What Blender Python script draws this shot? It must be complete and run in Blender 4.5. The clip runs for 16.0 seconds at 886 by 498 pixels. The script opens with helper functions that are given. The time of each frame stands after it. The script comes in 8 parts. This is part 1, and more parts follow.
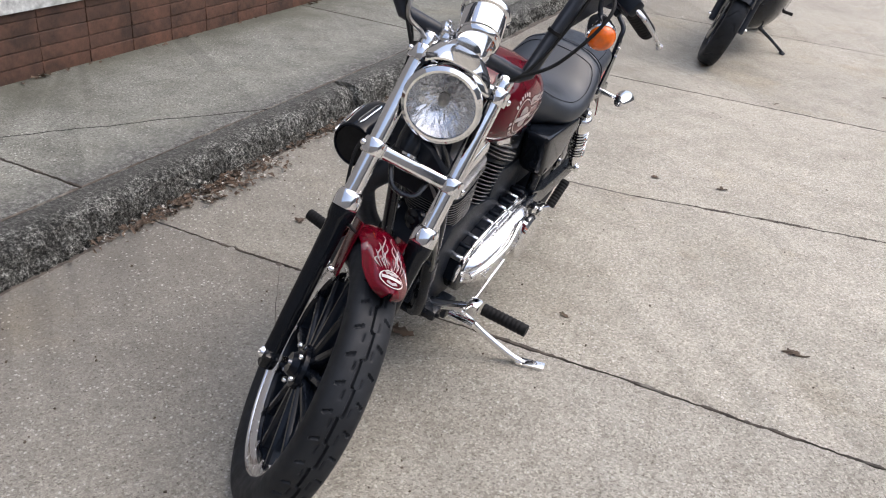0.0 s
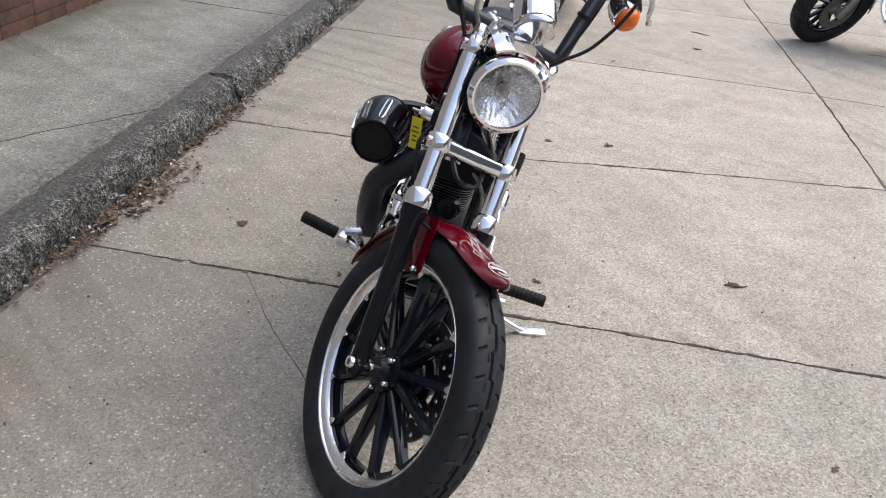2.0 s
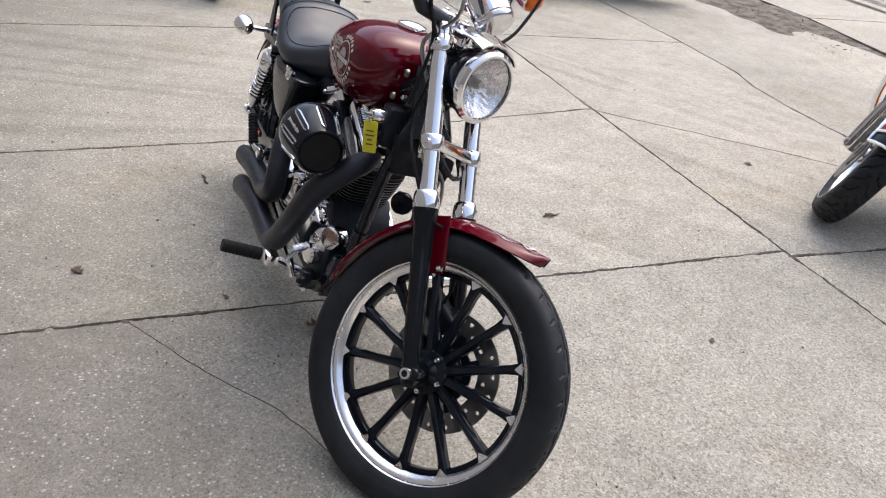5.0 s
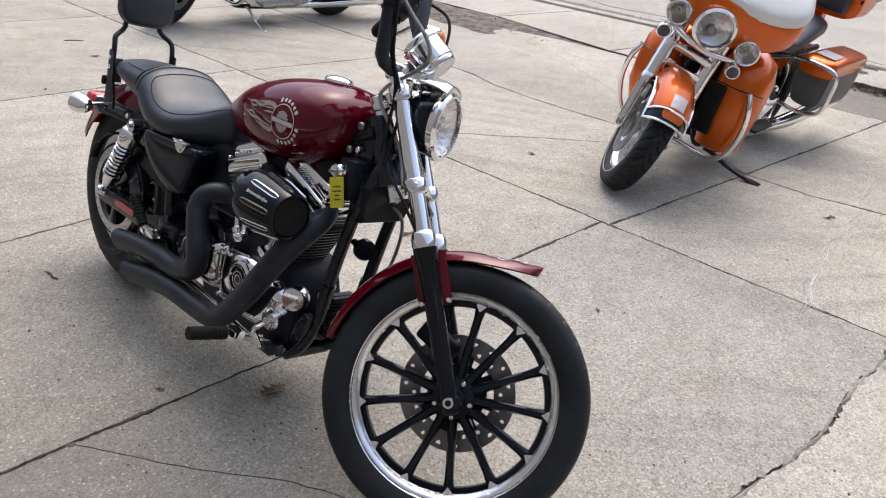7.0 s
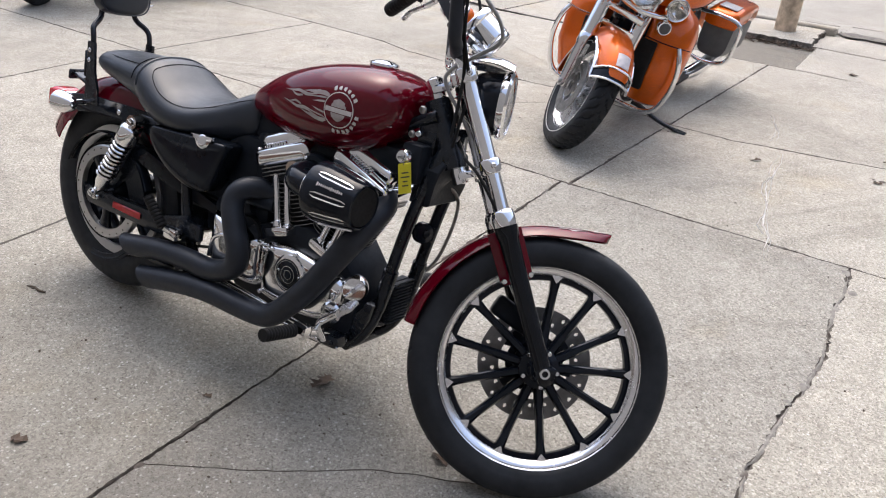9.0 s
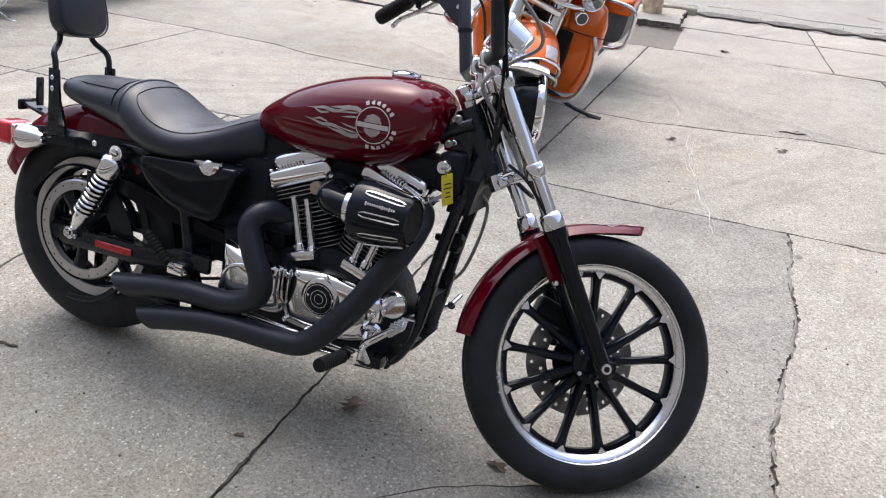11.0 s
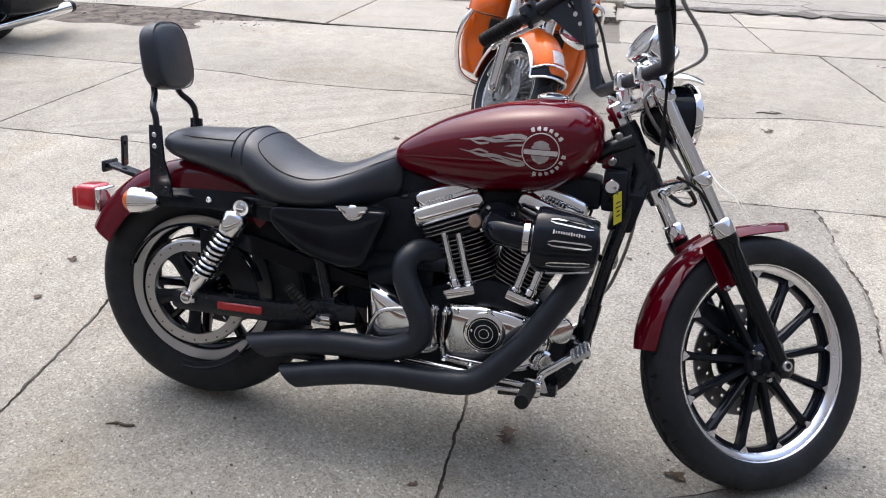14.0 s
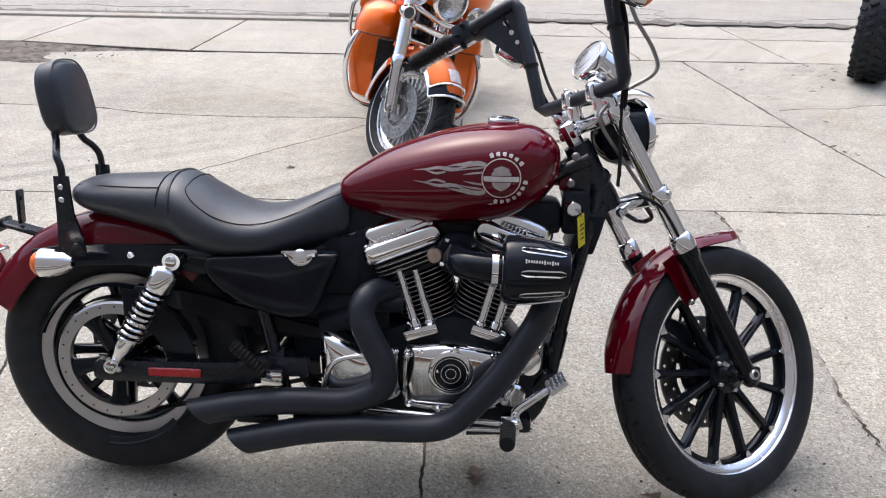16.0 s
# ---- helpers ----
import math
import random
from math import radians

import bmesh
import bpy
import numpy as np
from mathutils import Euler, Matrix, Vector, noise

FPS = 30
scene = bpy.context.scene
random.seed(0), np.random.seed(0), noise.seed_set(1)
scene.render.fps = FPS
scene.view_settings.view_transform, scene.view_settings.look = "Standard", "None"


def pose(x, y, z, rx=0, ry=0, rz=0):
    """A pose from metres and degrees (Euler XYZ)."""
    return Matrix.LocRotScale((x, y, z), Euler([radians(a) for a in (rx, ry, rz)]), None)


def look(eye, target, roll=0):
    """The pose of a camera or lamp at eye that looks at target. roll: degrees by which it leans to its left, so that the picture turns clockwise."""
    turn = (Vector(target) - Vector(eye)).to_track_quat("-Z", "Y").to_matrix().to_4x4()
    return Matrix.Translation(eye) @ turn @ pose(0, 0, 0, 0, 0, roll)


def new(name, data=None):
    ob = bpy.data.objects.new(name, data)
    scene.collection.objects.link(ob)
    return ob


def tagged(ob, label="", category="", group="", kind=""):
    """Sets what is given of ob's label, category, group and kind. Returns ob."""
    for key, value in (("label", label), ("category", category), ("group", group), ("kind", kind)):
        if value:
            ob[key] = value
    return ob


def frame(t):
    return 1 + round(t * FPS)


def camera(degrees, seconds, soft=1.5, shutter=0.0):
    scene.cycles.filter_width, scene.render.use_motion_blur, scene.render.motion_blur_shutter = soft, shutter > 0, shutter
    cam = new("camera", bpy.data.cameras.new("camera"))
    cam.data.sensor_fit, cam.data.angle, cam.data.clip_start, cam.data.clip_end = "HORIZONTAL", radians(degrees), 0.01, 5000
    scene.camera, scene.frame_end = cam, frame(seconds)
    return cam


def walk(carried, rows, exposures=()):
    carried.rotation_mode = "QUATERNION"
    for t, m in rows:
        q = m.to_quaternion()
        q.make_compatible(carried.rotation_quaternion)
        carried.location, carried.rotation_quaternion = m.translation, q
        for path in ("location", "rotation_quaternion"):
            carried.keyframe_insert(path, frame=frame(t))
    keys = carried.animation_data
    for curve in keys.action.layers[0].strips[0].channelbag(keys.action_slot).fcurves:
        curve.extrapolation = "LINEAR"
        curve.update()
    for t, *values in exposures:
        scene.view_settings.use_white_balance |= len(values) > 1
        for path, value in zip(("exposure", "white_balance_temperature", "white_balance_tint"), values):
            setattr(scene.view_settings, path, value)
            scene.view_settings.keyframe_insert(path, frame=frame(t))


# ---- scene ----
cam = camera(56.4, 16.0, soft=1.1)
PATH = [
    (0, (0.008, 0.205, 1.430), (-0.712, 1.859, 0.453), 5.7),
    (0.5, (-0.153, 0.167, 1.411), (-0.799, 1.843, 0.419), 5.3),
    (1, (-0.298, 0.118, 1.429), (-0.815, 1.834, 0.430), 6.0),
    (1.5, (-0.443, 0.067, 1.424), (-0.788, 1.829, 0.430), 6.9),
    (2, (-0.604, -0.002, 1.426), (-0.785, 1.786, 0.435), 6.7),
    (2.5, (-0.718, 0.022, 1.411), (-0.732, 1.819, 0.422), 7.5),
    (3, (-0.861, 0.084, 1.415), (-0.723, 1.872, 0.420), 7.0),
    (3.5, (-0.971, 0.093, 1.425), (-0.663, 1.857, 0.422), 8.1),
    (4, (-1.138, 0.054, 1.430), (-0.619, 1.784, 0.457), 8.8),
    (4.2, (-1.229, 0.039, 1.433), (-0.634, 1.747, 0.464), 8.8),
    (6.3, (-1.813, 0.298, 1.450), (-0.694, 1.727, 0.494), 7.6),
    (6.5, (-1.896, 0.336, 1.445), (-0.664, 1.709, 0.548), 7.2),
    (7, (-2.106, 0.387, 1.466), (-0.727, 1.627, 0.590), 5.5),
    (7.5, (-2.191, 0.496, 1.456), (-0.762, 1.662, 0.556), 5.1),
    (8, (-2.250, 0.609, 1.473), (-0.792, 1.727, 0.559), 4.4),
    (8.5, (-2.320, 0.689, 1.477), (-0.821, 1.743, 0.555), 4.9),
    (8.7, (-2.372, 0.731, 1.476), (-0.842, 1.736, 0.549), 5.1),
    (10.8, (-2.612, 1.202, 1.465), (-0.896, 1.837, 0.537), 4.5),
    (11, (-2.623, 1.235, 1.467), (-0.895, 1.844, 0.546), 4.6),
    (11.5, (-2.681, 1.366, 1.476), (-0.908, 1.889, 0.583), 3.5),
    (12, (-2.735, 1.488, 1.484), (-0.942, 1.937, 0.595), 3.0),
    (12.5, (-2.753, 1.577, 1.469), (-0.960, 2.017, 0.574), 3.1),
    (13, (-2.734, 1.688, 1.474), (-0.943, 2.128, 0.578), 2.0),
    (13.5, (-2.729, 1.776, 1.473), (-0.930, 2.191, 0.579), 1.7),
    (14, (-2.757, 1.889, 1.472), (-0.950, 2.258, 0.573), 1.3),
    (14.5, (-2.791, 2.005, 1.464), (-0.961, 2.263, 0.569), 1.3),
    (15, (-2.764, 2.064, 1.447), (-0.920, 2.215, 0.558), 1.9),
    (15.5, (-2.717, 2.096, 1.448), (-0.862, 2.191, 0.578), 1.3),
    (16, (-2.650, 2.126, 1.456), (-0.786, 2.168, 0.600), 0.9),
]
EXPOSURE = [(0, 1.0, 6410, 12.5), (1, 1.02, 6410, 12.5), (1.6, 0.98, 6410, 12.5), (2, 1.01, 6410, 12.5), (2.5, 1.10, 6410, 12.5), (4, 1.15, 6410, 12.5), (7.3, 1.08, 6400, 12.5), (8.5, 1.17, 6390, 12.5), (11.5, 1.20, 6210, 12), (16, 1.24, 6210, 12)]
walk(cam, [(t, look(eye, target, roll)) for t, eye, target, roll in PATH], EXPOSURE)

# ---- light ----
world = bpy.data.worlds.new("overcast_sky")
scene.world = world
world.use_nodes = True
wn, wl = world.node_tree.nodes, world.node_tree.links
wn.clear()
sky = wn.new("ShaderNodeTexSky")
sky.sky_type, sky.sun_disc = "NISHITA", False
sky.sun_elevation, sky.sun_rotation = radians(60), radians(60)
sky.dust_density, sky.air_density, sky.ozone_density = 4.0, 1.0, 0.6
grey = wn.new("ShaderNodeHueSaturation")
grey.inputs["Saturation"].default_value = 0.8
back = wn.new("ShaderNodeBackground")
back.inputs["Strength"].default_value = 0.15
outw = wn.new("ShaderNodeOutputWorld")
wl.new(sky.outputs[0], grey.inputs["Color"])
wl.new(grey.outputs[0], back.inputs["Color"])
wl.new(back.outputs[0], outw.inputs["Surface"])
sun_data = bpy.data.lights.new("sun", "SUN")
sun_data.energy, sun_data.angle, sun_data.color = 0.5, radians(85), (1.0, 0.985, 0.96)
sun = new("sun", sun_data)
sun.matrix_world = look((3.5, 4.5, 9.0), (0.0, 2.6, 0.0))


# ---- materials ----
def node_mat(name):
    m = bpy.data.materials.new(name)
    m.use_nodes = True
    t = m.node_tree
    return m, t, t.nodes["Principled BSDF"]


def put(bsdf, **values):
    for key, value in values.items():
        bsdf.inputs[key.replace("_", " ")].default_value = value


def rgba(c):
    return (c[0], c[1], c[2], 1.0)


def noise_node(t, scale, detail=4.0, rough=0.55, coord="Object"):
    tc = t.nodes.new("ShaderNodeTexCoord")
    n = t.nodes.new("ShaderNodeTexNoise")
    n.inputs["Scale"].default_value, n.inputs["Detail"].default_value, n.inputs["Roughness"].default_value = scale, detail, rough
    t.links.new(tc.outputs[coord], n.inputs["Vector"])
    return n


def ramp(t, src, stops):
    r = t.nodes.new("ShaderNodeValToRGB")
    e = r.color_ramp.elements
    while len(e) < len(stops):
        e.new(0.5)
    for k, (p, c) in enumerate(stops):
        e[k].position = p
        e[k].color = rgba(c) if len(c) == 3 else c
    t.links.new(src, r.inputs["Fac"])
    return r


def mixc(t, kind, fac, a, b):
    m = t.nodes.new("ShaderNodeMix")
    m.data_type, m.blend_type = "RGBA", kind
    for slot, v in ((0, fac), (6, a), (7, b)):
        if hasattr(v, "is_linked") or hasattr(v, "links"):
            t.links.new(v, m.inputs[slot])
        elif slot == 0:
            m.inputs[0].default_value = v
        else:
            m.inputs[slot].default_value = rgba(v)
    return m.outputs[2]


def bump(t, bsdf, height, strength, dist):
    b = t.nodes.new("ShaderNodeBump")
    b.inputs["Strength"].default_value, b.inputs["Distance"].default_value = strength, dist
    t.links.new(height, b.inputs["Height"])
    t.links.new(b.outputs[0], bsdf.inputs["Normal"])
    return b


def simple(name, c, rough=0.4, metal=0.0, vary=0.12, scale=18.0, grain=0.0, grain_scale=300.0, coat=0.0, rvary=0.08, spec=0.5):
    """A surface with large and fine variation of colour and gloss, and fine relief."""
    m, t, b = node_mat(name)
    n1 = noise_node(t, scale, 5.0)
    lo, hi = [max(0.0, v * (1 - vary)) for v in c], [min(1.0, v * (1 + vary)) for v in c]
    r = ramp(t, n1.outputs["Fac"], [(0.3, lo), (0.7, hi)])
    t.links.new(r.outputs[0], b.inputs["Base Color"])
    n2 = noise_node(t, scale * 4.3, 3.0)
    mr = t.nodes.new("ShaderNodeMapRange")
    mr.inputs["From Min"].default_value, mr.inputs["From Max"].default_value = 0.3, 0.7
    mr.inputs["To Min"].default_value, mr.inputs["To Max"].default_value = max(0.02, rough - rvary), rough + rvary
    t.links.new(n2.outputs["Fac"], mr.inputs["Value"])
    t.links.new(mr.outputs[0], b.inputs["Roughness"])
    put(b, Metallic=metal, Specular_IOR_Level=spec, Coat_Weight=coat, Coat_Roughness=0.04)
    if grain:
        n3 = noise_node(t, grain_scale, 3.0)
        bump(t, b, n3.outputs["Fac"], grain, 0.002)
    return m


def concrete(name, dark, light, stain, speck=0.5, grime=0.35, tint=0.05, kerb_dark=0.0, chip=(0.46, 0.445, 0.41)):
    """Weathered concrete with washed-out aggregate, stains and a tint that differs from slab to slab."""
    m, t, b = node_mat(name)
    big = noise_node(t, 0.9, 6.0, 0.62)
    base = ramp(t, big.outputs["Fac"], [(0.28, dark), (0.72, light)]).outputs[0]
    mid = noise_node(t, 7.0, 5.0, 0.65)
    st = ramp(t, mid.outputs["Fac"], [(0.42, (0, 0, 0)), (0.75, (grime, grime, grime))]).outputs[0]
    base = mixc(t, "MIX", st, base, stain)
    tc = t.nodes.new("ShaderNodeTexCoord")
    v = t.nodes.new("ShaderNodeTexVoronoi")
    v.inputs["Scale"].default_value = 165.0
    t.links.new(tc.outputs["Object"], v.inputs["Vector"])
    bw = t.nodes.new("ShaderNodeRGBToBW")
    t.links.new(v.outputs["Color"], bw.inputs[0])
    stones = ramp(t, bw.outputs[0], [(0.05, (0.55, 0.53, 0.50)), (0.3, (0.82, 0.81, 0.79)), (0.6, (1.02, 1.015, 1.0)), (0.82, (1.22, 1.21, 1.19)), (1.0, (1.55, 1.54, 1.5))]).outputs[0]
    base = mixc(t, "MULTIPLY", speck, base, stones)
    cloud = noise_node(t, 2.6, 7.0, 0.62)
    cl = ramp(t, cloud.outputs["Fac"], [(0.3, (0.85, 0.835, 0.805)), (0.5, (1.0, 1.0, 0.995)), (0.68, (1.09, 1.09, 1.085))]).outputs[0]
    base = mixc(t, "MULTIPLY", 0.55, base, cl)
    if kerb_dark:
        # ragged tongues of darker tone that strengthen towards the kerb
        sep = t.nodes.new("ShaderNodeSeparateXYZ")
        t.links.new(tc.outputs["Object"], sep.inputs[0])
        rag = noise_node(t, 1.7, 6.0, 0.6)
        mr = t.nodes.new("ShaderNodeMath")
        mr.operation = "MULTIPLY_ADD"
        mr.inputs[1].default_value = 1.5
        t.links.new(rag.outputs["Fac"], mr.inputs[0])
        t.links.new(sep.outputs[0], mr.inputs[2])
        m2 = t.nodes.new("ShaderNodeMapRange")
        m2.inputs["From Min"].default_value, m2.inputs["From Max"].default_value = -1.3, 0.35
        m2.inputs["To Min"].default_value, m2.inputs["To Max"].default_value = kerb_dark, 0.0
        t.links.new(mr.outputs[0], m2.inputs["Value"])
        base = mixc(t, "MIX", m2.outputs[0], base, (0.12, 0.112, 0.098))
    # angular stones of two sizes laid bare, their outlines broken up
    warp = noise_node(t, 240.0, 3.0, 0.6)
    shift = t.nodes.new("ShaderNodeVectorMath")
    shift.operation = "MULTIPLY_ADD"
    shift.inputs[1].default_value = (0.011, 0.011, 0.011)
    t.links.new(warp.outputs["Color"], shift.inputs[0])
    t.links.new(tc.outputs["Object"], shift.inputs[2])
    bare = noise_node(t, 3.4, 5.0, 0.6)
    br = ramp(t, bare.outputs["Fac"], [(0.34, (0.35, 0.35, 0.35)), (0.58, (1, 1, 1))]).outputs[0]
    for size, reach, few, tone in ((84.0, 0.34, 0.66, 1.0), (46.0, 0.24, 0.8, 1.06), (118.0, 0.36, 0.74, 0.3)):
        v2 = t.nodes.new("ShaderNodeTexVoronoi")
        v2.inputs["Scale"].default_value = size
        t.links.new(shift.outputs[0], v2.inputs["Vector"])
        bw2 = t.nodes.new("ShaderNodeRGBToBW")
        t.links.new(v2.outputs["Color"], bw2.inputs[0])
        near = ramp(t, v2.outputs["Distance"], [(reach * 0.75, (1, 1, 1)), (reach, (0, 0, 0))]).outputs[0]
        rare = ramp(t, bw2.outputs[0], [(few, (0, 0, 0)), (few + 0.07, (0.85, 0.85, 0.85))]).outputs[0]
        chips = mixc(t, "MULTIPLY", 1.0, near, rare)
        chips = mixc(t, "MULTIPLY", 1.0, chips, br)
        base = mixc(t, "MIX", chips, base, tuple(min(1.0, c * tone) for c in chip))
    # rusty and yellowish blooms
    rust = noise_node(t, 1.15, 5.0, 0.66)
    rr2 = ramp(t, rust.outputs["Fac"], [(0.56, (1.0, 1.0, 1.0)), (0.72, (1.0, 0.93, 0.80))]).outputs[0]
    base = mixc(t, "MULTIPLY", 0.75, base, rr2)
    fine = noise_node(t, 260.0, 3.0, 0.7)
    fr = ramp(t, fine.outputs["Fac"], [(0.3, (0.66, 0.65, 0.635)), (0.66, (1.26, 1.26, 1.25))]).outputs[0]
    base = mixc(t, "MULTIPLY", 0.9, base, fr)
    pits = noise_node(t, 48.0, 2.0, 0.5)
    pr = ramp(t, pits.outputs["Fac"], [(0.2, (0.6, 0.57, 0.53)), (0.34, (1, 1, 1))]).outputs[0]
    base = mixc(t, "MULTIPLY", 0.35, base, pr)
    holes = noise_node(t, 104.0, 2.0, 0.5)
    hr = ramp(t, holes.outputs["Fac"], [(0.29, (0.36, 0.34, 0.31)), (0.375, (1, 1, 1))]).outputs[0]
    base = mixc(t, "MULTIPLY", 0.85, base, hr)
    oi = t.nodes.new("ShaderNodeObjectInfo")
    rr = ramp(t, oi.outputs["Random"], [(0.0, (1 - tint,) * 3), (1.0, (1 + tint, 1 + tint, 1 + tint * 0.8))]).outputs[0]
    base = mixc(t, "MULTIPLY", 1.0, base, rr)
    t.links.new(base, b.inputs["Base Color"])
    put(b, Roughness=0.88)
    add = t.nodes.new("ShaderNodeMath")
    add.operation = "ADD"
    t.links.new(fine.outputs["Fac"], add.inputs[0])
    t.links.new(bw.outputs[0], add.inputs[1])
    bump(t, b, add.outputs[0], 0.5, 0.004)
    return m


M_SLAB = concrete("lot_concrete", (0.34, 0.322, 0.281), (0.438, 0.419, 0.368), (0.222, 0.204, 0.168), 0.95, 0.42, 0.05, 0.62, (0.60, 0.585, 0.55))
# darker, coarser tone for the one bay slab that needs it
M_DARKLOT = concrete("darker_lot_concrete", (0.278, 0.265, 0.236), (0.372, 0.357, 0.319), (0.19, 0.178, 0.152), 1.0, 0.5, 0.05, 0.78, (0.47, 0.457, 0.425))
M_WALK = concrete("pavement_concrete", (0.160, 0.164, 0.148), (0.222, 0.227, 0.206), (0.10, 0.103, 0.09), 1.0, 0.7, chip=(0.42, 0.425, 0.395))
M_APRON = concrete("apron_concrete", (0.365, 0.345, 0.300), (0.455, 0.432, 0.378), (0.35, 0.32, 0.275), 0.75, 0.25)
M_DIRT = concrete("dirty_slab", (0.172, 0.158, 0.132), (0.23, 0.213, 0.18), (0.13, 0.115, 0.093), 0.8, 0.3)
M_ROAD = concrete("road_surface", (0.35, 0.332, 0.292), (0.44, 0.418, 0.37), (0.27, 0.25, 0.225), 0.6, 0.3)


def joint_dirt():
    """Black dirt packed into the joints, here and there filled level with pale sand."""
    m, t, b = node_mat("joint_dirt")
    n = noise_node(t, 30.0, 5.0)
    d = ramp(t, n.outputs["Fac"], [(0.3, (0.045, 0.038, 0.032)), (0.7, (0.13, 0.11, 0.09))]).outputs[0]
    n2 = noise_node(t, 3.2, 5.0, 0.7)
    f = ramp(t, n2.outputs["Fac"], [(0.52, (0, 0, 0)), (0.64, (0.75, 0.75, 0.75))]).outputs[0]
    t.links.new(mixc(t, "MIX", f, d, (0.27, 0.255, 0.225)), b.inputs["Base Color"])
    put(b, Roughness=0.95)
    bump(t, b, n.outputs["Fac"], 0.6, 0.002)
    return m


M_JOINT = joint_dirt()
M_CRACK = simple("dark_crack", (0.03, 0.028, 0.025), 0.95, 0, 0.5, 30)
M_MORTAR = simple("old_mortar", (0.115, 0.088, 0.07), 0.95, 0, 0.35, 30, 0.5, 160)
M_SOIL = simple("bare_soil", (0.118, 0.099, 0.079), 0.95, 0, 0.75, 9, 0.9, 60)
M_FILL = simple("packed_grit", (0.235, 0.222, 0.195), 0.95, 0, 0.35, 40, 0.6, 200)
M_CHALK = simple("scraped_concrete", (0.66, 0.65, 0.62), 0.9, 0, 0.2, 60)
M_VERGE = simple("verge_dirt", (0.15, 0.137, 0.118), 0.95, 0, 0.5, 22, 0.8, 90)
M_STONE = simple("broken_stone", (0.27, 0.255, 0.225), 0.95, 0, 0.5, 30, 0.6, 90)
M_SILL = simple("pale_stone", (0.52, 0.53, 0.51), 0.85, 0, 0.45, 26, 0.6, 120)
# flat dark tone for the unseen walls added round the lot
M_SCREEN = simple("dark_screen", (0.19, 0.186, 0.18), 0.85, 0, 0.2, 5, 0.4, 60)


def across(t, x0, x1, rag, scale):
    """Grows from 0 at x0 to 1 at x1 with a ragged border."""
    tc = t.nodes.new("ShaderNodeTexCoord")
    sep = t.nodes.new("ShaderNodeSeparateXYZ")
    t.links.new(tc.outputs["Object"], sep.inputs[0])
    n = noise_node(t, scale, 7.0, 0.68)
    ma = t.nodes.new("ShaderNodeMath")
    ma.operation = "MULTIPLY_ADD"
    ma.inputs[1].default_value = rag
    t.links.new(n.outputs["Fac"], ma.inputs[0])
    t.links.new(sep.outputs[0], ma.inputs[2])
    mr = t.nodes.new("ShaderNodeMapRange")
    mr.inputs["From Min"].default_value, mr.inputs["From Max"].default_value = x0 + rag / 2, x1 + rag / 2
    t.links.new(ma.outputs[0], mr.inputs["Value"])
    return mr.outputs[0]


LICHEN = [(0.38, (0.03, 0.03, 0.027)), (0.49, (0.088, 0.089, 0.081)), (0.58, (0.18, 0.181, 0.167)), (0.68, (0.38, 0.38, 0.36))]


def lichen_edge(m):
    """Black lichen creeping from the kerb on to the footway, and moss and dirt washed from the wall."""
    t = m.node_tree
    b = t.nodes["Principled BSDF"]
    base = b.inputs["Base Color"].links[0].from_socket
    f = noise_node(t, 62.0, 8.0, 0.82)
    dark = ramp(t, f.outputs["Fac"], LICHEN).outputs[0]
    base = mixc(t, "MIX", across(t, -2.44, -2.25, 0.36, 6.0), base, dark)
    moss = across(t, -2.86, -3.3, -0.9, 3.0)
    half = t.nodes.new("ShaderNodeMath")
    half.operation = "MULTIPLY"
    half.inputs[1].default_value = 0.75
    t.links.new(moss, half.inputs[0])
    base = mixc(t, "MIX", half.outputs[0], base, (0.072, 0.072, 0.05))
    t.links.new(base, b.inputs["Base Color"])


lichen_edge(M_WALK)


def kerb_material():
    """Old kerb: speckled pale stone on the broken face, dark lichen and soot on the walked top."""
    m, t, b = node_mat("old_kerb")
    f = noise_node(t, 88.0, 9.0, 0.86)
    face = ramp(t, f.outputs["Fac"], [(0.435, (0.018, 0.018, 0.016)), (0.492, (0.08, 0.081, 0.073)), (0.548, (0.29, 0.292, 0.268)), (0.61, (0.72, 0.725, 0.69))]).outputs[0]
    top = ramp(t, f.outputs["Fac"], LICHEN).outputs[0]
    worn = across(t, -2.165, -2.095, 0.16, 11.0)
    a = noise_node(t, 13.0, 7.0, 0.72)
    ar = ramp(t, a.outputs["Fac"], [(0.38, (0.22, 0.215, 0.20)), (0.48, (0.62, 0.62, 0.60)), (0.56, (1.05, 1.055, 1.04)), (0.66, (1.35, 1.355, 1.34))]).outputs[0]
    base = mixc(t, "MIX", worn, top, mixc(t, "MULTIPLY", 0.9, face, ar))
    t.links.new(base, b.inputs["Base Color"])
    put(b, Roughness=0.95)
    bump(t, b, f.outputs["Fac"], 1.0, 0.02)
    return m


M_KERB = kerb_material()


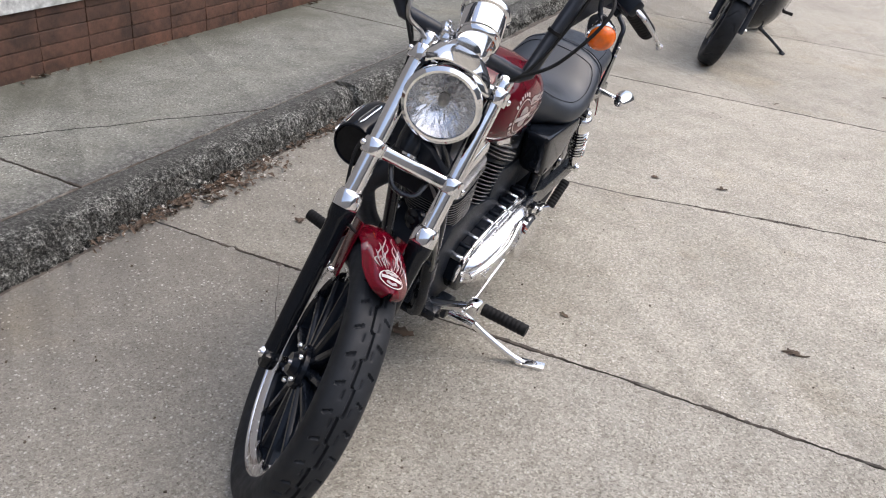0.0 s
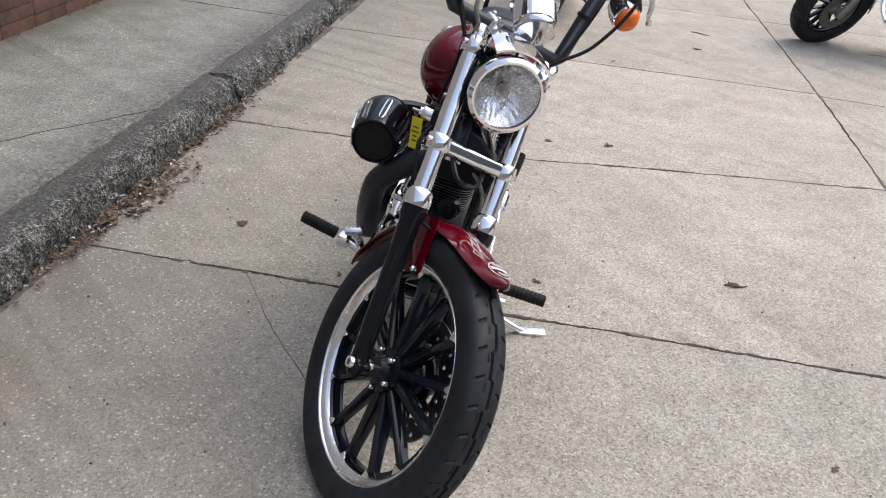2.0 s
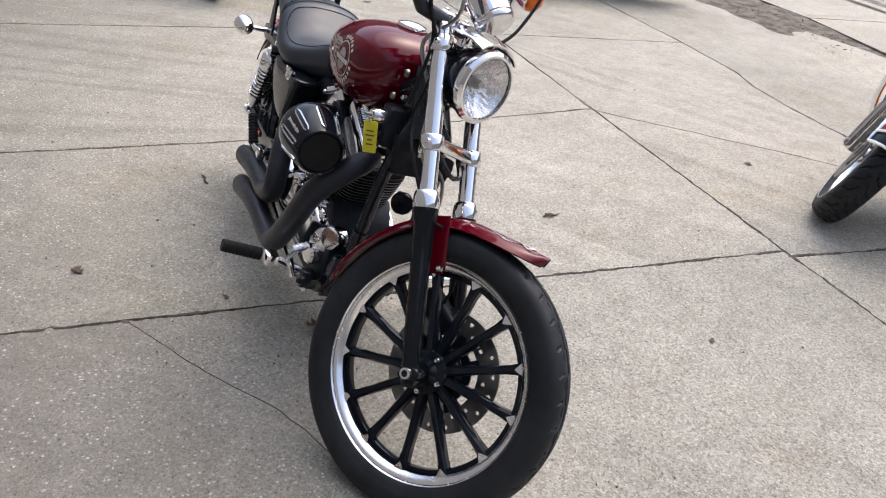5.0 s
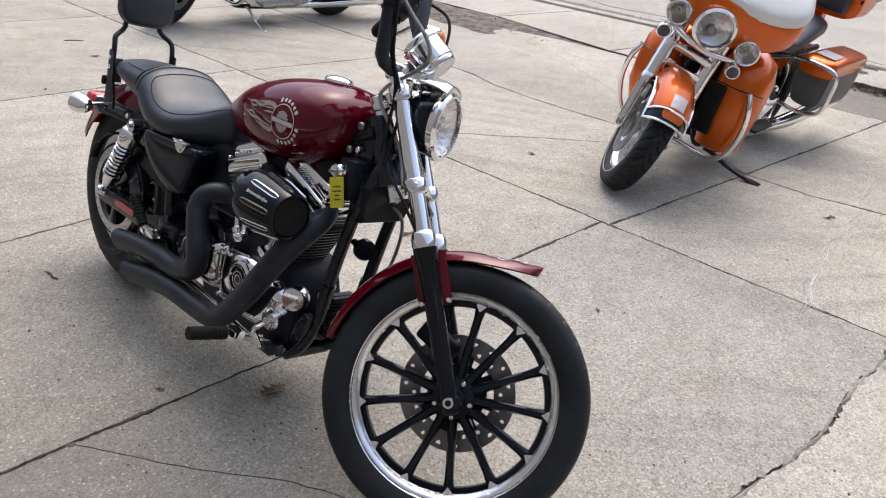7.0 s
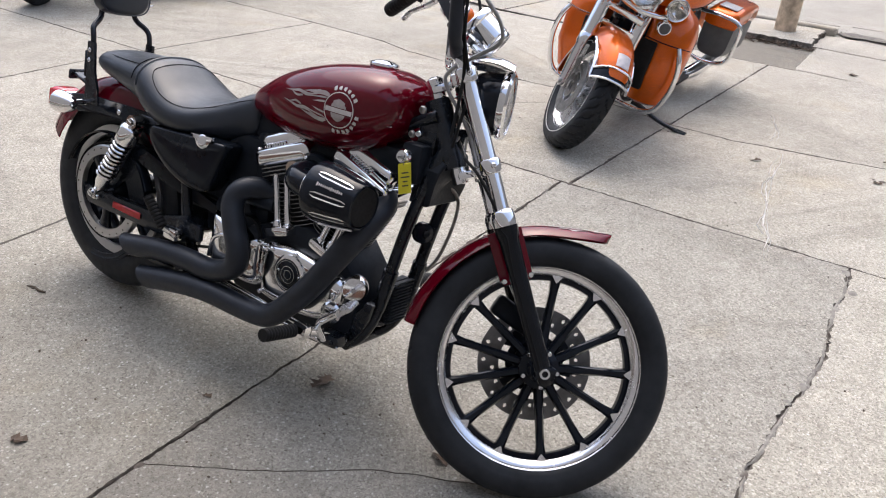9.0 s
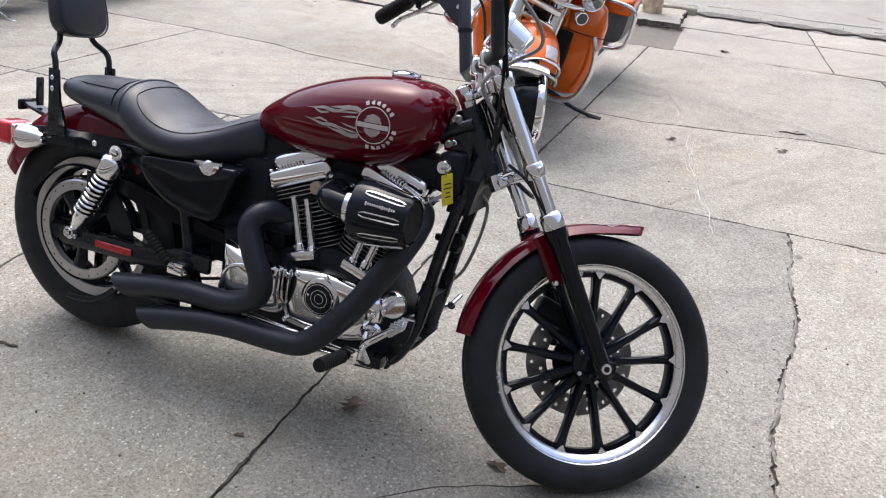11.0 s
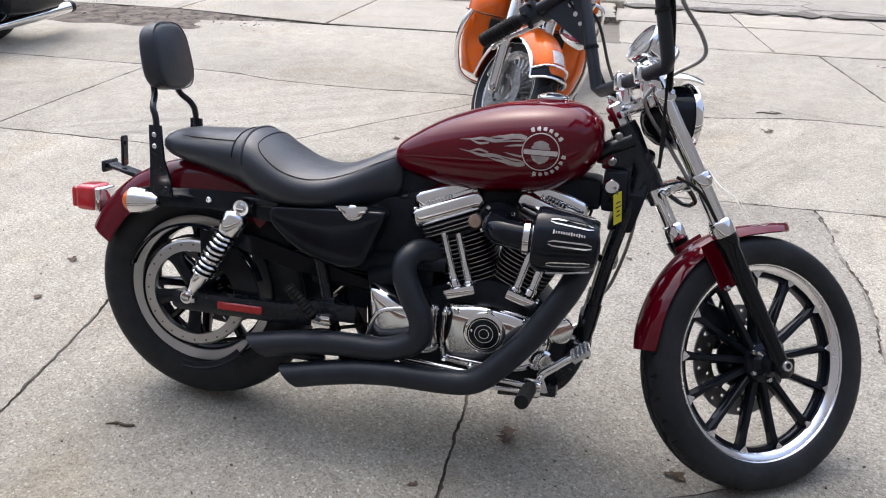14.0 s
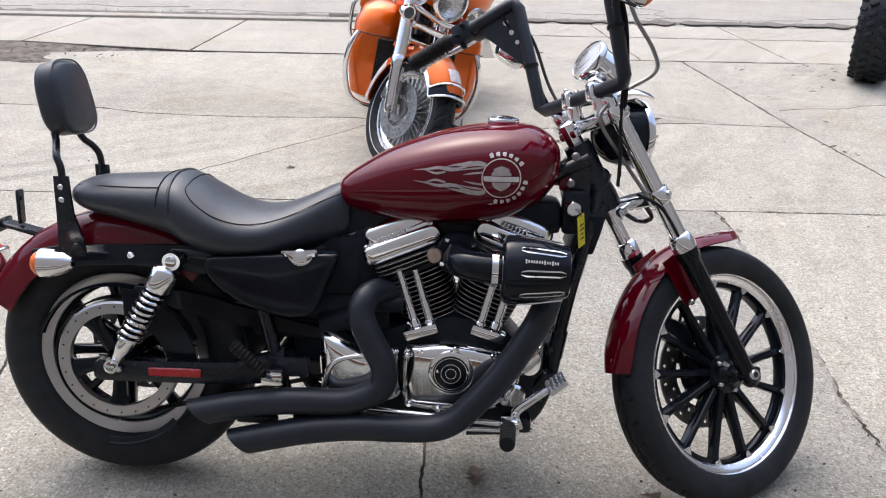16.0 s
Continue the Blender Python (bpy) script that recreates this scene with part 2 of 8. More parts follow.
def brick_material():
    m, t, b = node_mat("brown_brick")
    oi = t.nodes.new("ShaderNodeObjectInfo")
    r = ramp(t, oi.outputs["Random"], [(0.0, (0.078, 0.042, 0.029)), (0.5, (0.096, 0.050, 0.033)), (1.0, (0.118, 0.058, 0.037))]).outputs[0]
    n = noise_node(t, 26.0, 6.0, 0.7)
    nr = ramp(t, n.outputs["Fac"], [(0.3, (0.55, 0.52, 0.5)), (0.7, (1.25, 1.2, 1.15))]).outputs[0]
    base = mixc(t, "MULTIPLY", 0.9, r, nr)
    # soot and wash marks that run on from brick to brick
    geo = t.nodes.new("ShaderNodeNewGeometry")
    n2 = t.nodes.new("ShaderNodeTexNoise")
    n2.inputs["Scale"].default_value, n2.inputs["Detail"].default_value, n2.inputs["Roughness"].default_value = 6.0, 6.0, 0.65
    t.links.new(geo.outputs["Position"], n2.inputs["Vector"])
    soot = ramp(t, n2.outputs["Fac"], [(0.36, (0.42, 0.46, 0.45)), (0.55, (1.0, 1.0, 1.0)), (0.72, (1.35, 1.3, 1.3))]).outputs[0]
    t.links.new(mixc(t, "MULTIPLY", 0.85, base, soot), b.inputs["Base Color"])
    put(b, Roughness=0.8)
    f = noise_node(t, 140.0, 4.0)
    bump(t, b, f.outputs["Fac"], 0.5, 0.004)
    return m


M_BRICK = brick_material()


def paint(name, deep, bright, flake=0.35):
    """Metallic lacquer: fine flake in the base under a clear coat."""
    m, t, b = node_mat(name)
    n = noise_node(t, 900.0, 2.0)
    r = ramp(t, n.outputs["Fac"], [(0.35, deep), (0.68, bright)])
    n2 = noise_node(t, 5.0, 4.0)
    r2 = ramp(t, n2.outputs["Fac"], [(0.3, (0.9, 0.9, 0.9)), (0.7, (1.08, 1.08, 1.08))]).outputs[0]
    t.links.new(mixc(t, "MULTIPLY", 1.0, r.outputs[0], r2), b.inputs["Base Color"])
    put(b, Metallic=flake, Roughness=0.4, Specular_IOR_Level=0.0, Coat_Weight=0.8, Coat_Roughness=0.01)
    return m


M_RED = paint("red_lacquer", (0.078, 0.0006, 0.0055), (0.125, 0.0010, 0.009), 0.06)
M_ORANGE = paint("orange_lacquer", (0.46, 0.07, 0.0025), (0.84, 0.165, 0.006), 0.6)
M_WHITEP = paint("white_lacquer", (0.66, 0.66, 0.64), (0.74, 0.74, 0.72), 0.05)
M_GLOSS = simple("gloss_black", (0.0075, 0.0098, 0.0142), 0.10, 0, 0.3, 12, rvary=0.04, spec=0.24)
M_FRAME = simple("frame_black", (0.0092, 0.012, 0.0168), 0.2, 0, 0.4, 20, spec=0.42)
M_SATIN = simple("satin_black", (0.0145, 0.0182, 0.0255), 0.42, 0, 0.2, 22, 0.1, 420, spec=0.38)
M_WRINKLE = simple("wrinkle_black", (0.0118, 0.015, 0.0205), 0.44, 0, 0.3, 30, 0.12, 260, spec=0.16)
M_CHROME = simple("chrome", (0.86, 0.86, 0.86), 0.07, 1.0, 0.05, 9, rvary=0.03)
M_ALU = simple("machined_aluminium", (0.66, 0.66, 0.67), 0.3, 1.0, 0.1, 20, rvary=0.08)
M_RIM = simple("polished_rim", (0.88, 0.88, 0.89), 0.2, 1.0, 0.06, 14, 0.12, 240, rvary=0.08)
M_STEEL = simple("brake_steel", (0.2, 0.2, 0.2), 0.36, 1.0, 0.2, 40)
M_DULL = simple("dull_metal", (0.3, 0.295, 0.285), 0.45, 1.0, 0.25, 35, 0.2, 300)
M_BRUSHED = simple("brushed_wheel_metal", (0.52, 0.52, 0.525), 0.36, 1.0, 0.05, 12, rvary=0.02)
M_LAMPBOWL = simple("lamp_bowl", (0.74, 0.75, 0.76), 0.2, 1.0, 0.12, 60, 0.5, 140, rvary=0.1)
M_BRONZE = simple("worn_bronze", (0.42, 0.32, 0.25), 0.42, 0.8, 0.2, 60)
M_FIN = simple("fin_edge", (0.42, 0.42, 0.415), 0.35, 0.9, 0.2, 60)
M_SLIDER = simple("slider_black", (0.005, 0.0065, 0.009), 0.10, 0, 0.2, 20, rvary=0.03, spec=0.3)
M_RUBBER = simple("black_rubber", (0.010, 0.010, 0.010), 0.62, 0, 0.3, 30, 0.1, 350, spec=0.2)
M_TYRE = simple("tyre_rubber", (0.0135, 0.0155, 0.0185), 0.58, 0, 0.4, 9, 0.14, 220, rvary=0.1, spec=0.28)
M_LEATHER = simple("black_vinyl", (0.0205, 0.0262, 0.0355), 0.40, 0, 0.15, 8, 0.1, 420, rvary=0.05, spec=0.52)
M_THREAD = simple("seam_thread", (0.006, 0.0065, 0.008), 0.9, spec=0.12)
M_AMBER = simple("amber_lens", (0.72, 0.13, 0.006), 0.2, 0, 0.2, 60, 0.4, 150, coat=0.2)
M_REDLENS = simple("red_lens", (0.55, 0.012, 0.022), 0.14, 0, 0.2, 40, 0.2, 130, coat=0.8)
M_REFLEX = simple("red_reflector", (0.42, 0.016, 0.018), 0.2, 0, 0.2, 80, 0.3, 260, coat=0.6)
M_YELLOW = simple("yellow_card", (0.68, 0.60, 0.02), 0.55, 0, 0.06, 20)
M_SILVERINK = simple("silver_decal", (0.43, 0.38, 0.37), 0.38, 0.55, 0.18, 50)
M_PALEINK = simple("pale_decal", (0.62, 0.57, 0.55), 0.4, 0.3, 0.15, 50)
M_INK = simple("dark_ink", (0.05, 0.05, 0.045), 0.7)
M_LEAFS = simple("dry_leaf", (0.095, 0.064, 0.042), 0.8, 0, 0.6, 12, 0.4, 60)
M_TWIG = simple("dead_twig", (0.09, 0.07, 0.05), 0.9, 0, 0.4, 30, 0.5, 120)
M_LITTER = simple("pale_litter", (0.5, 0.48, 0.44), 0.8, 0, 0.3, 20)
M_DIAL = simple("dial_face", (0.24, 0.245, 0.25), 0.4, 0, 0.1, 30)
M_WOOD = simple("weathered_post", (0.47, 0.37, 0.262), 0.9, 0, 0.45, 14, 0.6, 70)
M_GREY = simple("grey_plastic", (0.075, 0.078, 0.08), 0.5, 0, 0.15, 20)


def glass(name, tint=(1, 1, 1), rough=0.02):
    m, t, b = node_mat(name)
    put(b, Base_Color=rgba(tint), Roughness=rough, Transmission_Weight=1.0, IOR=1.45)
    n = noise_node(t, 60.0, 2.0)
    bump(t, b, n.outputs["Fac"], 0.05, 0.002)
    return m


M_GLASS = glass("lamp_glass")


# ---- mesh helpers ----
def finish(bm, sharp=38.0):
    bmesh.ops.recalc_face_normals(bm, faces=bm.faces)
    limit = radians(sharp)
    for f in bm.faces:
        f.smooth = True
    for e in bm.edges:
        if len(e.link_faces) != 2 or e.calc_face_angle(0.0) > limit:
            e.smooth = False
    return bm


def add(bm, other, m=None):
    """Moves all of other into bm."""
    me = bpy.data.meshes.new("tmp")
    other.to_mesh(me)
    other.free()
    if m is not None:
        me.transform(m)
    bm.from_mesh(me)
    bpy.data.meshes.remove(me)
    return bm


def part(name, bm, material, parent, label="", m=None, sharp=38.0, kind=""):
    if m is not None:
        bm.transform(m)
    finish(bm, sharp)
    me = bpy.data.meshes.new(name)
    bm.to_mesh(me)
    bm.free()
    me.materials.append(material)
    ob = new(name, me)
    ob.parent = parent
    if label or kind:
        tagged(ob, label, kind=kind)
    return ob


def thing(name, m, label, category, group=""):
    e = new(name)
    e.empty_display_size = 0.1
    e.matrix_world = m
    return tagged(e, label, category, group)


def solid(name, bm, material, label, category="", group="", kind="", m=None, sharp=38.0):
    ob = part(name, bm, material, None, m=m, sharp=sharp)
    return tagged(ob, label, category, group, kind)


def box(sx, sy, sz, c=(0, 0, 0), bev=0.0, seg=2, m=None):
    bm = bmesh.new()
    bmesh.ops.create_cube(bm, size=1.0)
    bm.transform(Matrix.Translation(c) @ Matrix.Diagonal((sx, sy, sz, 1)))
    if bev:
        bmesh.ops.bevel(bm, geom=bm.edges[:], offset=bev, segments=seg, profile=0.6, affect="EDGES")
    if m is not None:
        bm.transform(m)
    return bm


def lathe(prof, segs=32, m=None, closed=False):
    """Turns a profile of (radius, height) round z."""
    bm = bmesh.new()
    rings = []
    for r, h in prof:
        if r < 1e-6:
            rings.append([bm.verts.new((0, 0, h))])
        else:
            rings.append([bm.verts.new((r * math.cos(2 * math.pi * k / segs), r * math.sin(2 * math.pi * k / segs), h)) for k in range(segs)])
    pairs = list(zip(rings, rings[1:]))
    if closed:
        pairs.append((rings[-1], rings[0]))
    for a, b in pairs:
        for k in range(segs):
            j = (k + 1) % segs
            if len(a) == 1 and len(b) == 1:
                continue
            if len(a) == 1:
                bm.faces.new((a[0], b[j], b[k]))
            elif len(b) == 1:
                bm.faces.new((a[k], a[j], b[0]))
            else:
                bm.faces.new((a[k], a[j], b[j], b[k]))
    if m is not None:
        bm.transform(m)
    return bm


def smooth_path(pts, n=6):
    """A Catmull-Rom curve through the points."""
    p = [Vector(q) for q in pts]
    p = [p[0] * 2 - p[1]] + p + [p[-1] * 2 - p[-2]]
    out = []
    for i in range(1, len(p) - 2):
        for k in range(n):
            u = k / n
            a, b, c, d = p[i - 1], p[i], p[i + 1], p[i + 2]
            out.append(0.5 * ((2 * b) + (c - a) * u + (2 * a - 5 * b + 4 * c - d) * u * u + (3 * b - a - 3 * c + d) * u ** 3))
    out.append(p[-2])
    return out


def sweep(pts, radius, segs=12, smooth=0, caps=True, squash=1.0):
    """A tube along points; radius is one number or one for each point given."""
    rad = radius if isinstance(radius, (list, tuple)) else [radius] * len(pts)
    if smooth:
        rp = smooth_path([(i, r, 0) for i, r in enumerate(rad)], smooth)
        path, rad = smooth_path(pts, smooth), [q.y for q in rp]
    else:
        path = [Vector(q) for q in pts]
    bm = bmesh.new()
    up = None
    rings = []
    for i, p in enumerate(path):
        d = (path[min(i + 1, len(path) - 1)] - path[max(i - 1, 0)]).normalized()
        if up is None:
            ref = Vector((0, 0, 1)) if abs(d.z) < 0.9 else Vector((0, 1, 0))
            up = d.cross(ref).normalized()
        up = (up - d * up.dot(d)).normalized()
        side = d.cross(up)
        rings.append([bm.verts.new(p + rad[i] * (math.cos(2 * math.pi * k / segs) * up + squash * math.sin(2 * math.pi * k / segs) * side)) for k in range(segs)])
    for a, b in zip(rings, rings[1:]):
        for k in range(segs):
            j = (k + 1) % segs
            bm.faces.new((a[k], a[j], b[j], b[k]))
    if caps:
        bm.faces.new(rings[0][::-1])
        bm.faces.new(rings[-1])
    return bm


def rod(a, b, r, segs=12, r2=None):
    return sweep([a, b], [r, r if r2 is None else r2], segs)


def loft(rings, caps=True):
    bm = bmesh.new()
    vs = [[bm.verts.new(p) for p in r] for r in rings]
    for a, b in zip(vs, vs[1:]):
        n = len(a)
        for k in range(n):
            j = (k + 1) % n
            bm.faces.new((a[k], a[j], b[j], b[k]))
    if caps:
        bm.faces.new(vs[0][::-1])
        bm.faces.new(vs[-1])
    return bm


def plate(outline, thick, m=None, bev=0.0):
    """A flat outline in x, y given thickness along z, centred."""
    bm = bmesh.new()
    lo = [bm.verts.new((x, y, -thick / 2)) for x, y in outline]
    hi = [bm.verts.new((x, y, thick / 2)) for x, y in outline]
    n = len(outline)
    bm.faces.new(lo[::-1])
    bm.faces.new(hi)
    for k in range(n):
        j = (k + 1) % n
        bm.faces.new((lo[k], lo[j], hi[j], hi[k]))
    if bev:
        edges = [e for e in bm.edges if abs(e.verts[0].co.z - e.verts[1].co.z) < 1e-6]
        bmesh.ops.bevel(bm, geom=edges, offset=bev, segments=2, profile=0.6, affect="EDGES")
    if m is not None:
        bm.transform(m)
    return bm


def pillow(outline, y0, y1, side=1, power=4.0, n=11):
    """A domed cushion shape whose outline lies in x and z, bulging from y0 to y1."""
    pts = [(p.x, p.y) for p in smooth_path([(x, z, 0) for x, z in outline + outline[:1]], 4)][:-1]
    cx, cz = sum(p[0] for p in pts) / len(pts), sum(p[1] for p in pts) / len(pts)
    rings = [[(x, y0 * side, z) for x, z in pts]]
    for k in range(n + 1):
        s = k / n
        rings.append([(cx + (x - cx) * (1 - 0.97 * s ** 1.6), (y0 + (y1 - y0) * (1 - (1 - s) ** power)) * side, cz + (z - cz) * (1 - 0.97 * s ** 1.6)) for x, z in pts])
    return loft(rings)


def axis_m(p, d):
    """Puts local z along d at p."""
    return Matrix.Translation(p) @ Vector(d).to_track_quat("Z", "Y").to_matrix().to_4x4()


def superring(x, hw, zt, zb, n=2.4, segs=36, flat=1.0):
    """A rounded section across y at x."""
    zc, hz = (zt + zb) / 2, (zt - zb) / 2
    out = []
    for k in range(segs):
        a = 2 * math.pi * k / segs
        c, s = math.cos(a), math.sin(a)
        out.append((x, hw * math.copysign(abs(c) ** (2 / n), c), zc + hz * math.copysign(abs(s) ** (2 / n), s)))
    return out


def interp(table, x):
    """A row of the table between its rows, smoothly."""
    if x <= table[0][0]:
        return table[0]
    for a, b in zip(table, table[1:]):
        if x <= b[0]:
            u = (x - a[0]) / (b[0] - a[0])
            return tuple(p + (q - p) * u for p, q in zip(a, b))
    return table[-1]


def tyre(R, width, rim, groove, segs=300, crown=0.6, n=26):
    """A tyre round y with real grooves cut by groove(lateral, along); rim is the bead's radius."""
    bm = bmesh.new()
    hw, prof = width / 2, []
    side = R - rim
    for k in range(n + 1):
        a = math.pi * (k / n)
        c, s = math.cos(a), math.sin(a)
        y = -hw * math.copysign(abs(c) ** 0.72, c)
        r = rim + side * (0.36 + 0.64 * abs(s) ** crown)
        prof.append((y, r))
    prof = [(-hw * 0.62, rim - 0.004), (-hw * 0.86, rim + side * 0.12)] + prof + [(hw * 0.86, rim + side * 0.12), (hw * 0.62, rim - 0.004)]
    if n >= 40:
        fine = []
        for (y0, r0), (y1, r1) in zip(prof, prof[1:]):
            m = max(1, int(abs(y1 - y0) / 0.0022))
            fine += [(y0 + (y1 - y0) * k / m, r0 + (r1 - r0) * k / m) for k in range(m)]
        prof = fine + prof[-1:]
    rings = []
    for k in range(segs):
        a = 2 * math.pi * k / segs
        ring = []
        for y, r in prof:
            g = groove(y, a * R) if r > rim + side * 0.5 else 0.0
            rr = r - g
            ring.append(bm.verts.new((rr * math.cos(a), y, rr * math.sin(a))))
        rings.append(ring)
    for k in range(segs):
        a, b = rings[k], rings[(k + 1) % segs]
        for j in range(len(prof) - 1):
            bm.faces.new((a[j], a[j + 1], b[j + 1], b[j]))
    return bm


# ---- the ground ----
def ground_sheet():
    bm = bmesh.new()
    xs = [-400, -60, -12, -3.3, 8, 14, 60, 400]
    ys = [-400, -60, -10, 0, 6, 12, 60, 400]
    g = [[bm.verts.new((x, y, -0.009)) for y in ys] for x in xs]
    for i in range(len(xs) - 1):
        for j in range(len(ys) - 1):
            bm.faces.new((g[i][j], g[i + 1][j], g[i + 1][j + 1], g[i][j + 1]))
    return bm


ground = solid("ground", ground_sheet(), M_JOINT, "flat ground of dark earth under the concrete slabs", "ground", kind="structure")


def wobble(seed, u, amp):
    rough = 0.34
    if seed == 13:
        amp, rough = amp * 1.5, 0.6
    return amp * (noise.noise((u * 3.1, seed * 7.3, 0.0)) * 0.45 + noise.noise((u * 13.0, seed * 3.7, 5.0)) * 0.4 + noise.noise((u * 41.0, seed * 1.7, 8.0)) * rough + noise.noise((u * 97.0, seed * 2.9, 2.0)) * rough * 0.8)


# how far some joints stray from the straight line: (position along it, offset)
STRAY = {
    15: [(-2.03, 0), (-1.33, -0.059), (-0.9, -0.079), (-0.55, -0.086), (0.03, -0.038), (0.586, -0.014), (1.03, 0)],
    13: [(-2.03, 0), (-1.2, 0), (-0.79, -0.012), (-0.5, 0.012), (-0.35, -0.006), (-0.15, -0.014), (0.0, -0.036), (0.26, -0.05), (0.45, -0.028), (0.62, -0.01), (0.79, -0.02), (1.0, 0), (1.1, 0)],
    3: [(0.03, 0), (0.6, 0.09), (0.8, 0.10), (1.2, 0.03), (1.6, -0.01), (1.75, -0.04), (2.14, 0), (2.5, 0.07), (2.85, 0.11), (3.1, 0.06), (3.5, 0), (3.8, -0.03), (4.2, -0.035), (4.5, 0.03), (5.2, 0)],
}


def stray(seed, p, along_x):
    table = STRAY.get(seed)
    if not table:
        return 0.0
    u = p.x if along_x else p.y
    if u <= table[0][0] or u >= table[-1][0]:
        return 0.0
    return interp(table, u)[1]


def joint_line(a, b, seed, amp=0.014):
    """Points along an uneven joint from a to b."""
    a, b = Vector(a), Vector(b)
    n = max(2, int((b - a).length / 0.013))
    side = Vector((-(b - a).y, (b - a).x)).normalized()
    out = []
    for k in range(n + 1):
        u = k / n
        fade = min(1.0, u * (b - a).length / 0.08, (1 - u) * (b - a).length / 0.08)
        p = a.lerp(b, u)
        key = p.x * abs(side.y) + p.y * abs(side.x)
        q = p + side * wobble(seed, key, amp) * fade
        along_x = abs(side.y) > abs(side.x)
        off = stray(seed, p, along_x)
        out.append(q + (Vector((0, off)) if along_x else Vector((off, 0))))
    return out


def slab_mesh(edges, z, gap=0.006, depth=0.05):
    """A slab bounded by uneven joint lines, its arris worn round."""
    pts = []
    for e in edges:
        pts += [p for p in e[:-1]]
    n = len(pts)
    bm = bmesh.new()
    inset = []
    for k in range(n):
        d = (pts[(k + 1) % n] - pts[k - 1]).normalized()
        inset.append(Vector((-d.y, d.x)))
    rows = []
    for level, zz in enumerate((z - depth, z - 0.004, z)):
        row = []
        for p, q in zip(pts, inset):
            off = gap * (1 + 0.5 * noise.noise((p.x * 9, p.y * 9, 1.0)))
            if level == 2:
                off += 0.001 + 0.0075 * max(0.0, 0.3 + noise.noise((p.x * 7, p.y * 7, 3.0)) + 0.8 * noise.noise((p.x * 47, p.y * 47, 4.0)))
            row.append(bm.verts.new((p.x + q.x * off, p.y + q.y * off, zz)))
        rows.append(row)
    for a, b in zip(rows, rows[1:]):
        for k in range(n):
            j = (k + 1) % n
            bm.faces.new((a[k], a[j], b[j], b[k])).material_index = 1
    bm.faces.new(rows[-1])
    return bm


def quad_slab(p, q, r, s, seeds, z=0.0, material=None, parent=None, gap=0.006, amp=0.012, name="slab"):
    """Corners in turn, counter-clockwise; each side has its joint's seed."""
    c = [p, q, r, s]
    edges = []
    for k in range(4):
        a, b = c[k], c[(k + 1) % 4]
        if (a[0] + a[1] * 1.37) <= (b[0] + b[1] * 1.37):
            edges.append(joint_line(a, b, seeds[k], amp))
        else:
            edges.append([v for v in joint_line(b, a, seeds[k], amp)][::-1])
    ob = part(name, slab_mesh(edges, z, gap), material or M_SLAB, parent or ground)
    ob.data.materials.append(M_JOINT)
    return ob


def ring_slab(ring):
    """One slab of many sides: corners in turn, each with the seed of the joint that starts there."""
    sides = []
    for (xa, ya, sd), (xb, yb, _) in zip(ring, ring[1:] + ring[:1]):
        if (xa + ya * 1.37) <= (xb + yb * 1.37):
            sides.append(joint_line((xa, ya), (xb, yb), sd, 0.012))
        else:
            sides.append(joint_line((xb, yb), (xa, ya), sd, 0.012)[::-1])
    ob = part("slab", slab_mesh(sides, 0.0, 0.003), M_SLAB, ground)
    ob.data.materials.append(M_JOINT)


# corners along the two sides of each bay: kerb side, first long joint, second long joint, lot edge
LINE_A = [1.03, 1.03, 1.03, 1.03, 1.031, 1.066, 1.10, 1.10, 1.10, 1.10]
LINE_B = [2.5, 2.5, 2.5, 2.33, 2.66, 2.7, 2.7, 2.7]
RIM_C = [4.5, 4.5, 4.46, 4.5, 4.45, 3.9, 3.9, 3.9]
BAY_A = [(-6.5, -6.5), (-2.6, -2.6), (-0.55, -0.6), (0.95, 0.92), (2.20, 2.235), (3.45, 3.84), (5.28, 5.36), (7.4, 7.4), (10.5, 10.5), (14.0, 14.0)]
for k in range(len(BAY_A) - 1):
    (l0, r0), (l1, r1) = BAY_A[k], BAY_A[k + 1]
    quad_slab((-2.03, l0), (LINE_A[k], r0), (LINE_A[k + 1], r1), (-2.03, l1), (10 + k, 2, 11 + k, 1), gap=0.003, material=M_DARKLOT if k == 3 else M_SLAB)
BAY_B = [(-6.5, -6.5), (-2.6, -2.6), (-0.22, 0.03), (2.19, 2.14), (5.32, 5.20), (7.4, 7.5), (10.5, 10.5), (14.0, 14.0)]
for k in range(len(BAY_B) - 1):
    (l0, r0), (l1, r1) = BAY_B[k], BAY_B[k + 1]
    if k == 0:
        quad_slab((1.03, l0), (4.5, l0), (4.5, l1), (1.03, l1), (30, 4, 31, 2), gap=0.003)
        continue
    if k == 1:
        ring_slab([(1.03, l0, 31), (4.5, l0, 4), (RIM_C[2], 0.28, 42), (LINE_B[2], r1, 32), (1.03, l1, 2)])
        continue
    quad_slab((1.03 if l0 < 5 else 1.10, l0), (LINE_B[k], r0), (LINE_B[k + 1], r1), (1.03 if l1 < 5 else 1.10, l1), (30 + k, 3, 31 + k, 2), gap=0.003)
BAY_C = [(-6.5, -6.5), (-2.6, -2.6), (0.03, 0.28), (2.14, 2.07), (5.20, 5.05), (7.5, 7.5), (10.5, 10.5), (14.0, 14.0)]
